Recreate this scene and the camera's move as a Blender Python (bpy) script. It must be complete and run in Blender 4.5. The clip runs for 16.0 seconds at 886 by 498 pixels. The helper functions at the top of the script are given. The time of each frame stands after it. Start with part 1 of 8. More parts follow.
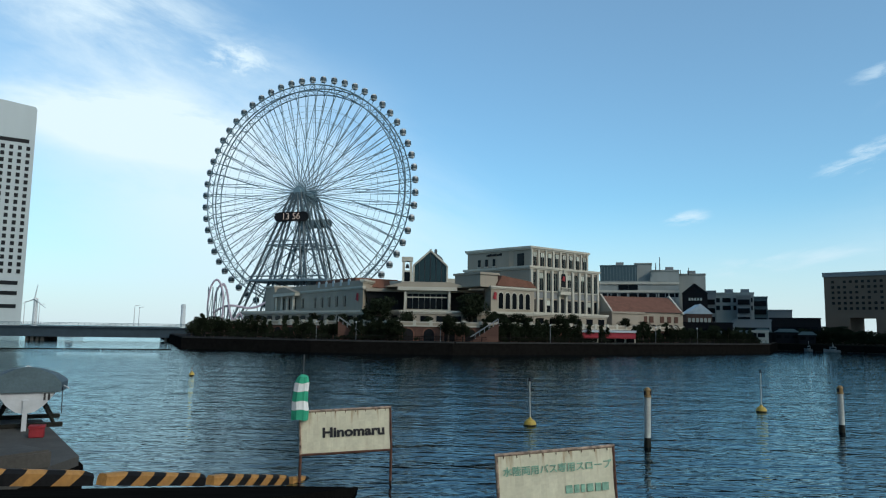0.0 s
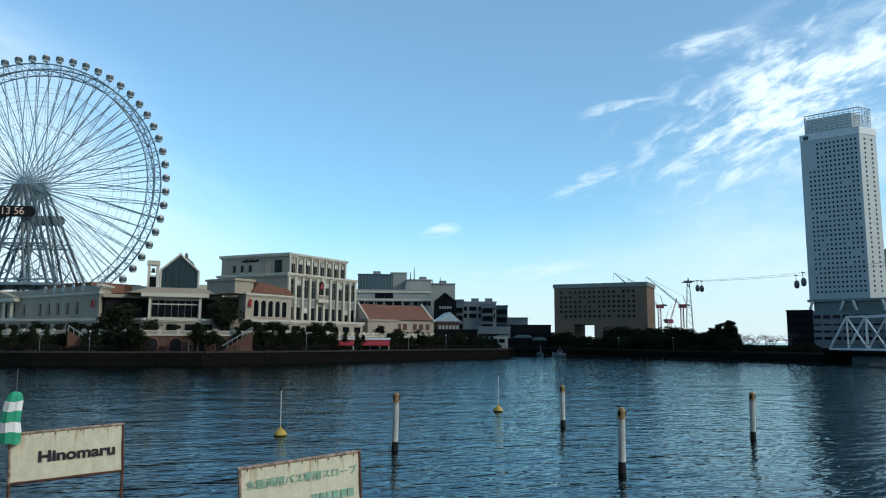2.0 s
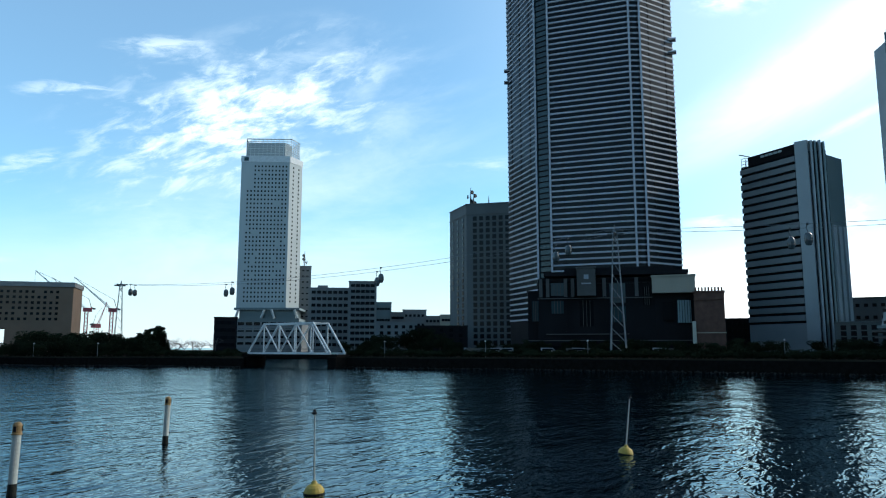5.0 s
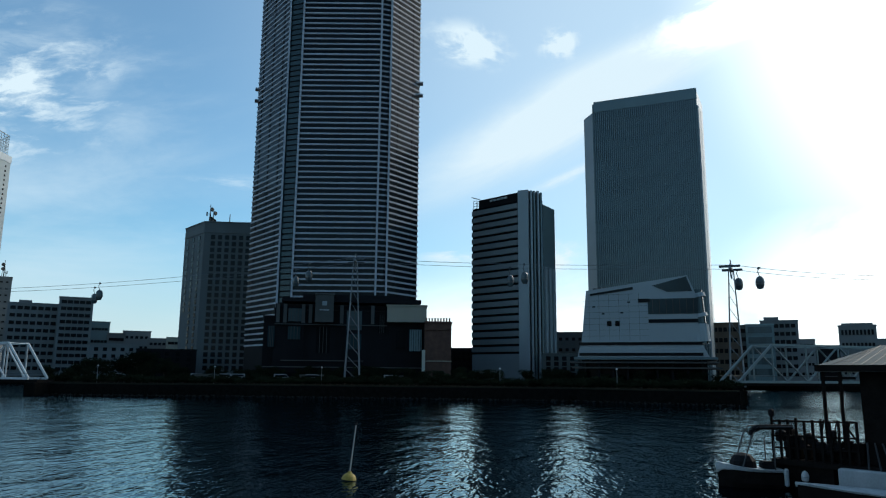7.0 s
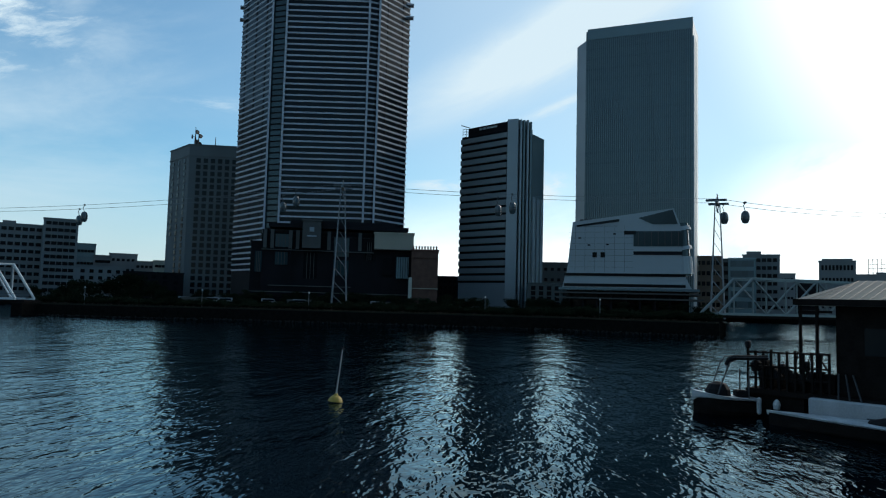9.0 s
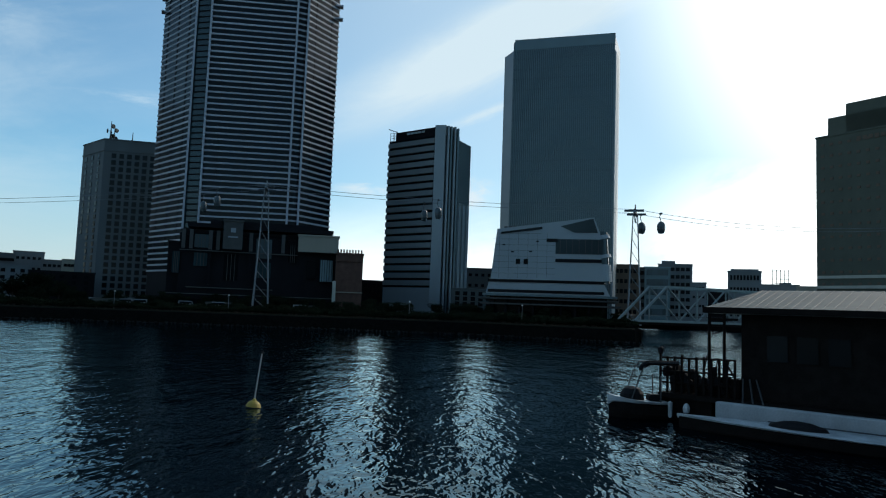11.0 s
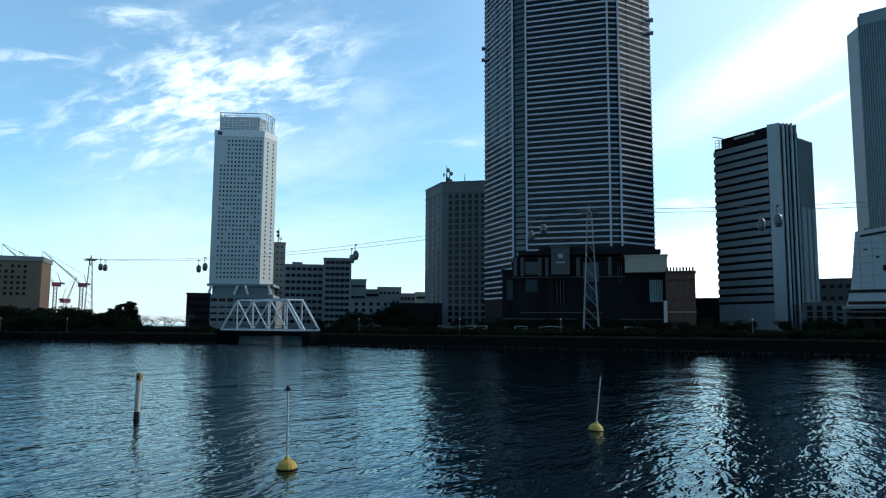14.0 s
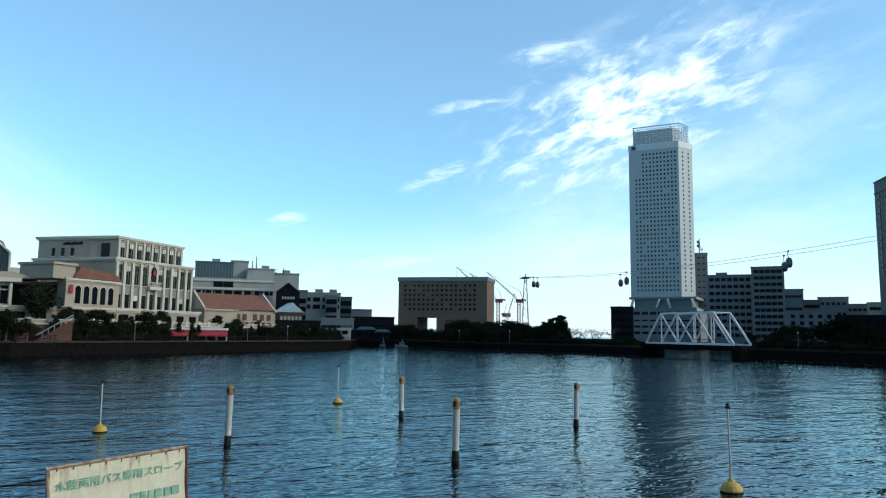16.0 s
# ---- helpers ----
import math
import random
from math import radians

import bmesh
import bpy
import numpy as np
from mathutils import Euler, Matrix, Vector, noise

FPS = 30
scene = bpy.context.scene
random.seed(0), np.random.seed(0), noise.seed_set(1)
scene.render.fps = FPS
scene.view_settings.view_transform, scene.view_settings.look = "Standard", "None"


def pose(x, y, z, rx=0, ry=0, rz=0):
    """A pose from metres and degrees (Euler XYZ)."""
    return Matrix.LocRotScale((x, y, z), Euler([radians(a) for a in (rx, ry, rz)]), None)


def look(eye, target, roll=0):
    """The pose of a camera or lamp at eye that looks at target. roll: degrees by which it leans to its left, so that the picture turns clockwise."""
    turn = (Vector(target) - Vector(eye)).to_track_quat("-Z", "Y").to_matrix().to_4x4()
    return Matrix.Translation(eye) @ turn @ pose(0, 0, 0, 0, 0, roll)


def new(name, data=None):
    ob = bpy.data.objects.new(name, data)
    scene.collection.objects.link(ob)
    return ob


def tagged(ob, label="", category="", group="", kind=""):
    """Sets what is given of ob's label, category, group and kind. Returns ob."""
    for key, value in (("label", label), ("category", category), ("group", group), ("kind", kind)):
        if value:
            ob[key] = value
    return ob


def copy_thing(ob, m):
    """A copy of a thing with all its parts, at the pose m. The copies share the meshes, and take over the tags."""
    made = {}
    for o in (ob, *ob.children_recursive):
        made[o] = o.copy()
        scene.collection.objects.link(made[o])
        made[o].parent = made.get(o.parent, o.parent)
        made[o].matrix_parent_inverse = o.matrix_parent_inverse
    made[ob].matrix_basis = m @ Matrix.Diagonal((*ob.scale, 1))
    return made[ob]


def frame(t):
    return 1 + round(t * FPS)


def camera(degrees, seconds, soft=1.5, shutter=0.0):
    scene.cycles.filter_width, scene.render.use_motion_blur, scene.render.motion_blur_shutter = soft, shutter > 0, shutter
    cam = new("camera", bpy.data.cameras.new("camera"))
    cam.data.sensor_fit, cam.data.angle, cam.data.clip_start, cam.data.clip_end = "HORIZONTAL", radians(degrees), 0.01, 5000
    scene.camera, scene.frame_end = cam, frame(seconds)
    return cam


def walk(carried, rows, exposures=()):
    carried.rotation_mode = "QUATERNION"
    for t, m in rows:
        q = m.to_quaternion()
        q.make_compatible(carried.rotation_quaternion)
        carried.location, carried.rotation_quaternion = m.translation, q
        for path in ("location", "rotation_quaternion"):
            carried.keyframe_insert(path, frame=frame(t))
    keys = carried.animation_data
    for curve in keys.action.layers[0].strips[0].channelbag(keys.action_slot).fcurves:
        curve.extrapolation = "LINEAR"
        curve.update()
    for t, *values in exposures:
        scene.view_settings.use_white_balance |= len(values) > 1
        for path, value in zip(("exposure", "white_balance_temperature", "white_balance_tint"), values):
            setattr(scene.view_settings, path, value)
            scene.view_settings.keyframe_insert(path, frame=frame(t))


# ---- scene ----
# The camera turns on the spot on a harbour bank, held at arm's length, 5 m above the water.
cam = camera(63.84, 16.0, soft=1.15)
PATH = [
    (0.0, pose(-0.001, 0.500, 5.0, 96.48, -0.91, 0.00)),
    (0.5, pose(0.034, 0.499, 5.0, 96.80, -1.23, -4.04)),
    (1.0, pose(0.071, 0.495, 5.0, 96.86, -1.00, -8.30)),
    (1.5, pose(0.115, 0.487, 5.0, 96.95, -0.76, -13.42)),
    (2.0, pose(0.165, 0.472, 5.0, 97.31, -0.31, -19.25)),
    (2.5, pose(0.216, 0.451, 5.0, 97.51, -0.02, -25.60)),
    (3.0, pose(0.267, 0.423, 5.0, 97.75, -0.02, -32.21)),
    (3.5, pose(0.311, 0.391, 5.0, 97.33, -0.03, -38.54)),
    (4.0, pose(0.356, 0.351, 5.0, 97.52, -0.03, -45.38)),
    (4.5, pose(0.404, 0.295, 5.0, 97.82, 0.20, -53.84)),
    (5.0, pose(0.444, 0.230, 5.0, 97.84, 0.05, -62.63)),
    (5.2, pose(0.457, 0.203, 5.0, 98.15, -0.15, -66.03)),
    (7.3, pose(0.497, 0.050, 5.0, 99.63, -0.29, -84.30)),
    (7.5, pose(0.497, 0.052, 5.0, 98.92, -0.18, -84.08)),
    (8.0, pose(0.496, 0.059, 5.0, 97.87, -0.35, -83.26)),
    (8.5, pose(0.497, 0.050, 5.0, 95.35, -0.88, -84.29)),
    (9.0, pose(0.498, 0.048, 5.0, 94.27, -1.46, -84.63)),
    (9.5, pose(0.499, 0.031, 5.0, 94.06, -1.53, -86.51)),
    (10.0, pose(0.500, 0.002, 5.0, 94.59, -1.81, -89.87)),
    (10.2, pose(0.500, -0.005, 5.0, 94.79, -2.10, -90.79)),
    (12.3, pose(0.500, 0.010, 5.0, 95.45, -1.69, -89.06)),
    (12.5, pose(0.499, 0.023, 5.0, 95.68, -1.74, -87.57)),
    (13.0, pose(0.492, 0.087, 5.0, 95.66, -1.18, -80.08)),
    (13.5, pose(0.476, 0.153, 5.0, 95.86, -0.81, -72.21)),
    (14.0, pose(0.452, 0.214, 5.0, 96.06, -0.31, -64.67)),
    (14.5, pose(0.412, 0.283, 5.0, 96.65, -0.69, -55.62)),
    (15.0, pose(0.353, 0.354, 5.0, 96.79, -0.69, -44.93)),
    (15.5, pose(0.303, 0.398, 5.0, 96.86, -0.81, -37.34)),
    (16.0, pose(0.262, 0.426, 5.0, 96.78, -0.83, -31.71)),
]
walk(cam, PATH, [(0.0, 0.42), (2.0, 0.64), (3.0, 0.8), (4.0, 0.84), (5.0, 0.86), (7.4, 0.28), (9.0, 0.26), (12.5, 0.18), (13.5, 0.62), (14.5, 0.88), (15.0, 0.92), (16.0, 0.88)])

# ---- light: a winter afternoon sun beyond the towers, thin cloud ----
SUN_AZ, SUN_EL = 138.0, 30.0            # clockwise from +y, above the horizon
sun = new("sun", bpy.data.lights.new("sun", "SUN"))
sun.data.energy, sun.data.angle, sun.data.color = 0.9, radians(0.8), (1.0, 0.93, 0.83)
sd = Vector((math.sin(radians(SUN_AZ)) * math.cos(radians(SUN_EL)), math.cos(radians(SUN_AZ)) * math.cos(radians(SUN_EL)), math.sin(radians(SUN_EL))))
sun.matrix_world = look(sd * 400, (0, 0, 0))

world = bpy.data.worlds.new("sky")
scene.world = world
world.use_nodes = True


def direction(az, el):
    """Unit vector; az in degrees anticlockwise from +y."""
    a, e = radians(az), radians(el)
    return (-math.sin(a) * math.cos(e), math.cos(a) * math.cos(e), math.sin(e))


def build_sky(nt):
    N, L = nt.nodes, nt.links
    N.clear()

    def math_node(op, a, b=None, c=None, clamp=False):
        n = N.new("ShaderNodeMath")
        n.operation, n.use_clamp = op, clamp
        for i, v in enumerate((a, b, c)):
            if v is None:
                continue
            if isinstance(v, (int, float)):
                n.inputs[i].default_value = v
            else:
                L.new(v, n.inputs[i])
        return n.outputs[0]

    def ramp(v, lo, hi):
        n = N.new("ShaderNodeMapRange")
        n.interpolation_type = "SMOOTHSTEP"
        n.inputs[1].default_value, n.inputs[2].default_value = lo, hi
        L.new(v, n.inputs[0])
        return n.outputs[0]

    tc = N.new("ShaderNodeTexCoord")
    sep = N.new("ShaderNodeSeparateXYZ")
    L.new(tc.outputs["Generated"], sep.inputs[0])
    up = sep.outputs[2]
    sky = N.new("ShaderNodeTexSky")
    sky.sky_type, sky.sun_disc = "NISHITA", False
    sky.sun_elevation, sky.sun_rotation = radians(SUN_EL), radians(SUN_AZ)
    sky.air_density, sky.dust_density, sky.ozone_density, sky.altitude = 1.0, 0.6, 2.0, 10

    def near(az, el, inner, outer):
        """1 within inner degrees of a direction, fading to 0 at outer degrees."""
        d = N.new("ShaderNodeVectorMath")
        d.operation = "DOT_PRODUCT"
        L.new(tc.outputs["Generated"], d.inputs[0])
        d.inputs[1].default_value = direction(az, el)
        return ramp(d.outputs["Value"], math.cos(radians(outer)), math.cos(radians(inner)))

    def dotted(vec):
        d = N.new("ShaderNodeVectorMath")
        d.operation = "DOT_PRODUCT"
        L.new(tc.outputs["Generated"], d.inputs[0])
        d.inputs[1].default_value = vec
        return d.outputs["Value"]

    def patch(az, el, long, wide, slope, grain, lo, hi, seed, edge=0.35, stretch=0.28):
        """A field of cloud round one direction: an oval with soft ends, torn by noise drawn out along its slope (degrees)."""
        f = Vector(direction(az, el))
        r = Vector(direction(az - 90, 0))
        u = f.cross(r) * -1
        k = radians(slope)
        along, across = r * math.cos(k) + u * math.sin(k), u * math.cos(k) - r * math.sin(k)
        a, b, front = dotted(along), dotted(across), dotted(f)
        x = math_node("MULTIPLY", a, 57.3 / long)
        y = math_node("MULTIPLY", b, 57.3 / wide)
        co = N.new("ShaderNodeCombineXYZ")
        L.new(math_node("MULTIPLY", a, stretch), co.inputs[0])
        L.new(b, co.inputs[1])
        co.inputs[2].default_value = seed
        n = N.new("ShaderNodeTexNoise")
        n.inputs["Scale"].default_value, n.inputs["Detail"].default_value = grain, 9
        n.inputs["Roughness"].default_value, n.inputs["Distortion"].default_value = 0.62, 0.35
        L.new(co.outputs[0], n.inputs["Vector"])
        far = math_node("SQRT", math_node("ADD", math_node("MULTIPLY", x, x), math_node("MULTIPLY", y, y)))
        oval = math_node("SUBTRACT", 1.0, ramp(far, edge, 1.0))
        oval = math_node("MULTIPLY", oval, ramp(front, 0.2, 0.4))
        torn = math_node("ADD", n.outputs["Fac"], math_node("MULTIPLY", math_node("SUBTRACT", oval, 1.0), 0.10))
        return math_node("MULTIPLY", oval, ramp(torn, lo, hi))

    # bearing, height, half length, half width, slope, grain, noise limits, seed, soft edge, stretch, weight
    fields = [
        (-46.5, 17.6, 17.5, 7.5, 21, 42, 0.41, 0.66, 3.1, 0.05, 0.42, 1.0),   # the torn cirrus over the hotel tower
        (-45.0, 16.8, 13.0, 3.6, 22, 70, 0.40, 0.66, 8.4, 0.10, 0.40, 0.50),
        (-49.0, 20.5, 15.0, 6.0, 14, 26, 0.36, 0.70, 2.2, 0.05, 0.40, 0.40),
        (-56.0, 17.0, 16.0, 9.0, 20, 16, 0.34, 0.80, 5.5, 0.05, 0.35, 0.30),
        (-40.5, 22.0, 5.0, 1.3, 7, 50, 0.36, 0.60, 1.7, 0.20, 0.30, 0.60),
        (-34.0, 18.2, 5.0, 0.9, 8, 60, 0.40, 0.62, 5.2, 0.20, 0.25, 0.45),
        (-32.5, 13.2, 3.4, 0.8, 14, 60, 0.40, 0.62, 6.6, 0.20, 0.25, 0.40),
        (-19.0, 8.8, 2.2, 0.8, 8, 70, 0.34, 0.60, 2.3, 0.20, 0.25, 0.55),
        (-26.0, 5.5, 9.0, 1.4, 8, 40, 0.40, 0.70, 4.9, 0.20, 0.22, 0.40),
        (-30.5, 12.0, 4.0, 1.6, 14, 60, 0.46, 0.70, 7.3, 0.20, 0.28, 0.40),
        (-49.0, 8.0, 27.0, 11.0, 8, 7, 0.22, 0.72, 6.4, 0.10, 0.40, 0.55),
        (25.0, 15.0, 14.0, 4.2, -2, 14, 0.24, 0.60, 2.8, 0.10, 0.30, 0.72),     # the bank of cloud beside the wheel
        (17.0, 20.3, 4.2, 2.2, -8, 50, 0.38, 0.66, 9.1, 0.05, 0.55, 0.60),
        (26.0, 22.5, 17.0, 7.0, -12, 12, 0.26, 0.66, 6.1, 0.10, 0.35, 0.75),
        (16.0, 10.0, 30.0, 15.0, -20, 5, 0.15, 0.55, 3.7, 0.10, 0.50, 0.75),
        (-66.0, 14.4, 7.0, 1.0, 3, 46, 0.38, 0.64, 4.2, 0.20, 0.20, 0.30),
        (-85.5, 26.0, 4.6, 2.3, -14, 34, 0.34, 0.58, 5.8, 0.15, 0.60, 0.75),
        (-93.2, 25.8, 2.2, 1.7, 0, 38, 0.32, 0.56, 7.9, 0.15, 0.80, 0.65),
        (-93.5, 20.6, 21.0, 4.2, 25, 9, 0.24, 0.62, 1.2, 0.15, 0.25, 0.70),    # broad slanting streak behind the towers
        (-93.5, 15.4, 9.0, 1.0, 24, 26, 0.34, 0.62, 2.6, 0.20, 0.20, 0.45),
        (-84.0, 9.4, 3.6, 0.9, 3, 50, 0.36, 0.60, 8.8, 0.20, 0.25, 0.55),
        (-92.0, 9.2, 4.0, 2.0, 8, 34, 0.34, 0.62, 1.9, 0.15, 0.40, 0.70),
    ]
    bright = [  # sunlit cloud towards the sun
        (-117.5, 5.0, 21.0, 11.5, 24, 10, 0.16, 0.50, 3.3, 0.10, 0.50, 1.0),
        (-132.0, 20.0, 15.0, 13.0, 20, 8, 0.20, 0.46, 4.4, 0.30, 0.60, 1.0),
        (-90.0, 1.0, 36.0, 10.0, 4, 8, 0.10, 0.55, 2.9, 0.0, 0.40, 0.62),
        (-111.0, 27.0, 13.0, 3.6, 6, 20, 0.30, 0.56, 6.9, 0.15, 0.45, 0.85),
    ]
    thin_haze = ramp(dotted((0.2, 0.97, 0.1)), -1.0, 1.0)
    total = math_node("MULTIPLY_ADD", thin_haze, 0.05, 0.08)
    for *row, weight in fields:
        total = math_node("ADD", total, math_node("MULTIPLY", patch(*row), weight))
    total = math_node("ADD", total, math_node("MULTIPLY", near(-125, 22, 8, 60), 0.55))
    total = math_node("MINIMUM", total, 1.0)
    veil = near(-138, 28, 12, 33)
    for *row, weight in bright:
        veil = math_node("MAXIMUM", veil, math_node("MULTIPLY", patch(*row), weight))
    band = math_node("MULTIPLY", math_node("SUBTRACT", 1.0, ramp(up, -0.02, 0.19)), 0.85)
    mix = N.new("ShaderNodeMix")
    mix.data_type = "RGBA"
    L.new(total, mix.inputs["Factor"])
    tint = N.new("ShaderNodeVectorMath")
    tint.operation = "MULTIPLY"
    L.new(sky.outputs[0], tint.inputs[0])
    tint.inputs[1].default_value = (0.54, 1.0, 1.12)
    L.new(tint.outputs[0], mix.inputs["A"])
    mix.inputs["B"].default_value = CLOUD
    haze = N.new("ShaderNodeMix")
    haze.data_type = "RGBA"
    L.new(band, haze.inputs["Factor"])
    L.new(mix.outputs["Result"], haze.inputs["A"])
    haze.inputs["B"].default_value = HAZE
    glare = N.new("ShaderNodeMix")
    glare.data_type = "RGBA"
    L.new(veil, glare.inputs["Factor"])
    L.new(haze.outputs["Result"], glare.inputs["A"])
    glare.inputs["B"].default_value = GLARE
    bg = N.new("ShaderNodeBackground")
    bg.inputs["Strength"].default_value = SKY_STRENGTH
    L.new(glare.outputs["Result"], bg.inputs["Color"])
    out = N.new("ShaderNodeOutputWorld")
    L.new(bg.outputs[0], out.inputs["Surface"])


SKY_STRENGTH = 0.11
CLOUD = (5.3, 6.5, 7.2, 1)
HAZE = (4.7, 5.5, 6.0, 1)
GLARE = (13.0, 13.6, 13.6, 1)
build_sky(world.node_tree)


# ---- materials ----
def material(name, color, rough=0.7, metal=0.0, vary=0.15, scale=0.6, bump=0.1, fine=12.0, streaks=0.0, spec=0.5, piece=0.0):
    """Procedural surface: large stains, fine grain and relief; streaks: vertical weathering; piece: change from object to object."""
    m = bpy.data.materials.new(name)
    m.use_nodes = True
    N, L = m.node_tree.nodes, m.node_tree.links
    b = N["Principled BSDF"]
    b.inputs["Roughness"].default_value, b.inputs["Metallic"].default_value = rough, metal
    b.inputs["Specular IOR Level"].default_value = spec
    tc = N.new("ShaderNodeTexCoord")
    mp = N.new("ShaderNodeMapping")
    mp.inputs["Scale"].default_value = (1, 1, 0.18 if streaks else 1)
    L.new(tc.outputs["Object"], mp.inputs["Vector"])
    big, small = N.new("ShaderNodeTexNoise"), N.new("ShaderNodeTexNoise")
    big.inputs["Scale"].default_value, big.inputs["Detail"].default_value = scale, 5
    small.inputs["Scale"].default_value, small.inputs["Detail"].default_value = fine, 4
    L.new(mp.outputs[0], big.inputs["Vector"])
    L.new(tc.outputs["Object"], small.inputs["Vector"])
    add = N.new("ShaderNodeMath")
    add.operation = "MULTIPLY_ADD"
    L.new(small.outputs["Fac"], add.inputs[0])
    add.inputs[1].default_value = 0.5
    L.new(big.outputs["Fac"], add.inputs[2])
    rng = N.new("ShaderNodeMapRange")
    rng.inputs[1].default_value, rng.inputs[2].default_value = 0.45, 1.05
    rng.inputs[3].default_value, rng.inputs[4].default_value = 1 - vary, 1 + vary
    L.new(add.outputs[0], rng.inputs[0])
    value = rng.outputs[0]
    if piece:
        info = N.new("ShaderNodeObjectInfo")
        r2 = N.new("ShaderNodeMapRange")
        r2.inputs[3].default_value, r2.inputs[4].default_value = 1 - piece, 1 + piece
        L.new(info.outputs["Random"], r2.inputs[0])
        mul = N.new("ShaderNodeMath")
        mul.operation = "MULTIPLY"
        L.new(value, mul.inputs[0])
        L.new(r2.outputs[0], mul.inputs[1])
        value = mul.outputs[0]
    sc = N.new("ShaderNodeVectorMath")
    sc.operation = "SCALE"
    sc.inputs[0].default_value = color[:3]
    L.new(value, sc.inputs["Scale"])
    L.new(sc.outputs[0], b.inputs["Base Color"])
    if bump:
        bp = N.new("ShaderNodeBump")
        bp.inputs["Strength"].default_value, bp.inputs["Distance"].default_value = bump, 0.03
        L.new(add.outputs[0], bp.inputs["Height"])
        L.new(bp.outputs[0], b.inputs["Normal"])
    return m


def glass_dark(name, color, rough=0.12, spec=0.5):
    return material(name, color, rough, 0.0, 0.2, 0.05, 0.015, 1.5, spec=spec, piece=0.3)


def water_material():
    m = bpy.data.materials.new("harbour_water")
    m.use_nodes = True
    N, L = m.node_tree.nodes, m.node_tree.links
    b = N["Principled BSDF"]
    b.inputs["Base Color"].default_value = (0.0002, 0.0012, 0.0032, 1)
    b.inputs["Roughness"].default_value, b.inputs["IOR"].default_value = 0.05, 1.333
    tc = N.new("ShaderNodeTexCoord")

    def waves(rot, sx, sy, scale, detail):
        mp = N.new("ShaderNodeMapping")
        mp.inputs["Rotation"].default_value = (0, 0, radians(rot))
        mp.inputs["Scale"].default_value = (sx, sy, 1)
        L.new(tc.outputs["Object"], mp.inputs["Vector"])
        n = N.new("ShaderNodeTexNoise")
        n.inputs["Scale"].default_value, n.inputs["Detail"].default_value = scale, detail
        n.inputs["Roughness"].default_value, n.inputs["Distortion"].default_value = 0.55, 0.4
        L.new(mp.outputs[0], n.inputs["Vector"])
        return n.outputs["Fac"]

    prev = None
    for rot, sx, sy, scale, detail, dist, strength in ((25, 0.5, 1.0, 0.26, 2, 0.20, 0.9), (38, 0.5, 1.3, 1.25, 2, 0.082, 1.0), (-12, 0.6, 1.3, 3.2, 1, 0.026, 1.0)):
        bp = N.new("ShaderNodeBump")
        bp.inputs["Strength"].default_value, bp.inputs["Distance"].default_value = strength, dist
        L.new(waves(rot, sx, sy, scale, detail), bp.inputs["Height"])
        if prev:
            L.new(prev, bp.inputs["Normal"])
        prev = bp.outputs[0]
    L.new(prev, b.inputs["Normal"])
    # clear bluish water: the body's own dark colour under a tinted gloss
    b.inputs["Specular IOR Level"].default_value = 0.0
    gloss = N.new("ShaderNodeBsdfGlossy")
    gloss.inputs["Color"].default_value = (0.74, 0.94, 1.0, 1)
    gloss.inputs["Roughness"].default_value = 0.025
    L.new(prev, gloss.inputs["Normal"])
    fr = N.new("ShaderNodeFresnel")
    fr.inputs["IOR"].default_value = 1.31
    L.new(prev, fr.inputs["Normal"])
    mix = N.new("ShaderNodeMixShader")
    L.new(fr.outputs[0], mix.inputs[0])
    L.new(b.outputs[0], mix.inputs[1])
    L.new(gloss.outputs[0], mix.inputs[2])
    L.new(mix.outputs[0], N["Material Output"].inputs["Surface"])
    return m


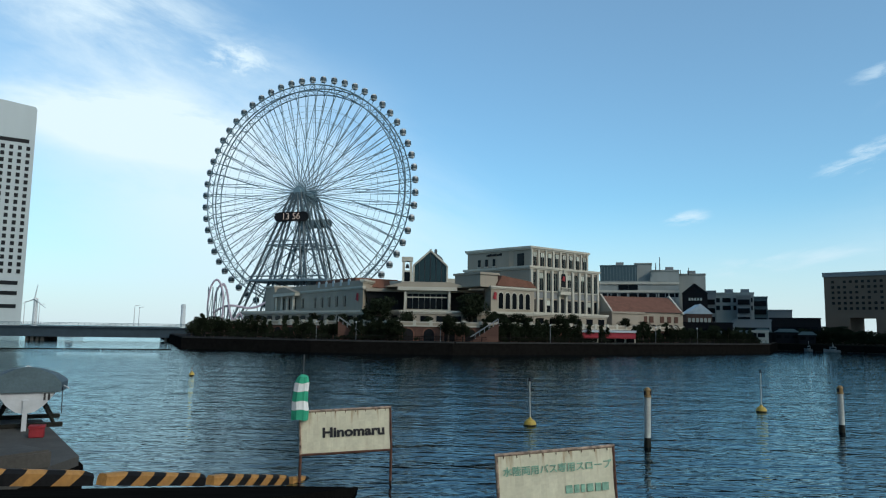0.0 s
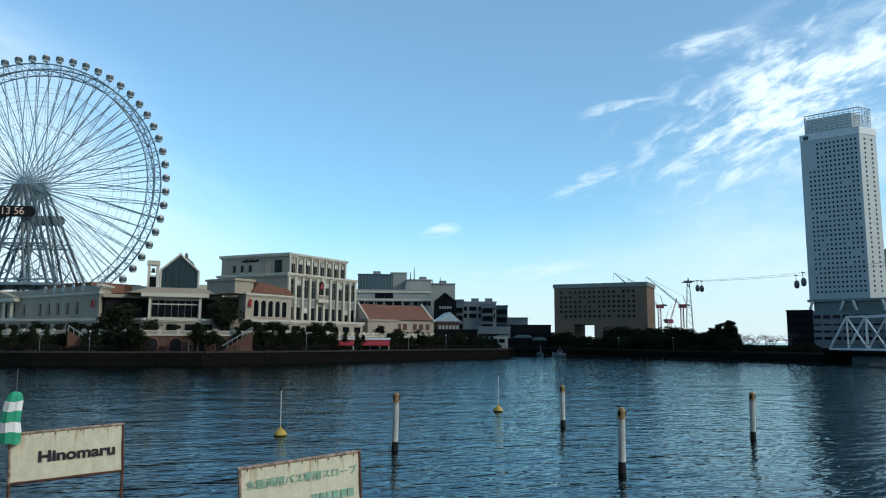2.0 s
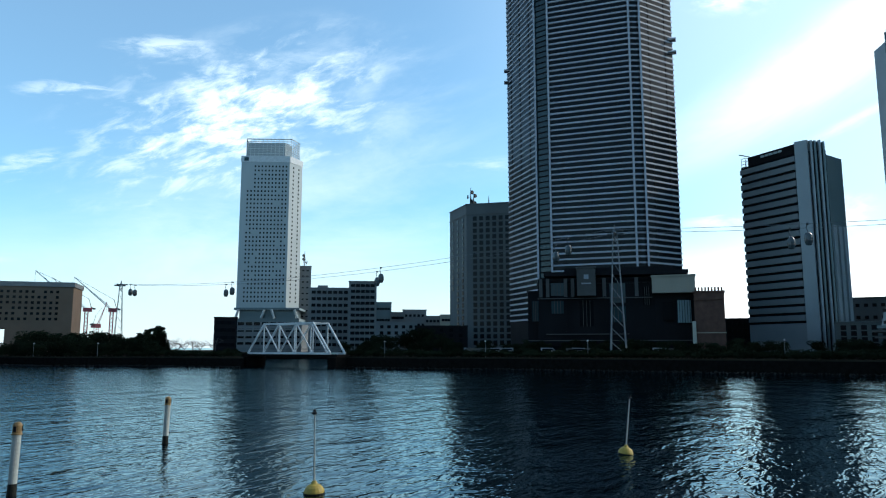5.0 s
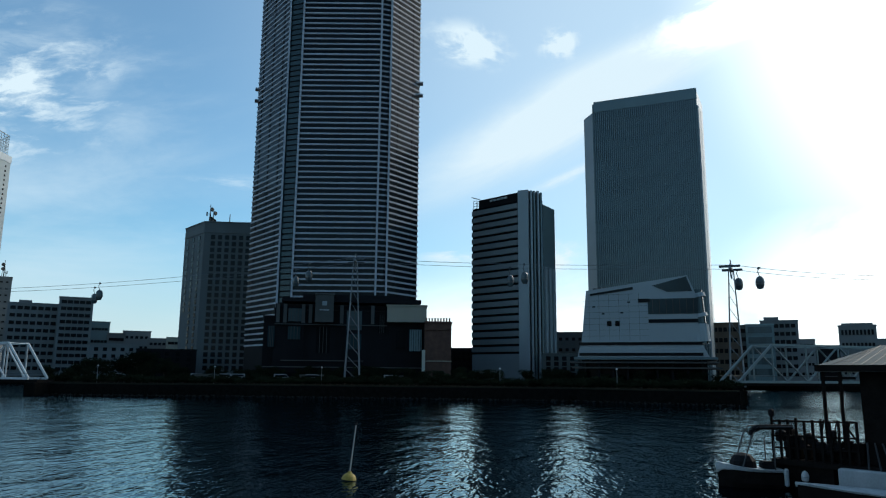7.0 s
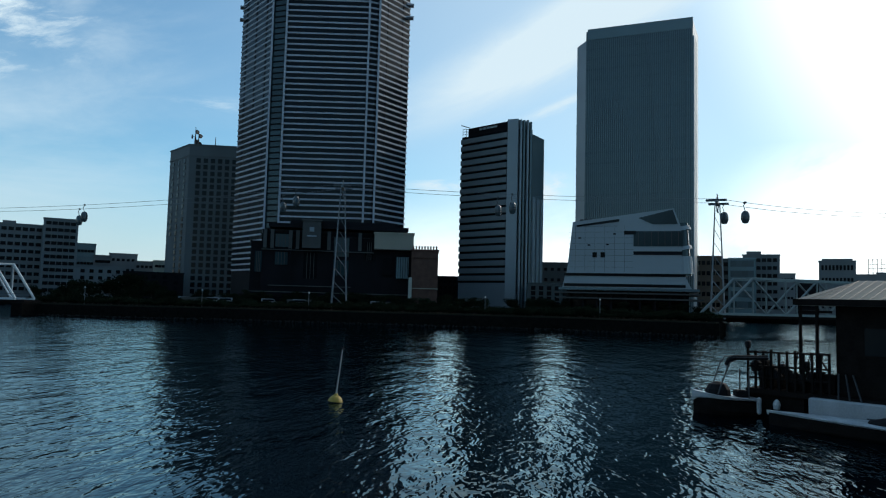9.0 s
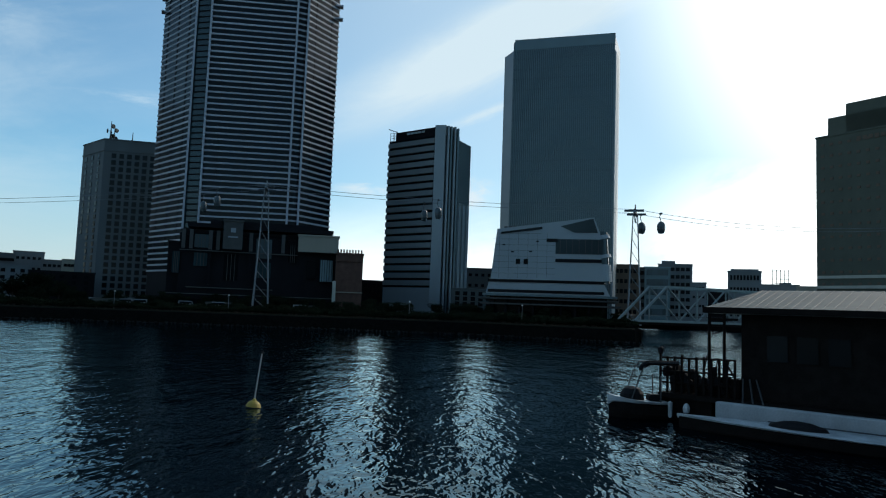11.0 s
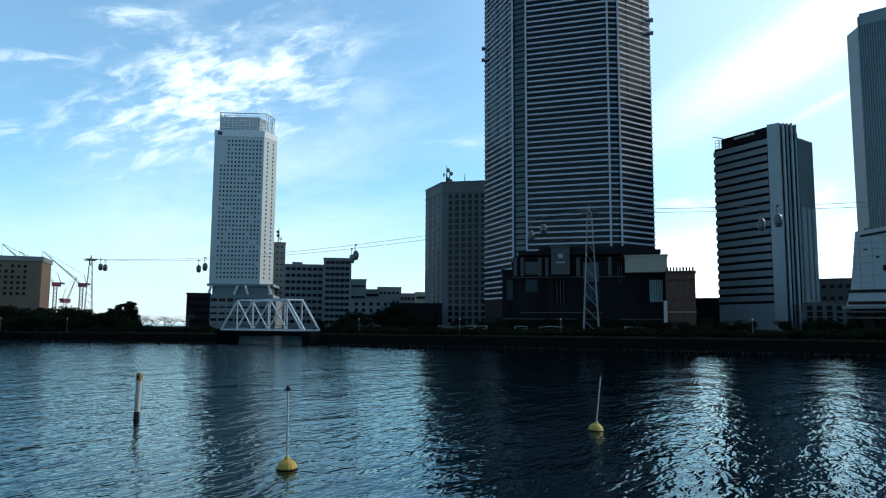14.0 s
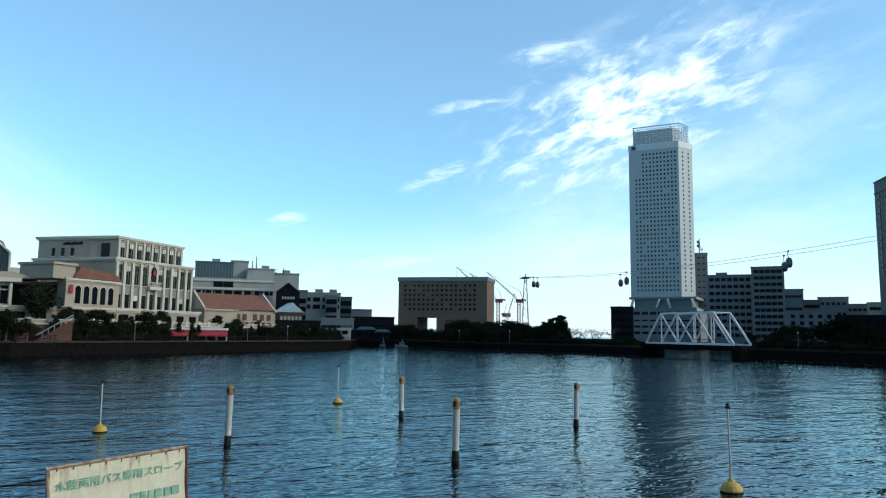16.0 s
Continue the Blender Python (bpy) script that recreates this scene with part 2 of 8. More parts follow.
M = {
    "water": water_material(),
    "cream": material("cream_render", (0.29, 0.255, 0.20), 0.85, vary=0.14, scale=0.25, streaks=1, spec=0.2),
    "trim": material("pale_stone_trim", (0.42, 0.40, 0.33), 0.8, vary=0.12, scale=0.4, spec=0.25),
    "white": material("white_panel", (0.345, 0.39, 0.39), 0.6, vary=0.07, scale=0.12, streaks=1),
    "brick": material("red_brown_brick", (0.10, 0.056, 0.043), 0.9, vary=0.25, scale=0.8, spec=0.05),
    "terracotta": material("terracotta_roof", (0.15, 0.072, 0.05), 0.85, vary=0.22, scale=0.8, spec=0.15),
    "glass": glass_dark("dark_window_glass", (0.006, 0.008, 0.010), 0.15, 0.11),
    "bluegreen": glass_dark("blue_green_glass", (0.02, 0.04, 0.045), 0.15, 0.3),
    "greyglass": glass_dark("grey_curtain_glass", (0.055, 0.08, 0.085), 0.2),
    "brown": material("brown_tile_cladding", (0.15, 0.105, 0.075), 0.8, vary=0.12, scale=0.2, spec=0.2),
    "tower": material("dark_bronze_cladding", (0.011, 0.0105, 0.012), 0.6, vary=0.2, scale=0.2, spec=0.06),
    "slab": material("pale_balcony_edge", (0.34, 0.34, 0.37), 0.6, vary=0.15, scale=0.3, piece=0.1),
    "office": material("grey_precast_concrete", (0.17, 0.18, 0.18), 0.8, vary=0.14, scale=0.15, streaks=1, spec=0.25),
    "greytower": material("grey_metal_mullion", (0.10, 0.135, 0.14), 0.4, 0.3, vary=0.1, scale=0.1),
    "stripe": material("silver_grey_band", (0.22, 0.245, 0.255), 0.45, 0.1, vary=0.1, scale=0.15, piece=0.08),
    "band": material("dull_silver_spandrel", (0.155, 0.175, 0.18), 0.5, 0.1, vary=0.12, scale=0.15, streaks=1, piece=0.10),
    "concrete": material("weathered_concrete", (0.075, 0.072, 0.064), 0.9, vary=0.3, scale=0.7, bump=0.4, spec=0.15),
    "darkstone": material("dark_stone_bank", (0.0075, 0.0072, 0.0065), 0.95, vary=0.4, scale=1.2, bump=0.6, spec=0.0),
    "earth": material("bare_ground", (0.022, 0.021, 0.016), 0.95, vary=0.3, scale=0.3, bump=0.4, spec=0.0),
    "asphalt": material("asphalt", (0.035, 0.035, 0.034), 0.9, vary=0.3, scale=0.8, bump=0.3, spec=0.0),
    "steel": material("blue_grey_painted_steel", (0.12, 0.17, 0.185), 0.5, 0.1, vary=0.15, scale=0.5),
    "legsteel": material("dark_teal_painted_steel", (0.055, 0.08, 0.09), 0.5, 0.1, vary=0.2, scale=0.5),
    "whitesteel": material("white_painted_steel", (0.50, 0.53, 0.53), 0.5, 0.0, vary=0.15, scale=0.8),
    "darksteel": material("dark_painted_steel", (0.05, 0.055, 0.058), 0.5, 0.3, vary=0.2, scale=0.8),
    "black": material("black_plastic_and_shade", (0.012, 0.012, 0.013), 0.6, vary=0.2, scale=2, spec=0.1),
    "leaf": material("evergreen_leaf", (0.016, 0.023, 0.013), 0.7, vary=0.5, scale=0.9, bump=0, spec=0.2),
    "olive": material("olive_grey_tile_cladding", (0.10, 0.105, 0.08), 0.8, vary=0.12, scale=0.2, spec=0.2),
    "bark": material("bark", (0.07, 0.055, 0.045), 0.95, vary=0.4, scale=3, bump=0.6, spec=0.05),
    "red": material("red_cloth", (0.24, 0.014, 0.02), 0.8, vary=0.2, scale=2),
    "skyglass": glass_dark("pale_blue_green_glass", (0.16, 0.24, 0.25), 0.12),
    "rock": material("grey_shore_rock", (0.022, 0.021, 0.019), 0.95, vary=0.5, scale=1.5, bump=0.5, spec=0.0),
    "blind": material("pale_window_blind", (0.40, 0.42, 0.36), 0.8, vary=0.12, scale=1.0, piece=0.2, spec=0.2),
    "greenframe": material("grey_green_window_frame", (0.13, 0.17, 0.13), 0.6, vary=0.15, scale=1.0),
    "plaster": material("grey_white_plaster", (0.25, 0.265, 0.245), 0.8, vary=0.14, scale=0.2, streaks=1, spec=0.2),
    "greystone": material("dark_grey_stone", (0.075, 0.074, 0.070), 0.85, vary=0.18, scale=0.3, spec=0.1),
    "precast": material("blue_grey_precast_panel", (0.115, 0.128, 0.13), 0.85, vary=0.14, scale=0.15, streaks=1, spec=0.15),
    "panelgrey": material("pale_grey_metal_panel", (0.27, 0.295, 0.30), 0.55, vary=0.08, scale=0.12, streaks=1),
    "steelblue": material("dark_blue_bridge_paint", (0.030, 0.046, 0.058), 0.6, 0.1, vary=0.2, scale=0.5, spec=0.2),
    "pinkred": material("red_crane_paint", (0.34, 0.06, 0.075), 0.5, vary=0.2, scale=2),
}


# ---- builders ----
def P(az, d, z=0.0):
    """A place by its bearing (degrees, anticlockwise from +y) and distance from the viewpoint."""
    a = radians(az)
    return Vector((-math.sin(a) * d, math.cos(a) * d, z))


def H(el, d):
    """Height of what stands el degrees above eye level at distance d."""
    return 5.0 + d * math.tan(radians(el))


def thing(name, label, category, m=None, group="", kind=""):
    ob = new(name)
    ob.empty_display_size = 0.3
    if m is not None:
        ob.matrix_world = m
    return tagged(ob, label, category, group, kind)


def mesh_of(name, bm, mat):
    bmesh.ops.recalc_face_normals(bm, faces=bm.faces[:])
    me = bpy.data.meshes.new(name)
    bm.to_mesh(me)
    bm.free()
    for one in (mat if isinstance(mat, (list, tuple)) else [mat]):
        me.materials.append(M[one] if isinstance(one, str) else one)
    return me


def part(name, bm, mat, parent, label="", m=None, kind=""):
    ob = new(name, bm if isinstance(bm, bpy.types.Mesh) else mesh_of(name, bm, mat))
    if parent is not None:
        ob.parent = parent
    if m is not None:
        ob.matrix_local = m
    return tagged(ob, label, kind=kind)


def box(bm, x0, y0, z0, x1, y1, z1, m=None):
    """A box between two corners."""
    vs = [bm.verts.new((x, y, z)) for z in (z0, z1) for x, y in ((x0, y0), (x1, y0), (x1, y1), (x0, y1))]
    for f in ((0, 1, 2, 3), (4, 5, 6, 7), (0, 1, 5, 4), (1, 2, 6, 5), (2, 3, 7, 6), (3, 0, 4, 7)):
        bm.faces.new([vs[i] for i in f])
    if m is not None:
        bmesh.ops.transform(bm, matrix=m, verts=vs)
    return vs


def bar(bm, a, b, r, seg=6, r2=None):
    """A round bar from a to b."""
    a, b = Vector(a), Vector(b)
    q = (b - a).to_track_quat("Z", "Y").to_matrix()
    r2 = r if r2 is None else r2
    rings = []
    for c, rr in ((a, r), (b, r2)):
        rings.append([bm.verts.new(c + q @ Vector((math.cos(2 * math.pi * i / seg) * rr, math.sin(2 * math.pi * i / seg) * rr, 0))) for i in range(seg)])
    for i in range(seg):
        bm.faces.new((rings[0][i], rings[0][(i + 1) % seg], rings[1][(i + 1) % seg], rings[1][i]))
    bm.faces.new(rings[0][::-1])
    bm.faces.new(rings[1])
    return rings


def prism(bm, pts, z0, z1):
    """A column over a plan polygon."""
    lo = [bm.verts.new((p[0], p[1], z0)) for p in pts]
    hi = [bm.verts.new((p[0], p[1], z1)) for p in pts]
    n = len(pts)
    for i in range(n):
        bm.faces.new((lo[i], lo[(i + 1) % n], hi[(i + 1) % n], hi[i]))
    bm.faces.new(lo[::-1])
    bm.faces.new(hi)


def profile(bm, pts, y0, y1):
    """A shape drawn in x and z, extruded along y."""
    a = [bm.verts.new((p[0], y0, p[1])) for p in pts]
    b = [bm.verts.new((p[0], y1, p[1])) for p in pts]
    n = len(pts)
    for i in range(n):
        bm.faces.new((a[i], a[(i + 1) % n], b[(i + 1) % n], b[i]))
    bm.faces.new(a[::-1])
    bm.faces.new(b)


def facing(a, b, z=0.0):
    """A frame at a with x towards b, y away from the viewer's side, z up; and the length."""
    a, b = Vector((a[0], a[1], 0)), Vector((b[0], b[1], 0))
    x = (b - a).normalized()
    y = Vector((0, 0, 1)).cross(x)
    m = Matrix(((x.x, y.x, 0, a.x), (x.y, y.y, 0, a.y), (0, 0, 1, z), (0, 0, 0, 1)))
    return m, (b - a).length


BOXES = {}


def unit(name, w, h, d, mat, bevel=0.0):
    """A shared mesh, w wide, h high from its foot, d deep, centred in x and y."""
    key = (name, round(w, 3), round(h, 3), round(d, 3), mat)
    if key not in BOXES:
        bm = bmesh.new()
        box(bm, -w / 2, -d / 2, 0, w / 2, d / 2, h)
        if bevel:
            bmesh.ops.bevel(bm, geom=bm.edges[:], offset=bevel, segments=1, affect="EDGES")
        BOXES[key] = mesh_of(name, bm, mat)
    return BOXES[key]


def repeat(name, mesh, places, parent, limit=290):
    """Alike pieces on one shared mesh, each its own object; past the limit the rest is joined."""
    for m in places[:limit]:
        part(name, mesh, None, parent, m=m)
    rest = places[limit:]
    if rest:
        vs, fs, n = [], [], len(mesh.vertices)
        co = [v.co.copy() for v in mesh.vertices]
        polys = [tuple(p.vertices) for p in mesh.polygons]
        for k, m in enumerate(rest):
            vs += [m @ c for c in co]
            fs += [tuple(i + k * n for i in p) for p in polys]
        me = bpy.data.meshes.new("far_" + name)
        me.from_pydata(vs, [], fs)
        me.materials.append(mesh.materials[0])
        part("far_" + name, me, None, parent, kind="stuff")


def at(x, y, z, rz=0.0):
    return pose(x, y, z, 0, 0, rz)


# ---- water and land ----
bm = bmesh.new()
box(bm, -3500, -3500, -6, 3500, 3500, 0)
tagged(part("water", bm, "water", None), "rippled dark blue harbour water", "water", kind="structure")


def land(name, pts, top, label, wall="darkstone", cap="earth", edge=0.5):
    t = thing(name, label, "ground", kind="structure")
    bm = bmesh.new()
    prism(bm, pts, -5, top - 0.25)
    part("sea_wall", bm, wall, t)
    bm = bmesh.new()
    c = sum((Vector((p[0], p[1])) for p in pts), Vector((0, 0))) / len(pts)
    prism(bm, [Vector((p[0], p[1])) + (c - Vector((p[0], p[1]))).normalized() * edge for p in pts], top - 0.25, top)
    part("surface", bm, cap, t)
    return t


# the island with the wheel, the wooded bank behind the basin and the railway causeway
land("ground_island", [P(20.0, 168), P(10.4, 149), P(-0.8, 143), P(-6, 151), P(-14, 169), P(-24.4, 213), P(-25.5, 330), P(-10, 520), P(8, 560), P(21.5, 330)], 2.6,
     "dark stone quay of the island with trees and promenade", cap="asphalt")
land("ground_far_bank", [P(-24.6, 262), P(-30.3, 250), P(-34.4, 222), P(-40, 212), P(-44.8, 195), P(-47.2, 186), P(-47.0, 330), P(-62, 330), P(-50, 700), P(-26, 700)], 2.4,
     "low wooded bank under bare and evergreen trees")
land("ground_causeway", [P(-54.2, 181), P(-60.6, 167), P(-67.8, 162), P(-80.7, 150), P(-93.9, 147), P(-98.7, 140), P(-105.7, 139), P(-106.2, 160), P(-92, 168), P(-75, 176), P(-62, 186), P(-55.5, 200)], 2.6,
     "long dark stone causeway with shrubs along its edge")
land("ground_city", [P(-56, 215), P(-75, 195), P(-95, 182), P(-104.5, 180), P(-106, 330), P(-118, 330), P(-118, 215), P(-131, 190), P(-135, 900), P(-60, 900)], 2.8,
     "city ground beyond the causeway", cap="asphalt")
land("ground_far_shore", [P(60, 900), P(35, 640), P(22, 700), P(10, 900), P(10, 1500), P(60, 1500)], 2.0, "distant low shore beyond the bridge")


# added unseen walls close the place behind the viewpoint and hold back sky light
for i, (a, b, d, h) in enumerate(((48, 75, 150, 60), (75, 105, 130, 75), (105, 135, 120, 75), (135, 165, 120, 70), (165, 198, 125, 60))):
    m, w = facing(P(b, d), P(a, d))
    bm = bmesh.new()
    box(bm, -2, -12, -2, w + 2, -0.01, h, m)
    tagged(part("wall_behind", bm, "office", None), "unseen plain grey wall added behind the view to hold back sky light", "wall", kind="structure")


# ---- high buildings ----
def grid(x0, x1, nx, z0, z1, nz, y=0.0, skip=None):
    """Places at the centres of nx by nz cells."""
    out = []
    for j in range(nz):
        for i in range(nx):
            if skip and skip(i, j):
                continue
            out.append(at(x0 + (i + 0.5) * (x1 - x0) / nx, y, z0 + (j + 0.5) * (z1 - z0) / nz))
    return out


def turn_y(m, places):
    return [m @ p for p in places]


def dark_tower():
    """Bronze residential tower: pale balcony edges on every floor, glazed chamfered corner, vertical fins."""
    A, B, C, D = P(-68.05, 262), P(-70.3, 240), P(-71.4, 237), P(-78.0, 233)
    E, F = P(-78.85, 234), P(-81.3, 246)
    G, K = P(-79.5, 292), P(-70, 300)
    t = thing("residential_tower", "very tall dark bronze residential tower with pale balcony edges", "tower")
    top = 152.0
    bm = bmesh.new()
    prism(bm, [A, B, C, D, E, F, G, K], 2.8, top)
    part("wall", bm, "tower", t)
    floors = 72
    step = (top - 14) / floors
    for a, b, n, mat, out in ((A, B, floors, "slab", 0.35), (C, D, floors, "slab", 0.5), (D, E, floors, "slab", 0.3), (E, F, floors, "slab", 0.35)):
        m, w = facing(a, b)
        me = unit("balcony_edge", w, 0.55 if mat == "slab" else 0.5, out, mat)
        repeat("balcony_edge", me, [m @ at(w / 2, -out / 2, 14 + step * i) for i in range(n)], t)
        gl = unit("balcony_glass", w - 0.6, step - 0.75, 0.2, "glass")
        repeat("balcony_glass", gl, [m @ at(w / 2, -0.12, 14.65 + step * i) for i in range(n)], t)
        k = max(2, int(w / 7.5))
        pm = unit("partition", 0.3, step - 0.57, 0.3, "tower")
        repeat("partition", pm, [m @ at(w * (j + 0.5) / k, -0.25, 14.56 + step * i) for i in range(n) for j in range(k)], t, 120)
    m, w = facing(B, C)
    gl = unit("corner_pane", w - 0.3, step - 0.5, 0.25, "bluegreen")
    repeat("corner_pane", gl, [m @ at(w / 2, -0.2, 14.4 + step * i) for i in range(floors)], t)
    for p in (B, C, D, E):
        bm = bmesh.new()
        q = p * (1 - 0.7 / p.length)
        box(bm, -0.3, -0.5, 12, 0.3, 0.5, top, Matrix.Translation((q.x, q.y, 0)) @ pose(0, 0, 0, 0, 0, -75))
        part("fin", bm, "slab", t)
    # projecting ledges at the belt floor
    for p, az in ((A, -68), (F, -81)):
        q = p * (1 - 0.8 / p.length)
        for z in (H(22.0, 246), H(22.9, 246)):
            bm = bmesh.new()
            box(bm, -1.3, -1.3, z, 1.3, 1.3, z + 0.5, Matrix.Translation((q.x, q.y, 0)) @ pose(0, 0, 0, 0, 0, az))
            part("ledge", bm, "slab", t)


def dark_podium():
    """Low blocks of brick, glass and pale stone at the foot of the dark tower."""
    t = thing("tower_podium", "dark brick and glass podium with pale piers and an overhanging roof", "building")
    d = 203.0
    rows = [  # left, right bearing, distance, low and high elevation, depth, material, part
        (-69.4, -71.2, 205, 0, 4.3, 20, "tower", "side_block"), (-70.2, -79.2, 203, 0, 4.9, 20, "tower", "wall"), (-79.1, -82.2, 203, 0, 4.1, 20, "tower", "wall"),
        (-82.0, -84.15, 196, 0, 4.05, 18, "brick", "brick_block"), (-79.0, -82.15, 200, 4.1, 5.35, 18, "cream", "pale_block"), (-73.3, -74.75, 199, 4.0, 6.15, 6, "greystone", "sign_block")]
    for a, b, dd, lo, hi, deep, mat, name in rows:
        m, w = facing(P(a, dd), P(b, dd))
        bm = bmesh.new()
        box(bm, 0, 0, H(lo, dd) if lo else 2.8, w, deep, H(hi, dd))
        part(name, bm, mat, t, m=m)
        bm = bmesh.new()
        box(bm, -0.25, -0.25, H(hi, dd) + 0.01, w + 0.25, deep + 0.2, H(hi, dd) + 0.4)
        part("coping", bm, mat, t, m=m)
    # overhanging dark roof in two steps
    for a, b, dd, lo, hi in ((-70.8, -81.6, 206, 5.45, 5.75), (-72.4, -80.6, 208, 5.75, 6.05)):
        m, w = facing(P(a, dd), P(b, dd))
        bm = bmesh.new()
        box(bm, 0, -4, H(lo, dd), w, 18, H(hi, dd))
        part("roof_slab", bm, "tower", t, m=m)
    m, w = facing(P(-70.2, d), P(-79.2, d))
    bm = bmesh.new()
    box(bm, 0, 1.5, H(4.92, d), w, 16, H(5.4, d))
    part("clerestory", bm, "glass", t, m=m)

    def upright(a, width, lo, hi, mat, name, dd=201.4, deep=1.0):
        m, _ = facing(P(a, dd), P(a - 0.3, dd))
        part(name, unit(name, width, H(hi, dd) - H(lo, dd), deep, mat), None, t, m=m @ at(0, 0, H(lo, dd)))

    for a in (-70.45, -71.0, -72.4, -72.95, -75.4, -77.85):
        upright(a, 0.95, 3.9, 5.35, "greystone", "stone_pier")
    for a in (-72.4, -75.4):
        upright(a, 0.4, 1.2, 3.9, "tower", "lower_pier")
    for a, width, lo, hi, mat in ((-71.75, 3.6, 4.0, 5.0, "greyglass"), (-71.75, 3.4, 2.6, 3.6, "bluegreen"), (-76.4, 4.2, 3.4, 5.0, "greyglass"), (-76.4, 4.2, 1.9, 3.1, "bluegreen"), (-74.0, 3.8, 1.6, 3.6, "glass"), (-78.6, 2.2, 3.2, 4.6, "glass"), (-70.0, 1.8, 2.0, 3.6, "bluegreen")):
        upright(a, width, lo, hi, mat, "window_bay", 202.7, 0.8)
        for k in range(1, 4):
            upright(a + math.degrees(width / d) * (0.5 - k / 4), 0.14, lo, hi, "greystone", "glazing_bar", 202.2, 0.3)
    upright(-81.3, 3.4, 1.8, 3.5, "skyglass", "tall_window", 202.4, 0.8)
    upright(-80.1, 2.6, 2.0, 3.4, "glass", "tall_window", 202.4, 0.8)
    for k in range(5):
        upright(-80.95 - 0.19 * k, 0.12, 1.8, 3.5, "tower", "glazing_bar", 201.9, 0.3)
    upright(-81.95, 0.9, 0.2, 1.9, "trim", "white_pier", 195.5, 0.8)
    for lo, a, b in ((0.95, -70.8, -77.2), (3.75, -70.2, -79.0), (0.45, -69.4, -82.0)):
        m, w = facing(P(a, 201.6), P(b, 201.6))
        part("ledge", unit("ledge", w, 0.22, 0.6, "greystone"), None, t, m=m @ at(w / 2, 0, H(lo, 201.6)))
    # brick block: crenellated top, ledge
    m, w = facing(P(-82.0, 196), P(-84.15, 196))
    repeat("merlon", unit("merlon", 0.42, 0.95, 0.6, "brick"), [m @ at(0.5 + (w - 1) * k / 8, 0.3, H(4.05, 196) + 0.41) for k in range(9)], t)
    for lo in (1.0, 3.5):
        part("brick_ledge", unit("brick_ledge", w + 0.2, 0.25, 0.4, "cream" if lo < 2 else "brick"), None, t, m=m @ at(w / 2, -0.12, H(lo, 196)))
    # low pale walls and shopfronts on the promenade
    for a, b in ((-72.3, -74.2), (-79.0, -81.0), (-64.5, -66.2)):
        m, w = facing(P(a, 193), P(b, 193))
        part("promenade_wall", unit("promenade_wall", w, 1.9, 0.5, "concrete"), None, t, m=m @ at(w / 2, 0, 2.8))
    for k in range(14):
        a = -69 - k * 1.05
        m, w = facing(P(a, 202.2), P(a - 1.0, 202.2))
        part("shopfront", unit("shopfront", w - 0.5, 2.2, 0.3, "glass"), None, t, m=m @ at(w / 2, 0, 3.0))
    # sign: a small emblem over a bar
    m, w = facing(P(-73.3, 199), P(-74.75, 199))
    part("emblem", unit("emblem", 1.3, 1.2, 0.2, "stripe"), None, t, m=m @ at(w / 2, -0.1, H(5.3, 199)))
    part("sign_bar", unit("sign_bar", 2.6, 0.35, 0.2, "stripe"), None, t, m=m @ at(w / 2, -0.1, H(4.9, 199)))


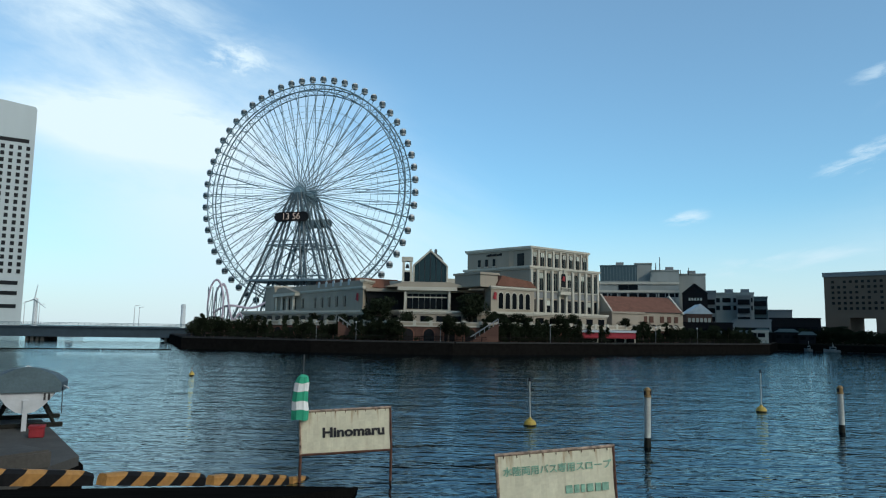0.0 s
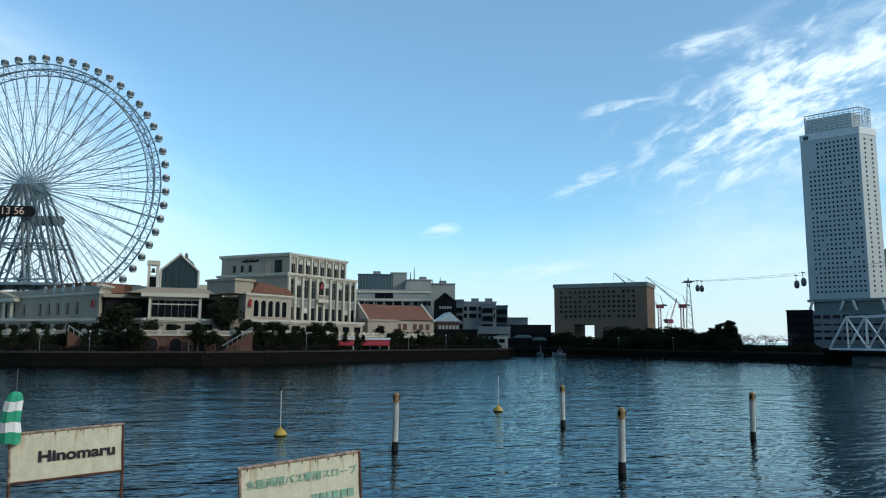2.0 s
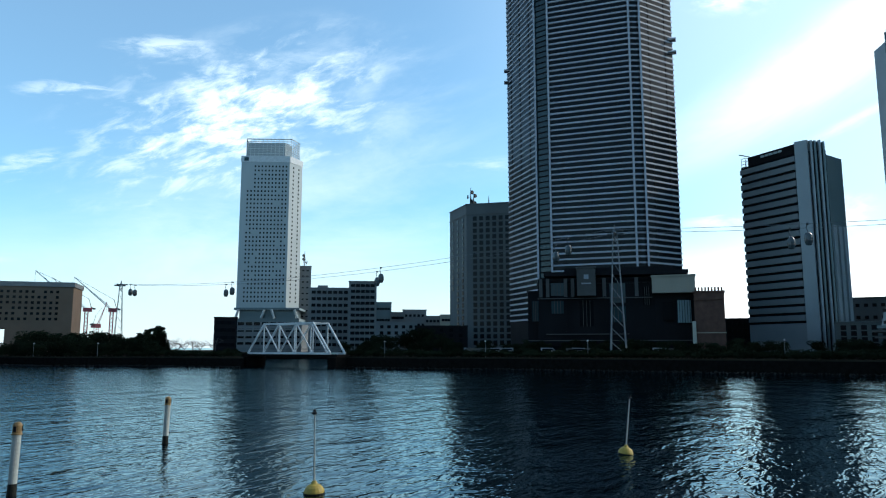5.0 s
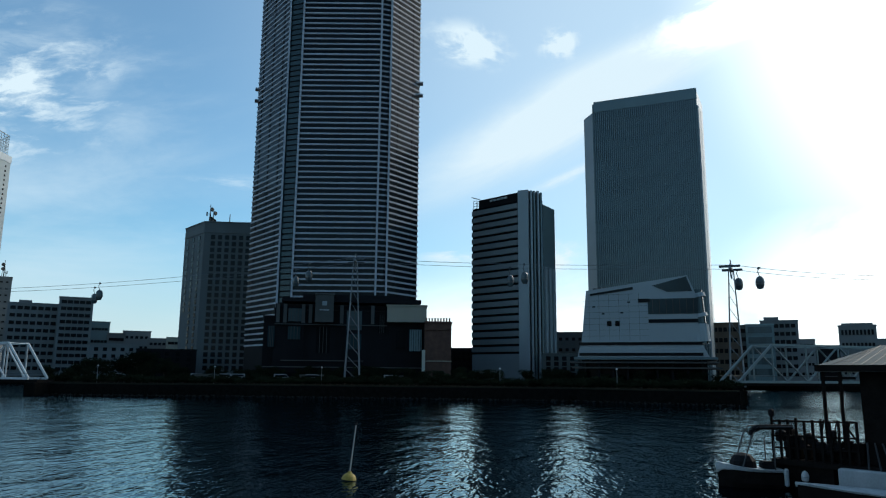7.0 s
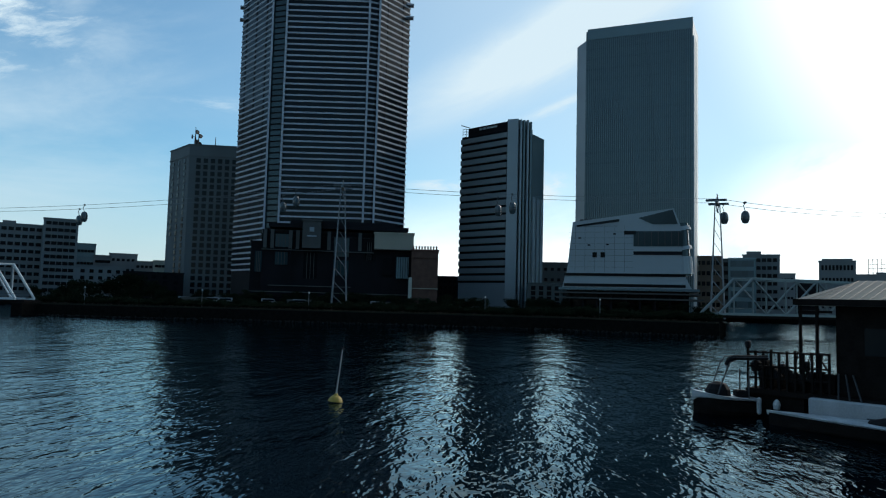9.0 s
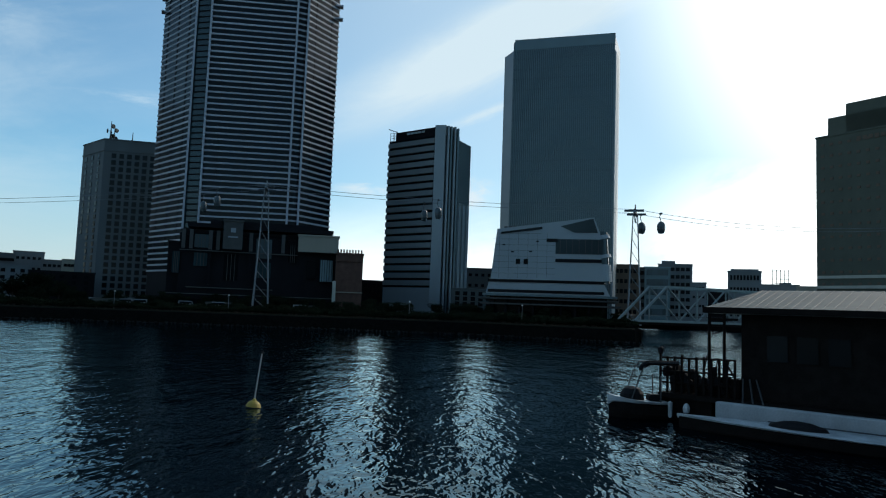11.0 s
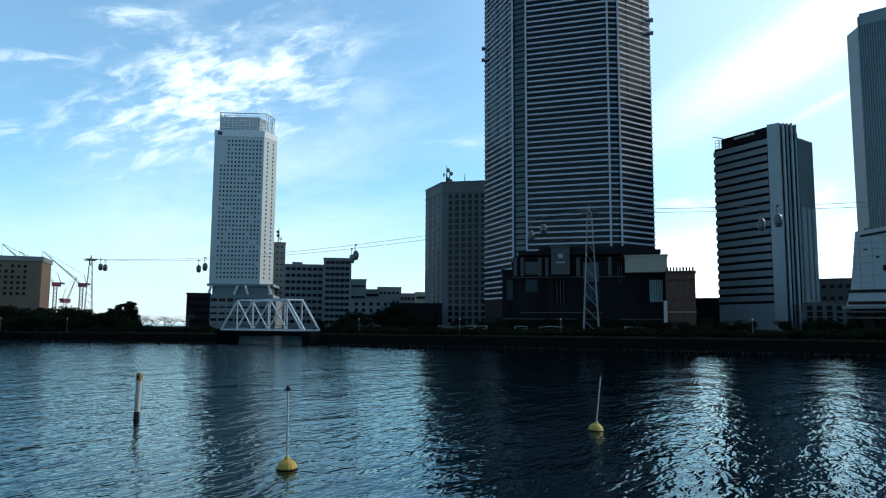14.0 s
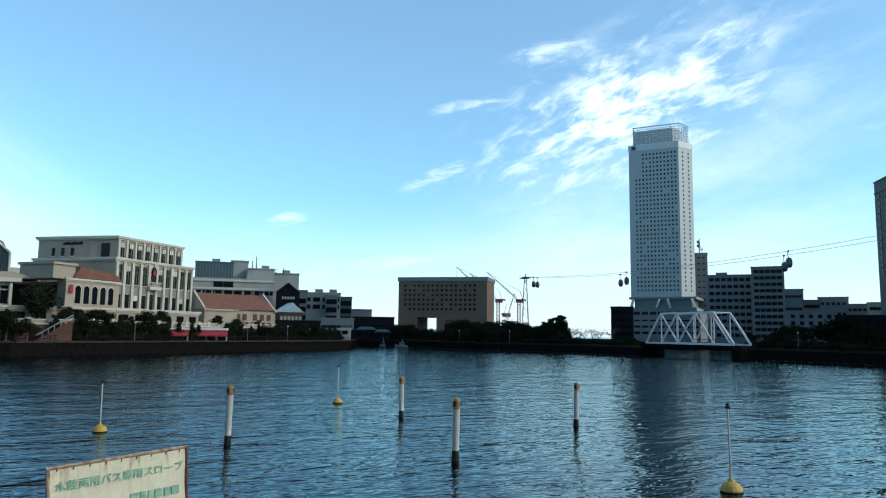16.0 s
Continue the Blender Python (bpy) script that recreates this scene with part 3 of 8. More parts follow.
def white_tower():
    """Pale slender hotel tower with a rounded right edge, small square windows and a latticed crown."""
    d = 400.0
    A, B, C = P(-46.45, 403), P(-50.2, 398), P(-51.2, 408)
    Dp, E = P(-50.4, 432), P(-46.9, 434)
    t = thing("hotel_tower", "slender pale grey hotel tower with rows of small square windows", "tower")
    z0, z1 = H(3.0, d), H(14.8, d)
    bm = bmesh.new()
    prism(bm, [A, B, C, Dp, E], z0, z1)
    part("wall", bm, "white", t)
    m, w = facing(A, B)
    wm = unit("window", 0.78, 0.95, 0.3, "glass")
    random.seed(4)
    repeat("window", wm, [m @ p for p in grid(3.0, w - 0.8, 12, z0 + 2.2, z1 - 5, 33, -0.05, lambda i, j: i < 2 and j > 26 or random.random() < 0.06)], t)
    m2, w2 = facing(B, C)
    repeat("window", wm, [m2 @ p for p in grid(1.0, w2 - 1.0, 2, z0 + 2.2, z1 - 5, 33, -0.05)], t)
    bm = bmesh.new()
    for m_, w_ in ((m, w), (m2, w2)):
        box(bm, -0.2, -0.25, z1 - 3.2, w_ + 0.2, 0.6, z1 + 0.2, m_)
    part("parapet", bm, "whitesteel", t)
    bm = bmesh.new()
    box(bm, 1.6, -0.5, z1 - 2.6, 4.0, -0.3, z1 - 0.6, m)
    part("roof_sign", bm, "bluegreen", t)
    # latticed crown
    top = H(16.3, d)
    A2, B2, C2 = P(-46.8, 407), P(-50.3, 402), P(-50.95, 410)
    ring = [A2, B2, C2, P(-50.2, 426), P(-47.1, 428)]
    bm = bmesh.new()
    for i in range(5):
        a, b = ring[i], ring[(i + 1) % 5]
        n = max(3, int((b - a).length / 2.2))
        for k in range(n):
            p = a.lerp(b, k / n)
            bar(bm, (p.x, p.y, z1), (p.x, p.y, top), 0.16, 4)
        for k in range(9):
            z = z1 + (top - z1) * k / 8
            bar(bm, (a.x, a.y, z), (b.x, b.y, z), 0.30 if k in (0, 8) else 0.14, 4)
    part("crown", bm, "whitesteel", t)
    bm = bmesh.new()
    c = (A2 + B2 + C2) / 3
    prism(bm, [c.lerp(p, 0.82) + Vector((0, 3, 0)) for p in ring], z1, top - 1.5)
    part("plant_room", bm, "white", t)
    # open base on raking struts, then the lower block
    bm = bmesh.new()
    m, w = facing(P(-46.3, 398), P(-51.25, 392))
    za = H(1.9, d)
    box(bm, 0, 0, za, w, 30, za + 2)
    box(bm, 2.5, 2, za + 2, w - 2.5, 28, z0)
    box(bm, 0, 0, z0 - 1.2, w, 30, z0)
    part("recess", bm, "greytower", t, m=m)
    for x in (1, w * 0.42, w * 0.62, w - 1):
        bm = bmesh.new()
        s = 2.2 if x < w / 2 else -2.2
        bar(bm, (x, -0.4, za + 2), (x + s * 0.7, -0.4, z0 - 1), 0.7, 6)
        part("strut", bm, "white", t, m=m)
    bm = bmesh.new()
    box(bm, -6, -4, 2.4, w + 2, 26, za)
    for k in range(4):
        box(bm, -6.3, -4.4, 4.5 + k * 3.1, w + 2.3, -4.01, 5.3 + k * 3.1)
    part("lower_block", bm, "office", t, m=m)
    repeat("lower_window", unit("lower_window", 3.2, 1.7, 0.4, "glass"), [m @ p for p in grid(-5.5, w + 1.5, 10, 4.6, za - 0.2, 4, -4.05)], t)


def office_tower():
    """Grey precast office block with a square grid of windows on two faces and masts on its roof."""
    A, B, C = P(-63.2, 338), P(-64.55, 318), P(-72.0, 312)
    t = thing("office_block", "grey concrete office block with a grid of dark square windows", "office building")
    top = H(11.35, 318)
    D2, E2 = P(-70, 352), P(-63.5, 372)
    bm = bmesh.new()
    prism(bm, [A, B, C, D2, E2], 2.8, top)
    part("wall", bm, "precast", t)
    m, w = facing(B, C)
    wm = unit("window", 1.75, 1.9, 0.35, "glass")
    repeat("window", wm, [m @ p for p in grid(2.4, w - 0.6, 13, 4.5, top - 6.0, 21, -0.06)], t)
    m2, w2 = facing(A, B)
    repeat("window", wm, [m2 @ p for p in grid(1.2, w2 - 1.2, 3, 4.5, top - 6.0, 21, -0.06, lambda i, j: i == 0 and j < 9)], t)
    bm = bmesh.new()
    for mm, ww in ((m, w), (m2, w2)):
        box(bm, 0, -0.3, top - 4.6, ww, 0.2, top - 4.2, mm)
        box(bm, -0.2, -0.25, top + 0.01, ww, 0.8, top + 0.5, mm)
    part("parapet", bm, "precast", t)
    roof_mast(t, m @ Vector((1.0, 5, top)), 9.0, True)
    roof_mast(t, m @ Vector((2.2, 6, top)), 7.0, True)
    roof_mast(t, m @ Vector((9.5, 5, top)), 5.0, False)


def roof_mast(t, p, h, dishes):
    bm = bmesh.new()
    bar(bm, p, p + Vector((0, 0, h)), 0.28, 6, 0.12)
    if dishes:
        for k in range(3):
            a = k * 2.1
            o = Vector((math.cos(a) * 1.1, math.sin(a) * 1.1, h * (0.3 + 0.22 * k)))
            bar(bm, p + Vector((0, 0, o.z)), p + o, 0.1, 4)
            bar(bm, p + o, p + o * 1.0 + Vector((math.cos(a) * 0.5, math.sin(a) * 0.5, 0)), 1.0, 10, 0.8)
        for s in (-1, 1):
            bar(bm, p + Vector((s * 1.1, 0, 0)), p + Vector((0, 0, h * 0.8)), 0.1, 4)
    part("mast", bm, "darksteel", t)


def stripe_tower():
    """Silver-grey office tower with dark ribbon windows, a blank fin and stepped vertical piers."""
    A, B, C = P(-85.85, 262), P(-89.65, 248), P(-90.45, 247)
    D2, E2 = P(-91.55, 249), P(-92.5, 258)
    t = thing("office_tower", "silver-grey office tower with dark ribbon windows and piers", "office building")
    top = H(14.65, 247)
    bm = bmesh.new()
    prism(bm, [A, B, C, D2, P(-91.2, 280), P(-86.3, 288)], 2.8, top - 3.4)
    part("wall", bm, "glass", t)
    m, w = facing(A, B)
    step = (top - 3.5 - 13) / 20
    repeat("band", unit("band", w - 0.4, step * 0.66, 1.0, "band"), [m @ at(w / 2, -0.3, 13 + step * i) for i in range(20)], t)
    bm = bmesh.new()
    box(bm, 0, -0.3, 2.8, w - 0.2, 0.3, 12.2, m)
    part("lower_wall", bm, "stripe", t)
    bm = bmesh.new()
    box(bm, w * 0.12, 0.5, top - 3.3, w, 10, top - 0.2, m)
    part("plant_screen", bm, "tower", t)
    repeat("louvre", unit("louvre", 1.3, 0.7, 0.3, "white"), [m @ at(w * 0.4 + i * 1.7, 0.4, top - 1.6) for i in range(5)], t)
    bm = bmesh.new()
    m, w = facing(B, C)
    box(bm, -0.2, -1.0, 2.8, w, 14, top, m)
    part("fin", bm, "stripe", t)
    m, w = facing(C, D2)
    for k in range(4):
        bm = bmesh.new()
        box(bm, 0.3 + w * k / 4, -0.9 + 0.35 * (k % 2), 2.8, 0.1 + w * (k + 0.62) / 4, 12, top - (0.2 if k < 3 else 0.6), m)
        part("pier", bm, "stripe" if k % 2 == 0 else "greytower", t)
    m, w = facing(D2, E2)
    bm = bmesh.new()
    box(bm, 0, 0, 2.8, w, 16, H(13.2, 255), m)
    part("rear_wing", bm, "greytower", t)
    repeat("pier", unit("pier", w * 0.2, H(13, 255) * 0.62, 0.5, "stripe"), [m @ at(w * (0.15 + 0.33 * i), -0.2, 2.9) for i in range(3)], t)
    # roof cradle
    m, w = facing(A, B)
    bm = bmesh.new()
    for k in range(4):
        for x, y in ((0.2, 0.2), (1.8, 0.2), (1.8, 2.4), (0.2, 2.4)):
            bar(bm, (x, y, top - 3.4), (x, y, top - 0.1), 0.1, 4)
        z = top - 3.2 + k
        bar(bm, (0.2, 0.2, z), (1.8, 0.2, z), 0.09, 4)
        bar(bm, (1.8, 0.2, z), (1.8, 2.4, z), 0.09, 4)
    bar(bm, (3.0, 1, top + 0.1), (-1.0, 0.5, top + 1.6), 0.16, 5)
    part("roof_crane", bm, "darksteel", t, m=m)


def grey_tower():
    """Tall grey curtain-wall tower of fine vertical mullions, with a lower side wing."""
    B, C, D2 = P(-95.75, 277), P(-103.9, 272), P(-104.3, 290)
    t = thing("curtain_wall_tower", "tall grey office tower with fine vertical mullions", "office building")
    top = H(21.0, 278)
    bm = bmesh.new()
    prism(bm, [B, C, D2, P(-103, 315), P(-96.2, 325)], 2.8, top)
    part("wall", bm, "greyglass", t)
    m, w = facing(B, C)
    n = 52
    repeat("mullion", unit("mullion", 0.30, top - 6, 0.55, "greytower"), [m @ at(w * (i + 0.5) / n, -0.2, 3) for i in range(n)], t)
    repeat("floor_band", unit("floor_band", w, 0.5, 0.3, "greyglass"), [m @ at(w / 2, -0.05, 6 + i * 4.1) for i in range(int((top - 8) / 4.1))], t)
    bm = bmesh.new()
    box(bm, 0.6, -0.3, top - 3.4, w + 0.1, 1, top + 0.9, m)
    part("parapet", bm, "greytower", t)
    m2, w2 = facing(C, D2)
    bm = bmesh.new()
    box(bm, 0, -0.5, 2.8, w2 * 0.5, 0.4, top - 6, m2)
    part("edge_pier", bm, "stripe", t)
    A = P(-95.05, 284)
    m3, w3 = facing(A, B)
    bm = bmesh.new()
    box(bm, 0, 0, 2.8, w3, 20, H(19.6, 290), m3)
    part("side_wing", bm, "stripe", t)
    roof_mast(t, m @ Vector((5.5, 4, top)), 1.6, True)


def wing_building():
    """White-clad building with sloping sides, a raking roof, ribbon windows and a dark glazed base."""
    d = 186.0
    m, w = facing(P(-94.35, 184), P(-103.3, 182))
    t = thing("media_building", "pale panelled building with sloping walls and raking roof", "building", m)
    z0, z1 = H(1.4, d), H(2.55, d)
    za, zb, zc = H(6.5, d), H(7.45, d), H(6.2, d)
    bm = bmesh.new()
    profile(bm, [(0.2, z1), (w - 0.3, z1), (w - 1.0, zc), (w - 2.6, zb), (1.6, za)], 0, 22)
    part("wall", bm, "panelgrey", t)
    bm = bmesh.new()
    profile(bm, [(w * 0.62, H(6.75, d)), (w - 2.8, zb - 0.3), (w - 1.6, zc + 0.2), (w * 0.74, zc + 0.2)], -0.15, 0.3)
    part("roof_window", bm, "bluegreen", t)
    bm = bmesh.new()
    box(bm, w * 0.58, -0.12, H(4.6, d), w * 0.985, 0.3, H(5.75, d))
    part("long_window", bm, "bluegreen", t)
    bm = bmesh.new()
    box(bm, w * 0.58, -0.14, H(3.95, d), w * 0.98, 0.3, H(4.22, d))
    part("ribbon_window", bm, "glass", t)
    bm = bmesh.new()
    box(bm, w * 0.5, -0.13, H(5.5, d), w * 0.6, 0.3, H(5.78, d))
    part("ribbon_window", bm, "glass", t)
    bm = bmesh.new()
    profile(bm, [(w * 0.09, H(6.1, d)), (w * 0.46, H(6.5, d)), (w * 0.46, H(6.7, d)), (w * 0.09, H(6.25, d))], -0.16, 0.2)
    part("slot_window", bm, "glass", t)
    for x in (0.25, 0.32):
        bm = bmesh.new()
        box(bm, w * x - 0.55, -0.12, H(3.75, d), w * x + 0.55, 0.2, H(4.15, d))
        part("window", bm, "glass", t)
    for x, e in ((0.12, 5.2), (0.2, 4.65), (0.36, 4.7), (0.42, 5.5)):
        bm = bmesh.new()
        box(bm, w * x - 0.35, -0.1, H(e, d), w * x + 0.35, 0.2, H(e + 0.1, d))
        part("vent", bm, "glass", t)
    bm = bmesh.new()
    profile(bm, [(-0.8, z0), (w + 1.6, z0), (w - 0.2, z1), (0.1, z1)], -0.8, 22)
    part("skirt", bm, "panelgrey", t)
    for e in (1.5, 2.3):
        bm = bmesh.new()
        box(bm, -0.3, -1.0, H(e, d), w + 0.2, -0.7, H(e + 0.22, d))
        part("band_window", bm, "glass", t)
    bm = bmesh.new()
    box(bm, -1.5, -2.0, z0 - 0.6, w + 3.4, 22, z0 - 0.01)
    part("canopy", bm, "greytower", t)
    bm = bmesh.new()
    box(bm, 0, 1, 2.8, w + 1, 20, z0 - 0.61)
    part("base", bm, "glass", t)
    repeat("column", unit("column", 0.5, z0 - 3.5, 0.5, "tower"), [at(1 + i * (w - 1) / 8, -1.2, 2.8) for i in range(9)], t)
    for k in range(1, 9):
        e = 2.55 + 0.45 * k
        part("panel_joint", unit("panel_joint", w * (0.55 if e < 6 else 0.3), 0.05, 0.06, "greystone"), None, t, m=at(w * 0.30, -0.02, H(e, d)))
    for k in range(6):
        part("panel_joint", unit("panel_joint_upright", 0.05, H(6.3, d) - z1 - 0.6, 0.06, "greystone"), None, t, m=at(w * (0.08 + 0.085 * k), -0.02, z1 + 0.3))
    for k in range(7):
        part("window_mullion", unit("window_mullion", 0.12, H(5.75, d) - H(4.6, d), 0.2, "greystone"), None, t, m=at(w * (0.62 + 0.055 * k), -0.18, H(4.6, d)))
    for lo, hi, ex in ((2.55, 3.85, 0.9), (4.3, 4.55, 0.75), (5.8, 6.1, 0.4)):
        bm = bmesh.new()
        bar(bm, (w - 1.0, 3.0, H(lo, d)), (w - 1.2, 3.0, H(hi, d)), 2.2 + ex, 20, 2.05 + ex)
        part("curved_end", bm, "panelgrey", t)
    bm = bmesh.new()
    bar(bm, (w - 1.1, 3.0, H(2.4, d)), (w - 1.5, 3.0, H(6.4, d)), 2.75, 20, 2.2)
    part("curved_glazing", bm, "bluegreen", t)
    for k, e in enumerate((0.55, 0.95)):
        bm = bmesh.new()
        box(bm, -2.0 - 0.4 * k, -2.4 - 0.3 * k, H(e, d), w + 4.2 - 0.6 * k, 20, H(e, d) + 0.35)
        part("terrace_slab", bm, "greystone", t)
    bm = bmesh.new()
    for x in (3.0, 4.2, 5.4):
        box(bm, x, 3, za - 0.2, x + 0.9, 4.5, za + 1.0 + 0.2 * (x > 4))
    part("roof_unit", bm, "darksteel", t)


def plain_block(name, label, a, b, d, hi, mat, deep=18, nx=0, nz=0, win=(1.6, 1.4), lo=2.6, roof=None, wmat="glass", db=None, category="building"):
    """A block with cornice, window grid and optional roof box."""
    m, w = facing(P(a, d), P(b, db or d))
    t = thing(name, label, category, m)
    top = H(hi, d)
    bm = bmesh.new()
    box(bm, 0, 0, lo, w, deep, top)
    part("wall", bm, mat, t)
    bm = bmesh.new()
    box(bm, -0.2, -0.2, top + 0.01, w + 0.2, deep + 0.2, top + 0.5)
    part("parapet", bm, mat, t)
    if nx:
        repeat("window", unit("window", win[0], win[1], 0.3, wmat), grid(0.8, w - 0.8, nx, lo + 1.2, top - 1.0, nz, -0.05), t)
    if roof:
        for x0, x1, h in roof:
            bm = bmesh.new()
            box(bm, w * x0, 3, top + 0.5, w * x1, deep - 3, top + h)
            part("roof_room", bm, mat, t)
    return t, m, w, top


dark_tower()
dark_podium()
white_tower()
office_tower()
stripe_tower()
grey_tower()
wing_building()


def gate_hotel():
    """Broad brown-tiled hotel with an arch-like opening through its foot."""
    m, w = facing(P(-28.1, 325), P(-35.2, 315))
    t = thing("gate_hotel", "broad brown tiled hotel block with a passage through it", "hotel", m)
    top, zl, zo = H(4.45, 320), 2.4, H(1.3, 320)
    x0, x1 = w * 0.22, w * 0.44
    bm = bmesh.new()
    box(bm, 0, 0, zl, x0, 18, zo)
    part("left_leg", bm, "brown", t)
    bm = bmesh.new()
    box(bm, x1, 0, zl, w, 18, zo)
    part("right_leg", bm, "brown", t)
    bm = bmesh.new()
    box(bm, 0, 0, zo, w, 18, top)
    part("wall", bm, "brown", t)
    bm = bmesh.new()
    box(bm, -0.4, -0.4, top - 1.5, w + 0.4, 18.4, top + 0.3)
    part("cornice", bm, "office", t)
    repeat("window", unit("window", 1.0, 1.0, 0.25, "glass"), grid(2.2, w - 4.5, 16, zo + 2.0, top - 3.0, 6, -0.04, lambda i, j: (i * 7 + j * 3) % 11 == 0), t)


gate_hotel()
st, stm, stw, st_top = plain_block("slab_tower", "narrow pale tower with a mast behind the hotel", -51.2, -52.1, 420, 6.3, "office", 14, 2, 14, (1.2, 0.7))
ap, am, aw, at_top = plain_block("apartment_block", "dark grey apartment block with stacked balconies", -52.0, -55.2, 360, 4.6, "office", 20, 7, 9, (2.0, 1.5), roof=((0.2, 0.45, 1.8),))
plain_block("apartment_block", "dark grey apartment block with stacked balconies", -55.1, -57.3, 340, 5.15, "office", 20, 5, 11, (2.0, 1.4))
roof_mast(st, Vector((stw * 0.4, 6, st_top + 0.5)), 9.0, True)
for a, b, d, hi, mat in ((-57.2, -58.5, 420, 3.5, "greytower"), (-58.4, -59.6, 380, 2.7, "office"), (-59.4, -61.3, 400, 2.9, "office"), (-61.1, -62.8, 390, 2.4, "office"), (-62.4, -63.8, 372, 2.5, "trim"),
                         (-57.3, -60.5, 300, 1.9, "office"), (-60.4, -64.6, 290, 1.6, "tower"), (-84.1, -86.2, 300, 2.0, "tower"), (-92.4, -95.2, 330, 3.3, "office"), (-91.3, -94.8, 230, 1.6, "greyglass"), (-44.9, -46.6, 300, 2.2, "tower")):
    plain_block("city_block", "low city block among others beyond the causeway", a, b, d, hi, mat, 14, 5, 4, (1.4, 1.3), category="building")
for a, b, d, hi, mat, nx, nz, win, wmat, roof in (
        (-104.0, -106.0, 300, 3.9, "brown", 5, 5, (1.3, 1.6), "glass", None), (-105.9, -106.5, 303, 3.7, "greyglass", 3, 6, (0.9, 1.6), "glass", None), (-106.4, -108.3, 298, 3.75, "skyglass", 4, 5, (2.1, 2.4), "greyglass", None),
        (-107.4, -109.9, 322, 4.0, "office", 6, 7, (1.6, 1.5), "glass", ((0.1, 0.5, 2.0),)), (-109.8, -110.9, 420, 2.65, "office", 4, 4, (1.2, 1.3), "glass", None),
        (-112.4, -114.7, 360, 3.55, "office", 9, 4, (0.9, 2.2), "glass", ((0.08, 0.92, 1.5),)), (-110.8, -112.5, 470, 2.2, "tower", 6, 3, (1.6, 1.4), "glass", None), (-114.6, -117.2, 430, 2.6, "office", 8, 3, (1.6, 1.4), "glass", ((0.5, 0.8, 1.6),)),
        (-117.0, -119.0, 400, 2.5, "cream", 5, 3, (1.3, 1.2), "glass", None)):
    plain_block("city_block", "mid-rise city block beyond the railway bridge", a, b, d, hi, mat, 16, nx, nz, win, wmat=wmat, roof=roof)
# open steel frame of a rooftop sign
m, w = facing(P(-115.45, 425), P(-116.5, 425))
t = thing("roof_sign_frame", "open steel lattice frame on a low roof", "sign frame", m)
for k in range(5):
    bm = bmesh.new()
    bar(bm, (w * k / 4, 0, H(2.6, 425) + 0.5), (w * k / 4, 0, H(3.75, 425)), 0.16, 4)
    part("upright", bm, "darksteel", t)
for k in range(4):
    bm = bmesh.new()
    z = H(2.75 + 0.3 * k, 425)
    bar(bm, (0, 0, z), (w, 0, z), 0.13, 4)
    part("crossbar", bm, "darksteel", t)
tall, tm, tw, ttop = plain_block("stepped_office", "broad grey-green office block with a stepped top", -118.3, -128.0, 250, 13.0, "olive", 30, 16, 16, (1.0, 0.8), db=232, wmat="brown")
for i, (x, h) in enumerate(((3.5, 6), (9.0, 9.5))):
    bm = bmesh.new()
    box(bm, x, 0.5, ttop + 0.5, tw, 28, ttop + h)
    part("upper_step", bm, "olive", tall)
for k in range(9):
    bm = bmesh.new()
    box(bm, 12.5 + k * 1.7, -0.25, ttop - 2.6, 13.7 + k * 1.7, -0.02, ttop - 1.4)
    part("sign_bar", bm, "brown", tall)
for e in (2.4, 3.1):
    bm = bmesh.new()
    box(bm, 0.3, -0.4, H(e, 250), tw, -0.02, H(e, 250) + 0.9)
    part("band", bm, "trim", tall)


# ---- the great wheel ----
M["rim"] = material("teal_grey_steel_tube", (0.15, 0.22, 0.245), 0.5, 0.1, vary=0.15, scale=0.4)
M["cabin"] = material("dark_tinted_cabin", (0.045, 0.06, 0.065), 0.25, vary=0.2, scale=1)
M["signlight"] = bpy.data.materials.new("amber_sign_letters")
M["signlight"].use_nodes = True
_b = M["signlight"].node_tree.nodes["Principled BSDF"]
_b.inputs["Base Color"].default_value = (0.42, 0.33, 0.26, 1)
_b.inputs["Emission Color"].default_value = (1.0, 0.72, 0.55, 1)
_b.inputs["Emission Strength"].default_value = 0.12


def text_mesh(words, size, mat, depth=0.02, bold=0.0):
    """Letters as a flat mesh, standing upright in x and z, centred."""
    cu = bpy.data.curves.new("letters", "FONT")
    cu.body, cu.size, cu.extrude, cu.align_x, cu.align_y, cu.offset = words, size, depth, "CENTER", "CENTER", bold
    ob = bpy.data.objects.new("letters", cu)
    me = bpy.data.meshes.new_from_object(ob)
    bpy.data.objects.remove(ob)
    bpy.data.curves.remove(cu)
    me.transform(pose(0, 0, 0, 90, 0, 0))
    me.materials.clear()
    me.materials.append(M[mat])
    return me


def pill(bm, w, h, y0, y1, seg=8):
    """A plate with round ends."""
    r = h / 2
    pts = [(w / 2 - r + math.cos(a) * r, math.sin(a) * r) for a in [(-0.5 + i / seg) * math.pi for i in range(seg + 1)]]
    pts += [(-x, -z) for x, z in pts]
    profile(bm, pts, y0, y1)


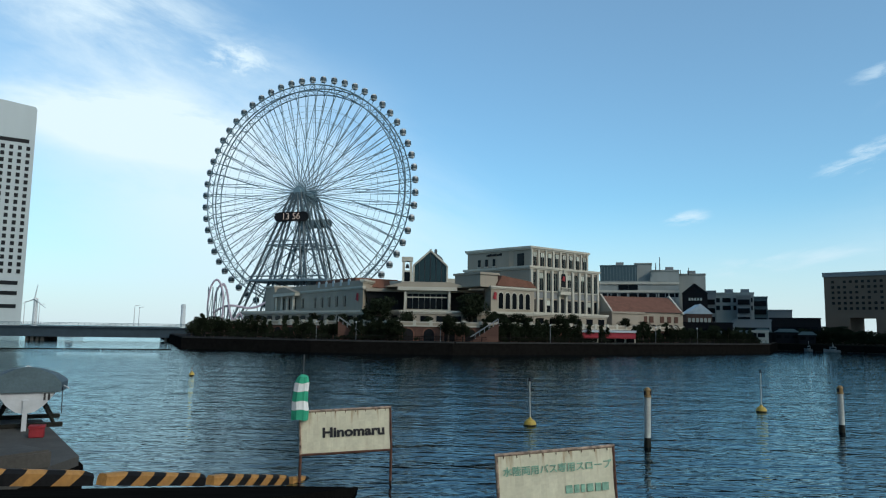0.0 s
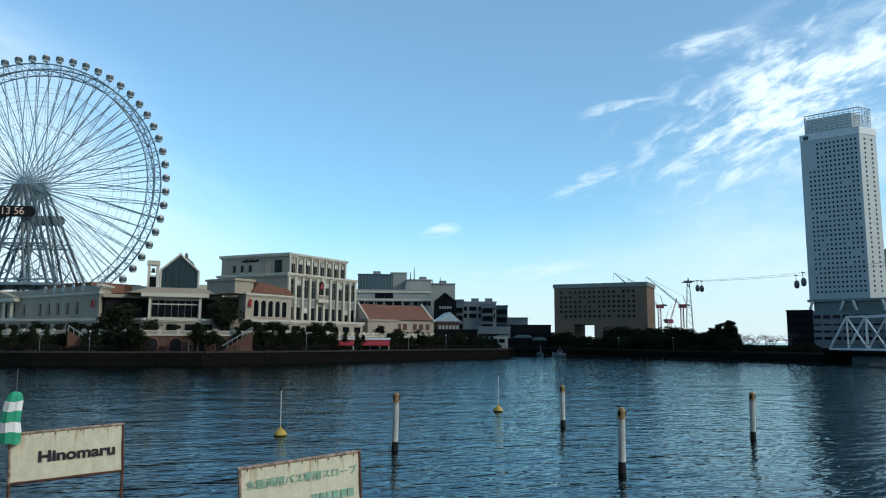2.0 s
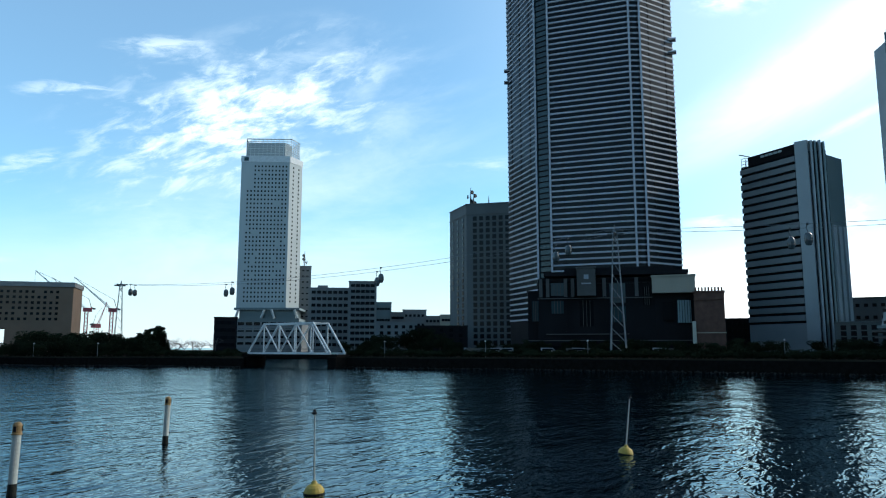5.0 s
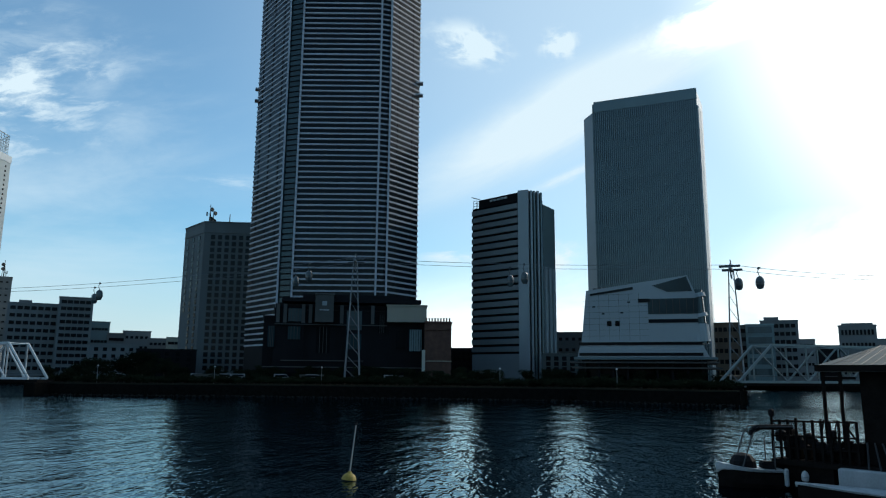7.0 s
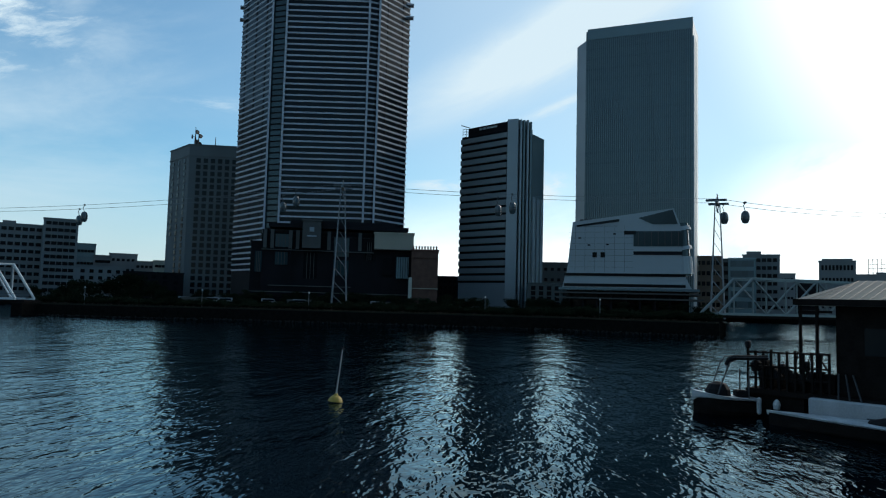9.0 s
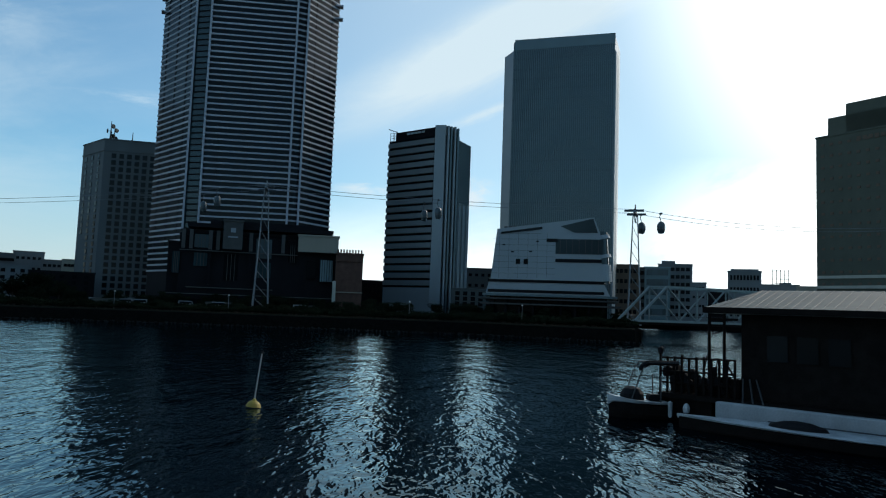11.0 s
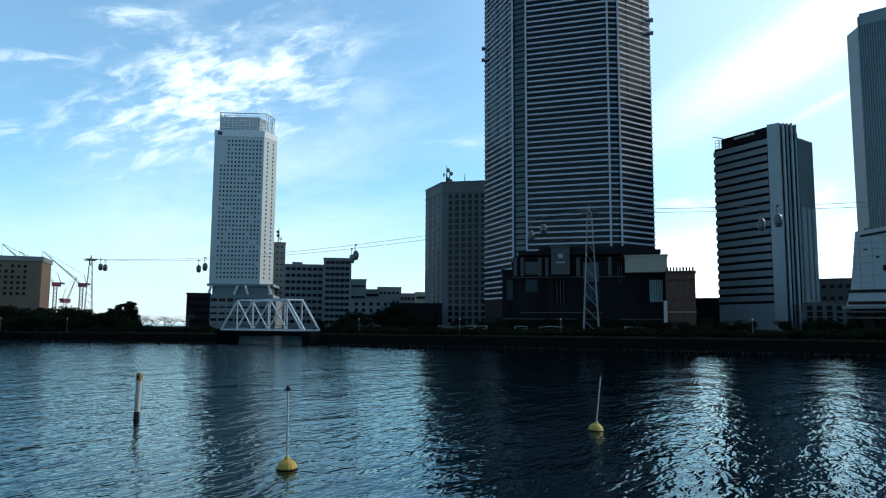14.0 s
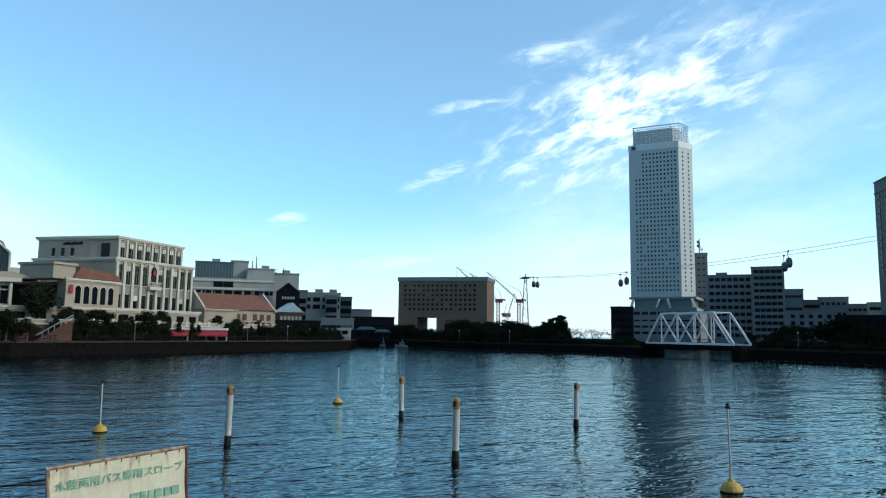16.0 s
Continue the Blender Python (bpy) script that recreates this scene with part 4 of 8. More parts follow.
def great_wheel():
    D, az, phi = 312.0, 11.28, 29.8
    fwd, right = P(az, 1), P(az - 90, 1)
    u = right * math.cos(radians(phi)) - fwd * math.sin(radians(phi))
    n = fwd * math.cos(radians(phi)) + right * math.sin(radians(phi))
    c = P(az, D)
    zh = 62.8
    m = Matrix(((u.x, n.x, 0, c.x), (u.y, n.y, 0, c.y), (0, 0, 1, 2.6), (0, 0, 0, 1)))
    t = thing("ferris_wheel", "giant teal-grey steel Ferris wheel with sixty dark cabins and a clock", "ferris wheel", m)
    zc = zh - 2.6
    hub = Matrix.Translation((0, 0, zc))

    def ring(bm, r, y, tube, seg=120):
        for i in range(seg):
            a, b = 2 * math.pi * i / seg, 2 * math.pi * (i + 1) / seg
            bar(bm, (math.sin(a) * r, y, math.cos(a) * r), (math.sin(b) * r, y, math.cos(b) * r), tube, 5)

    for y in (-3.0, 3.0):
        for r, tube in ((48.2, 0.30), (45.4, 0.26)):
            bm = bmesh.new()
            ring(bm, r, y, tube)
            part("rim", bm, "rim", t, m=hub)
    # lacing between the rims, one sector long
    bm = bmesh.new()
    s = 2 * math.pi / 60
    for y in (-3.0, 3.0):
        bar(bm, (math.sin(0) * 45.4, y, 45.4), (math.sin(s / 2) * 48.2, y, math.cos(s / 2) * 48.2), 0.13, 4)
        bar(bm, (math.sin(s) * 45.4, y, math.cos(s) * 45.4), (math.sin(s / 2) * 48.2, y, math.cos(s / 2) * 48.2), 0.13, 4)
    bar(bm, (0, -3, 48.2), (0, 3, 48.2), 0.13, 4)
    bar(bm, (0, -3, 45.4), (math.sin(s) * 45.4, 3, math.cos(s) * 45.4), 0.10, 4)
    lace = mesh_of("lacing", bm, "rim")
    # cabin arms
    bm = bmesh.new()
    for y in (-1.0, 1.0):
        bar(bm, (0, y * 3, 45.4), (0, y, 51.2), 0.16, 4)
    arm = mesh_of("cabin_arm", bm, "rim")
    # cabin: a glazed drum with a white waist and cap
    bm = bmesh.new()
    prof = [(0.2, -1.45), (0.95, -1.35), (1.3, -0.8), (1.4, -0.2), (1.42, 0.25), (1.3, 0.85), (0.95, 1.35), (0.3, 1.6)]
    seg = 10
    rows = [[bm.verts.new((math.cos(2 * math.pi * k / seg) * r, math.sin(2 * math.pi * k / seg) * r, z)) for k in range(seg)] for r, z in prof]
    for j in range(len(prof) - 1):
        for k in range(seg):
            f = bm.faces.new((rows[j][k], rows[j][(k + 1) % seg], rows[j + 1][(k + 1) % seg], rows[j + 1][k]))
            f.material_index = 0 if j in (2, 3, 4) else 1
    bm.faces.new(rows[0][::-1])
    bm.faces.new(rows[-1])
    cab = mesh_of("cabin", bm, ["cabin", "whitesteel"])
    # spokes: a trunk that forks to two rim nodes
    bm = bmesh.new()
    for y in (-1, 1):
        k = (math.sin(s / 2) * 24, y * 4.2, math.cos(s / 2) * 24)
        bar(bm, (math.sin(s / 2) * 2, y * 5.2, math.cos(s / 2) * 2), k, 0.20, 4)
        for e in (0, s):
            bar(bm, k, (math.sin(e) * 45.4, y * 3, math.cos(e) * 45.4), 0.17, 4)
    bar(bm, (math.sin(s / 2) * 24, -4.2, math.cos(s / 2) * 24), (math.sin(s / 2) * 24, 4.2, math.cos(s / 2) * 24), 0.12, 4)
    fork = mesh_of("spoke", bm, "rim")
    bm = bmesh.new()
    for y in (-1, 1):
        bar(bm, (0, y * 4.8, 2.2), (0, y * 3, 45.4), 0.075, 4)
        bar(bm, (0, y * 3.5, 33), (math.sin(s) * 33, y * 3.5, math.cos(s) * 33), 0.075, 4)
        bar(bm, (0, y * 4.2, 24), (math.sin(s) * 24, y * 4.2, math.cos(s) * 24), 0.06, 4)
        bar(bm, (0, y * 3.4, 38.5), (math.sin(s) * 38.5, y * 3.4, math.cos(s) * 38.5), 0.055, 4)
    tie = mesh_of("tie_rod", bm, "rim")
    for i in range(60):
        a = 360 * (i + 0.3) / 60
        r = hub @ pose(0, 0, 0, 0, a, 0)
        part("lacing", lace, None, t, m=r)
        part("cabin_arm", arm, None, t, m=r)
        part("tie_rod", tie, None, t, m=r)
        if i % 2 == 0:
            part("spoke", fork, None, t, m=r)
        q = r @ Vector((0, 0, 51.4))
        part("cabin", cab, None, t, m=at(q.x, q.y, q.z))
    bm = bmesh.new()
    bar(bm, (0, -7, 0), (0, 7, 0), 1.6, 14)
    for y in (-5.2, 5.2):
        bar(bm, (0, y - 0.5, 0), (0, y + 0.5, 0), 2.6, 18)
    part("hub", bm, "rim", t, m=hub)
    # legs: two pairs of twin laced tubes on each side
    zp = 22.0

    def leg(bm, foot, head, gap):
        foot, head = Vector(foot), Vector(head)
        a0, a1 = foot + Vector((-gap / 2, 0, 0)), foot + Vector((gap / 2, 0, 0))
        b0, b1 = head + Vector((-gap / 3, 0, 0)), head + Vector((gap / 3, 0, 0))
        bar(bm, a0, b0, 0.50, 6)
        bar(bm, a1, b1, 0.50, 6)
        k = 16
        for i in range(k):
            p, q = (a0, b0) if i % 2 else (a1, b1)
            p2, q2 = (a1, b1) if i % 2 else (a0, b0)
            bar(bm, p.lerp(q, i / k), p2.lerp(q2, (i + 1) / k), 0.12, 4)

    feet = []
    for y0, y1 in ((-14.5, -6.6), (14.5, 6.6)):
        for sx in (-1, 1):
            for wide, gap in ((25.0, 3.2), (11.5, 2.6)):
                bm = bmesh.new()
                leg(bm, (sx * wide, y0, 0), (sx * (1.6 if wide > 15 else 0.8), y1, zc - 0.5), gap)
                part("leg", bm, "legsteel", t)
                feet.append((sx * wide, y0, y1))
    # ring beams and crossed bracing
    for z, th in ((zp, 0.8), (37.0, 0.6)):
        f = z / zc
        w, yb = 25 * (1 - f) + 1.6 * f, 14.5 * (1 - f) + 6.6 * f
        for y in (-yb, yb):
            for dz, k in ((0, 0.6), (1.6, 0.4)):
                bm = bmesh.new()
                bar(bm, (-w - 2, y, z + dz), (w + 2, y, z + dz), th * k, 6)
                part("ring_beam", bm, "steel", t)
        for x in (-w, -w * 0.45, w * 0.45, w):
            bm = bmesh.new()
            bar(bm, (x, -yb, z), (x, yb, z), th * 0.5, 6)
            part("ring_beam", bm, "steel", t)
    for za, zb in ((2, zp), (zp, 30), (30, 37), (37, 46)):
        fa, fb = za / zc, zb / zc
        for y0 in (-1, 1):
            ya, yb = y0 * (14.5 * (1 - fa) + 6.6 * fa), y0 * (14.5 * (1 - fb) + 6.6 * fb)
            wa, wb = 11.5 * (1 - fa), 11.5 * (1 - fb)
            Wa, Wb = 25 * (1 - fa), 25 * (1 - fb)
            for sgn in (-1, 1):
                for pa, pb in ((sgn * wa, -sgn * wb), (sgn * Wa, sgn * wb), (sgn * wa, sgn * Wb)):
                    bm = bmesh.new()
                    bar(bm, (pa, ya, za), (pb, yb, zb), 0.21, 5)
                    part("brace", bm, "steel", t)
    bm = bmesh.new()
    box(bm, -19, -14, zp - 0.7, 19, 14, zp - 0.2)
    part("platform", bm, "steel", t)
    # the clock boards on both sides
    for y, words in ((-10.6, True), (10.6, False)):
        bm = bmesh.new()
        pill(bm, 16.0, 3.9, -0.5, 0.5)
        b = part("clock_board", bm, "black" if words else "steel", t, "dark rounded display board", m=at(0, y, zc - 11.6))
        if words:
            part("digits", text_mesh("13 56", 3.9, "signlight", 0.05, -0.03), None, b, "dim amber digits", m=at(0, -0.62, 0))
    return t


great_wheel()


# ---- the wedding hall on its brick terrace ----
def wall_line(pts):
    return [P(a, d) for a, d in pts]


def cornice(bm, m, w, z, out=0.4, h=0.5, deep=0.6):
    box(bm, -out, -out, z, w + out, deep, z + h, m)
    box(bm, -out * 0.5, -out * 0.5, z - h * 0.6, w + out * 0.5, deep, z - 0.01, m)


def arch_pane(w, h, mat, name="arched_window"):
    key = (name, w, h, mat)
    if key not in BOXES:
        bm = bmesh.new()
        r = w / 2
        pts = [(-r, 0), (r, 0)] + [(math.cos(a) * r, h - r + math.sin(a) * r) for a in [math.pi * i / 8 for i in range(9)]]
        profile(bm, pts, -0.12, 0.12)
        BOXES[key] = mesh_of(name, bm, mat)
    return BOXES[key]


def terrace():
    front = [(19.0, 196), (16.0, 186), (6.3, 160), (3.6, 152), (-3.0, 152), (-7.0, 158), (-12.9, 174), (-18.5, 200)]
    back = [(-18.5, 232), (0, 235), (19.0, 262)]
    t = thing("terrace", "brick terrace wall with arches and a pale balustrade", "terrace")
    bm = bmesh.new()
    prism(bm, wall_line(front + back), 2.6, 5.6)
    part("wall", bm, "brick", t)
    line = wall_line(front)
    for i in range(len(line) - 1):
        m, w = facing(line[i], line[i + 1])
        bm = bmesh.new()
        box(bm, 0, -0.25, 5.6, w, 0.35, 5.85, m)
        box(bm, 0, -0.1, 6.45, w, 0.2, 6.65, m)
        part("coping", bm, "trim", t)
        n = max(2, int(w / 3.4))
        repeat("balustrade_post", unit("balustrade_post", 0.7, 1.05, 0.5, "trim"), [m @ at(w * k / n, 0.05, 5.85) for k in range(n + 1)], t)
        bm = bmesh.new()
        box(bm, 0.4, 0.02, 5.85, w - 0.4, 0.12, 6.45, m)
        part("balustrade_panel", bm, "cream", t)
        k = max(1, int(w / 3.6))
        for j in range(k):
            # flat black panes on the solid wall stand for the shade inside the arches
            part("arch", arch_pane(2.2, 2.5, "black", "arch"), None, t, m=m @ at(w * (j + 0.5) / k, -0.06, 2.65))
            part("arch_ring", arch_pane(2.7, 2.78, "terracotta", "arch_ring"), None, t, m=m @ at(w * (j + 0.5) / k, 0.0, 2.62))
    return t


terrace()


def storey(t, pts, z0, z1, mat="cream", name="wall"):
    bm = bmesh.new()
    prism(bm, wall_line(pts), z0, z1)
    return part(name, bm, mat, t)


def wedding_hall():
    t = thing("wedding_hall", "long cream stone hall with colonnades, cornices and terrace", "building")
    # lower storey along the terrace
    low = [(15.6, 205), (6.2, 166), (3.4, 158), (-3.0, 158), (-7.2, 163), (-12.85, 178), (-12.5, 215), (0, 225), (14.5, 250)]
    storey(t, low, 5.7, 8.7)
    line = wall_line(low[:6])
    for i in range(5):
        m, w = facing(line[i], line[i + 1])
        bm = bmesh.new()
        cornice(bm, m, w, 8.7)
        part("cornice", bm, "trim", t)
        n = max(2, int(w / 3.3))
        repeat("window", unit("window", 1.9, 1.7, 0.25, "glass"), [m @ at(w * (k + 0.5) / n, -0.05, 6.3) for k in range(n)], t)
    # left wing with portico, dormers and a banner
    lw = [(13.85, 222), (6.45, 166), (4.2, 186), (10, 250)]
    storey(t, lw, 9.2, 16.2)
    m, w = facing(*wall_line(lw[:2]))
    bm = bmesh.new()
    cornice(bm, m, w * 0.58 + w * 0.42, 14.4, 0.35, 0.4)
    part("cornice", bm, "trim", t)
    bm = bmesh.new()
    profile(bm, [(w * 0.55, 14.9), (w * 0.93, 14.9), (w * 0.925, 17.0), (w * 0.56, 17.0)], 0.3, 12)
    o = part("mansard", bm, "terracotta", t, "faded red tiled mansard")
    o.matrix_local = m
    for k in range(5):
        part("dormer", arch_pane(1.1, 1.5, "white", "dormer"), None, t, m=m @ at(w * (0.60 + 0.07 * k), 0.1, 15.3))
    repeat("window", unit("window", 1.0, 2.6, 0.25, "glass"), [m @ at(w * x, -0.05, 10.2) for x in (0.44, 0.57, 0.64, 0.71, 0.78, 0.85)], t)
    bm = bmesh.new()
    box(bm, w * 0.155, -1.5, 9.2, w * 0.40, -0.1, 9.7, m)
    box(bm, w * 0.145, -1.7, 13.6, w * 0.41, -0.05, 14.5, m)
    part("portico_beam", bm, "trim", t)
    bm = bmesh.new()
    profile(bm, [(w * 0.14, 14.5), (w * 0.415, 14.5), (w * 0.277, 16.2)], -1.8, 3)
    o = part("pediment", bm, "cream", t)
    o.matrix_local = m
    bm = bmesh.new()
    bar(bm, (0, 0, 0), (0, 0, 3.9), 0.42, 10, 0.36)
    col = mesh_of("column", bm, "trim")
    repeat("column", col, [m @ at(w * (0.175 + 0.068 * k), -1.2, 9.7) for k in range(4)], t)
    repeat("window", unit("window", 1.6, 3.3, 0.25, "glass"), [m @ at(w * (0.21 + 0.068 * k), -0.04, 9.8) for k in range(3)], t)
    bm = bmesh.new()
    box(bm, 0, -0.6, 9.2, w * 0.12, 6, 16.6, m)
    part("corner_pavilion", bm, "cream", t)
    bm = bmesh.new()
    box(bm, -0.4, -1.0, 16.61, w * 0.12 + 0.4, 6.4, 17.1, m)
    part("cornice", bm, "trim", t)
    m2, w2 = facing(*wall_line(lw[1:3]))
    bm = bmesh.new()
    cornice(bm, m2, w2, 15.9, 0.45, 0.5)
    part("cornice", bm, "trim", t)
    for mm, x in ((m, w * 0.965), (m, w * 0.06)):
        bm = bmesh.new()
        profile(bm, [(-0.55, 0.9), (0.5, 0.5), (0.55, 2.3), (-0.1, 2.5)], -0.1, 0.05)
        part("red_banner", bm, "red", t, "small red banner", m=mm @ at(x, -0.4, 10.8))
    # roof behind
    storey(t, [(6.2, 180), (3.4, 172), (1.5, 200), (5, 215)], 9.2, 16.6, "trim", "roof_block")
    storey(t, [(6.0, 205), (3.2, 198), (2.5, 230), (6, 235)], 9.2, 18.2, "office", "rear_block")
    # bell turret
    m, w = facing(P(3.35, 168), P(2.55, 168))
    bm = bmesh.new()
    box(bm, 0, 0, 9.2, w, 2.4, 18.8, m)
    for x0, x1 in ((0, w * 0.27), (w * 0.73, w)):
        box(bm, x0, 0, 18.81, x1, 2.4, 21.0, m)
    box(bm, -0.15, -0.15, 21.01, w + 0.15, 2.55, 22.0, m)
    part("bell_turret", bm, "trim", t)
    bm = bmesh.new()
    box(bm, w * 0.22, -0.1, 16.2, w * 0.78, 0.05, 18.4, m)
    part("turret_window", bm, "glass", t)
    bm = bmesh.new()
    c = m @ Vector((w / 2, 1.2, 0))
    bar(bm, (c.x, c.y, 19.4), (c.x, c.y, 20.4), 0.5, 10, 0.25)
    part("bell", bm, "darksteel", t)
    # glazed gable
    m, w = facing(P(2.45, 168), P(-0.25, 168))
    z0, ze, zr = 15.6, 20.0, 23.6
    bm = bmesh.new()
    profile(bm, [(0, z0), (w, z0), (w, ze), (w / 2, zr), (0, ze)], 0.3, 20)
    o = part("gable_glass", bm, "bluegreen", t, "dark blue-green glazed gable")
    o.matrix_local = m
    bm = bmesh.new()
    for a, b in (((0, z0), (0, ze)), ((w, z0), (w, ze)), ((0, ze), (w / 2, zr)), ((w / 2, zr), (w, ze)), ((0, z0), (w, z0))):
        bar(bm, (a[0], 0.1, a[1]), (b[0], 0.1, b[1]), 0.24, 6)
    o = part("gable_frame", bm, "trim", t)
    o.matrix_local = m
    for k in range(1, 6):
        bm = bmesh.new()
        x = w * k / 6
        bar(bm, (x, 0.22, z0), (x, 0.22, ze + (zr - ze) * (1 - abs(2 * k / 6 - 1)) - 0.1), 0.09, 4)
        o = part("glazing_bar", bm, "darksteel", t)
        o.matrix_local = m
    bm = bmesh.new()
    box(bm, w * 0.47, 0, zr - 0.1, w * 0.53, 0.5, zr + 0.35, m)
    part("finial", bm, "trim", t)
    bm = bmesh.new()
    for r0, z0_, r1, z1_ in ((1.9, 19.5, 1.9, 21.6), (2.0, 21.6, 1.5, 22.6), (1.5, 22.6, 0.5, 23.4), (0.35, 23.4, 0.35, 24.3), (0.4, 24.3, 0.05, 24.7)):
        bar(bm, (w * 0.66, 6, z0_), (w * 0.66, 6, z1_), r0, 14, r1)
    part("domed_turret", bm, "precast", t, "small domed roof turret", m=m)
    # verandah under the gable
    m, w = facing(P(3.15, 161), P(-0.55, 161))
    bm = bmesh.new()
    box(bm, -1.5, -0.8, 13.7, w + 1.5, 8, 14.5, m)
    box(bm, 0, 0.8, 9.2, w, 8, 13.69, m)
    part("verandah", bm, "trim", t)
    bm = bmesh.new()
    profile(bm, [(-4.5, 14.51), (w + 4.5, 14.51), (w, 15.7), (0, 15.7)], 0.2, 9)
    o = part("verandah_roof", bm, "cream", t)
    o.matrix_local = m
    for x in (0.0, 0.955):
        bm = bmesh.new()
        box(bm, w * x, -0.2, 9.2, w * x + 0.5, 0.79, 13.69, m)
        part("pillar", bm, "trim", t)
    repeat("verandah_pane", unit("verandah_pane", w * 0.115, 3.4, 0.2, "glass"), [m @ at(w * (0.12 + 0.127 * k), 0.72, 9.6) for k in range(7)], t)
    bm = bmesh.new()
    box(bm, w * 0.055, 0.55, 12.1, w * 0.945, 0.79, 12.35, m)
    part("transom", bm, "trim", t)
    # side verandahs: solid black boxes stand for the shaded depth under the roofs
    for a, b in ((6.1, 3.2), (-0.6, -3.3)):
        m, w = facing(P(a, 167), P(b, 167))
        bm = bmesh.new()
        box(bm, 0, 0, 9.2, w, 10, 13.6, m)
        part("dark_verandah", bm, "black", t)
        bm = bmesh.new()
        box(bm, -0.3, -1.2, 13.61, w + 0.3, 10, 14.3, m)
        part("verandah_roof", bm, "cream", t)
    storey(t, [(-0.3, 176), (-2.2, 176), (-2.2, 196), (-0.3, 196)], 9.2, 17.6, "trim", "rear_block")
    # chapel with arched windows
    A, B, C = P(-3.42, 160), P(-3.75, 159.5), P(-7.25, 169)
    storey(t, [(-3.3, 161), (-3.8, 158.5), (-7.25, 168), (-6.6, 190), (-3.0, 185)], 9.2, 14.6, "cream", "chapel")
    m, w = facing(P(-3.8, 158.5), P(-7.25, 168))
    bm = bmesh.new()
    profile(bm, [(1.5, 15.0), (w + 0.5, 15.0), (w + 0.1, 15.2), (w - 1.5, 16.4), (3.0, 17.3)], -0.4, 10)
    o = part("chapel_roof", bm, "terracotta", t, "terracotta tiled roof")
    o.matrix_local = m
    bm = bmesh.new()
    cornice(bm, m, w, 14.5, 0.4, 0.4)
    part("cornice", bm, "trim", t)
    bm = bmesh.new()
    box(bm, -3.0, 0.2, 14.61, 2.2, 9, 17.3, m)
    box(bm, -3.3, -0.1, 17.31, 2.5, 9.3, 17.8, m)
    part("chapel_front", bm, "cream", t)
    repeat("arched_window", arch_pane(1.35, 3.6, "glass"), [m @ at(w * (0.21 + 0.155 * k), -0.06, 9.9) for k in range(5)], t)
    repeat("arch_surround", arch_pane(1.75, 3.95, "trim", "arch_surround"), [m @ at(w * (0.21 + 0.155 * k), 0.0, 9.8) for k in range(5)], t)
    bm = bmesh.new()
    profile(bm, [(-0.5, 0.9), (0.4, 0.6), (0.5, 2.2), (-0.1, 2.4)], -0.1, 0.05)
    part("red_banner", bm, "red", t, "small red banner", m=m @ at(0.9, -0.3, 11.2))
    # main block
    MB = [(-1.75, 196), (-6.87, 180), (-12.2, 200), (-8, 232), (-2, 228)]
    storey(t, MB, 9.2, 20.9, "cream", "main_block")
    UB = [(-1.9, 197), (-5.2, 187), (-5.6, 186.5), (-6.95, 183), (-11.4, 200), (-7.6, 228), (-2.2, 224)]
    storey(t, UB, 20.9, 26.2, "cream", "upper_block")
    for pts, z in ((MB[:3], 20.9), (UB[:2] + UB[3:5], 26.2)):
        ln = wall_line(pts)
        for i in range(len(ln) - 1):
            m, w = facing(ln[i], ln[i + 1])
            bm = bmesh.new()
            cornice(bm, m, w, z, 0.55, 0.55)
            part("cornice", bm, "trim", t)
    m, w = facing(P(-6.87, 180), P(-12.2, 200))
    n = 10
    cell = w / n
    repeat("pilaster", unit("pilaster", 0.75, 11.2, 0.7, "trim"), [m @ at(min(max(cell * k, 0.4), w - 0.4), -0.15, 9.3) for k in range(n + 1)], t)
    tall = unit("tall_window", cell * 0.52, 4.6, 0.25, "glass")
    low_w = unit("tall_window", cell * 0.52, 3.2, 0.25, "glass")
    for k in range(n):
        if k == 4:
            continue
        part("tall_window", tall, None, t, m=m @ at(cell * (k + 0.5), -0.06, 15.3))
        part("tall_window", low_w, None, t, m=m @ at(cell * (k + 0.5), -0.06, 9.8))
        part("spandrel", unit("spandrel", cell * 0.55, 1.5, 0.3, "office"), None, t, m=m @ at(cell * (k + 0.5), -0.07, 13.4))
    blind = unit("window_blind", cell * 0.46, 1.3, 0.05, "blind")
    pane_bar = unit("glazing_bar", 0.09, 4.4, 0.08, "greenframe")
    sill = unit("window_sill", cell * 0.62, 0.22, 0.5, "trim")
    cross = unit("transom", cell * 0.5, 0.1, 0.08, "greenframe")
    for k in range(n):
        if k == 4:
            continue
        c = cell * (k + 0.5)
        part("glazing_bar", pane_bar, None, t, m=m @ at(c, -0.21, 15.4))
        part("transom", cross, None, t, m=m @ at(c, -0.21, 18.3))
        part("window_sill", sill, None, t, m=m @ at(c, -0.25, 15.1))
        part("window_sill", sill, None, t, m=m @ at(c, -0.25, 9.6))
        if k % 3:
            part("window_blind", blind, None, t, m=m @ at(c, -0.20, 18.5 if k % 2 else 11.6))
    part("keystone", unit("keystone", 0.6, 1.0, 0.4, "trim"), None, t, m=m @ at(cell * 4.5, -0.75, 20.0))
    for k in range(9):
        part("baluster", unit("baluster", 0.14, 0.9, 0.14, "trim"), None, t, m=m @ at(cell * (3.85 + 1.3 * k / 8), -1.3, 15.3))
    part("balcony_rail", unit("balcony_rail", cell * 1.5, 0.16, 0.25, "trim"), None, t, m=m @ at(cell * 4.5, -1.3, 16.2))
    part("arch_surround", arch_pane(2.6, 5.4, "trim", "arch_surround"), None, t, m=m @ at(cell * 4.5, -0.4, 15.4))
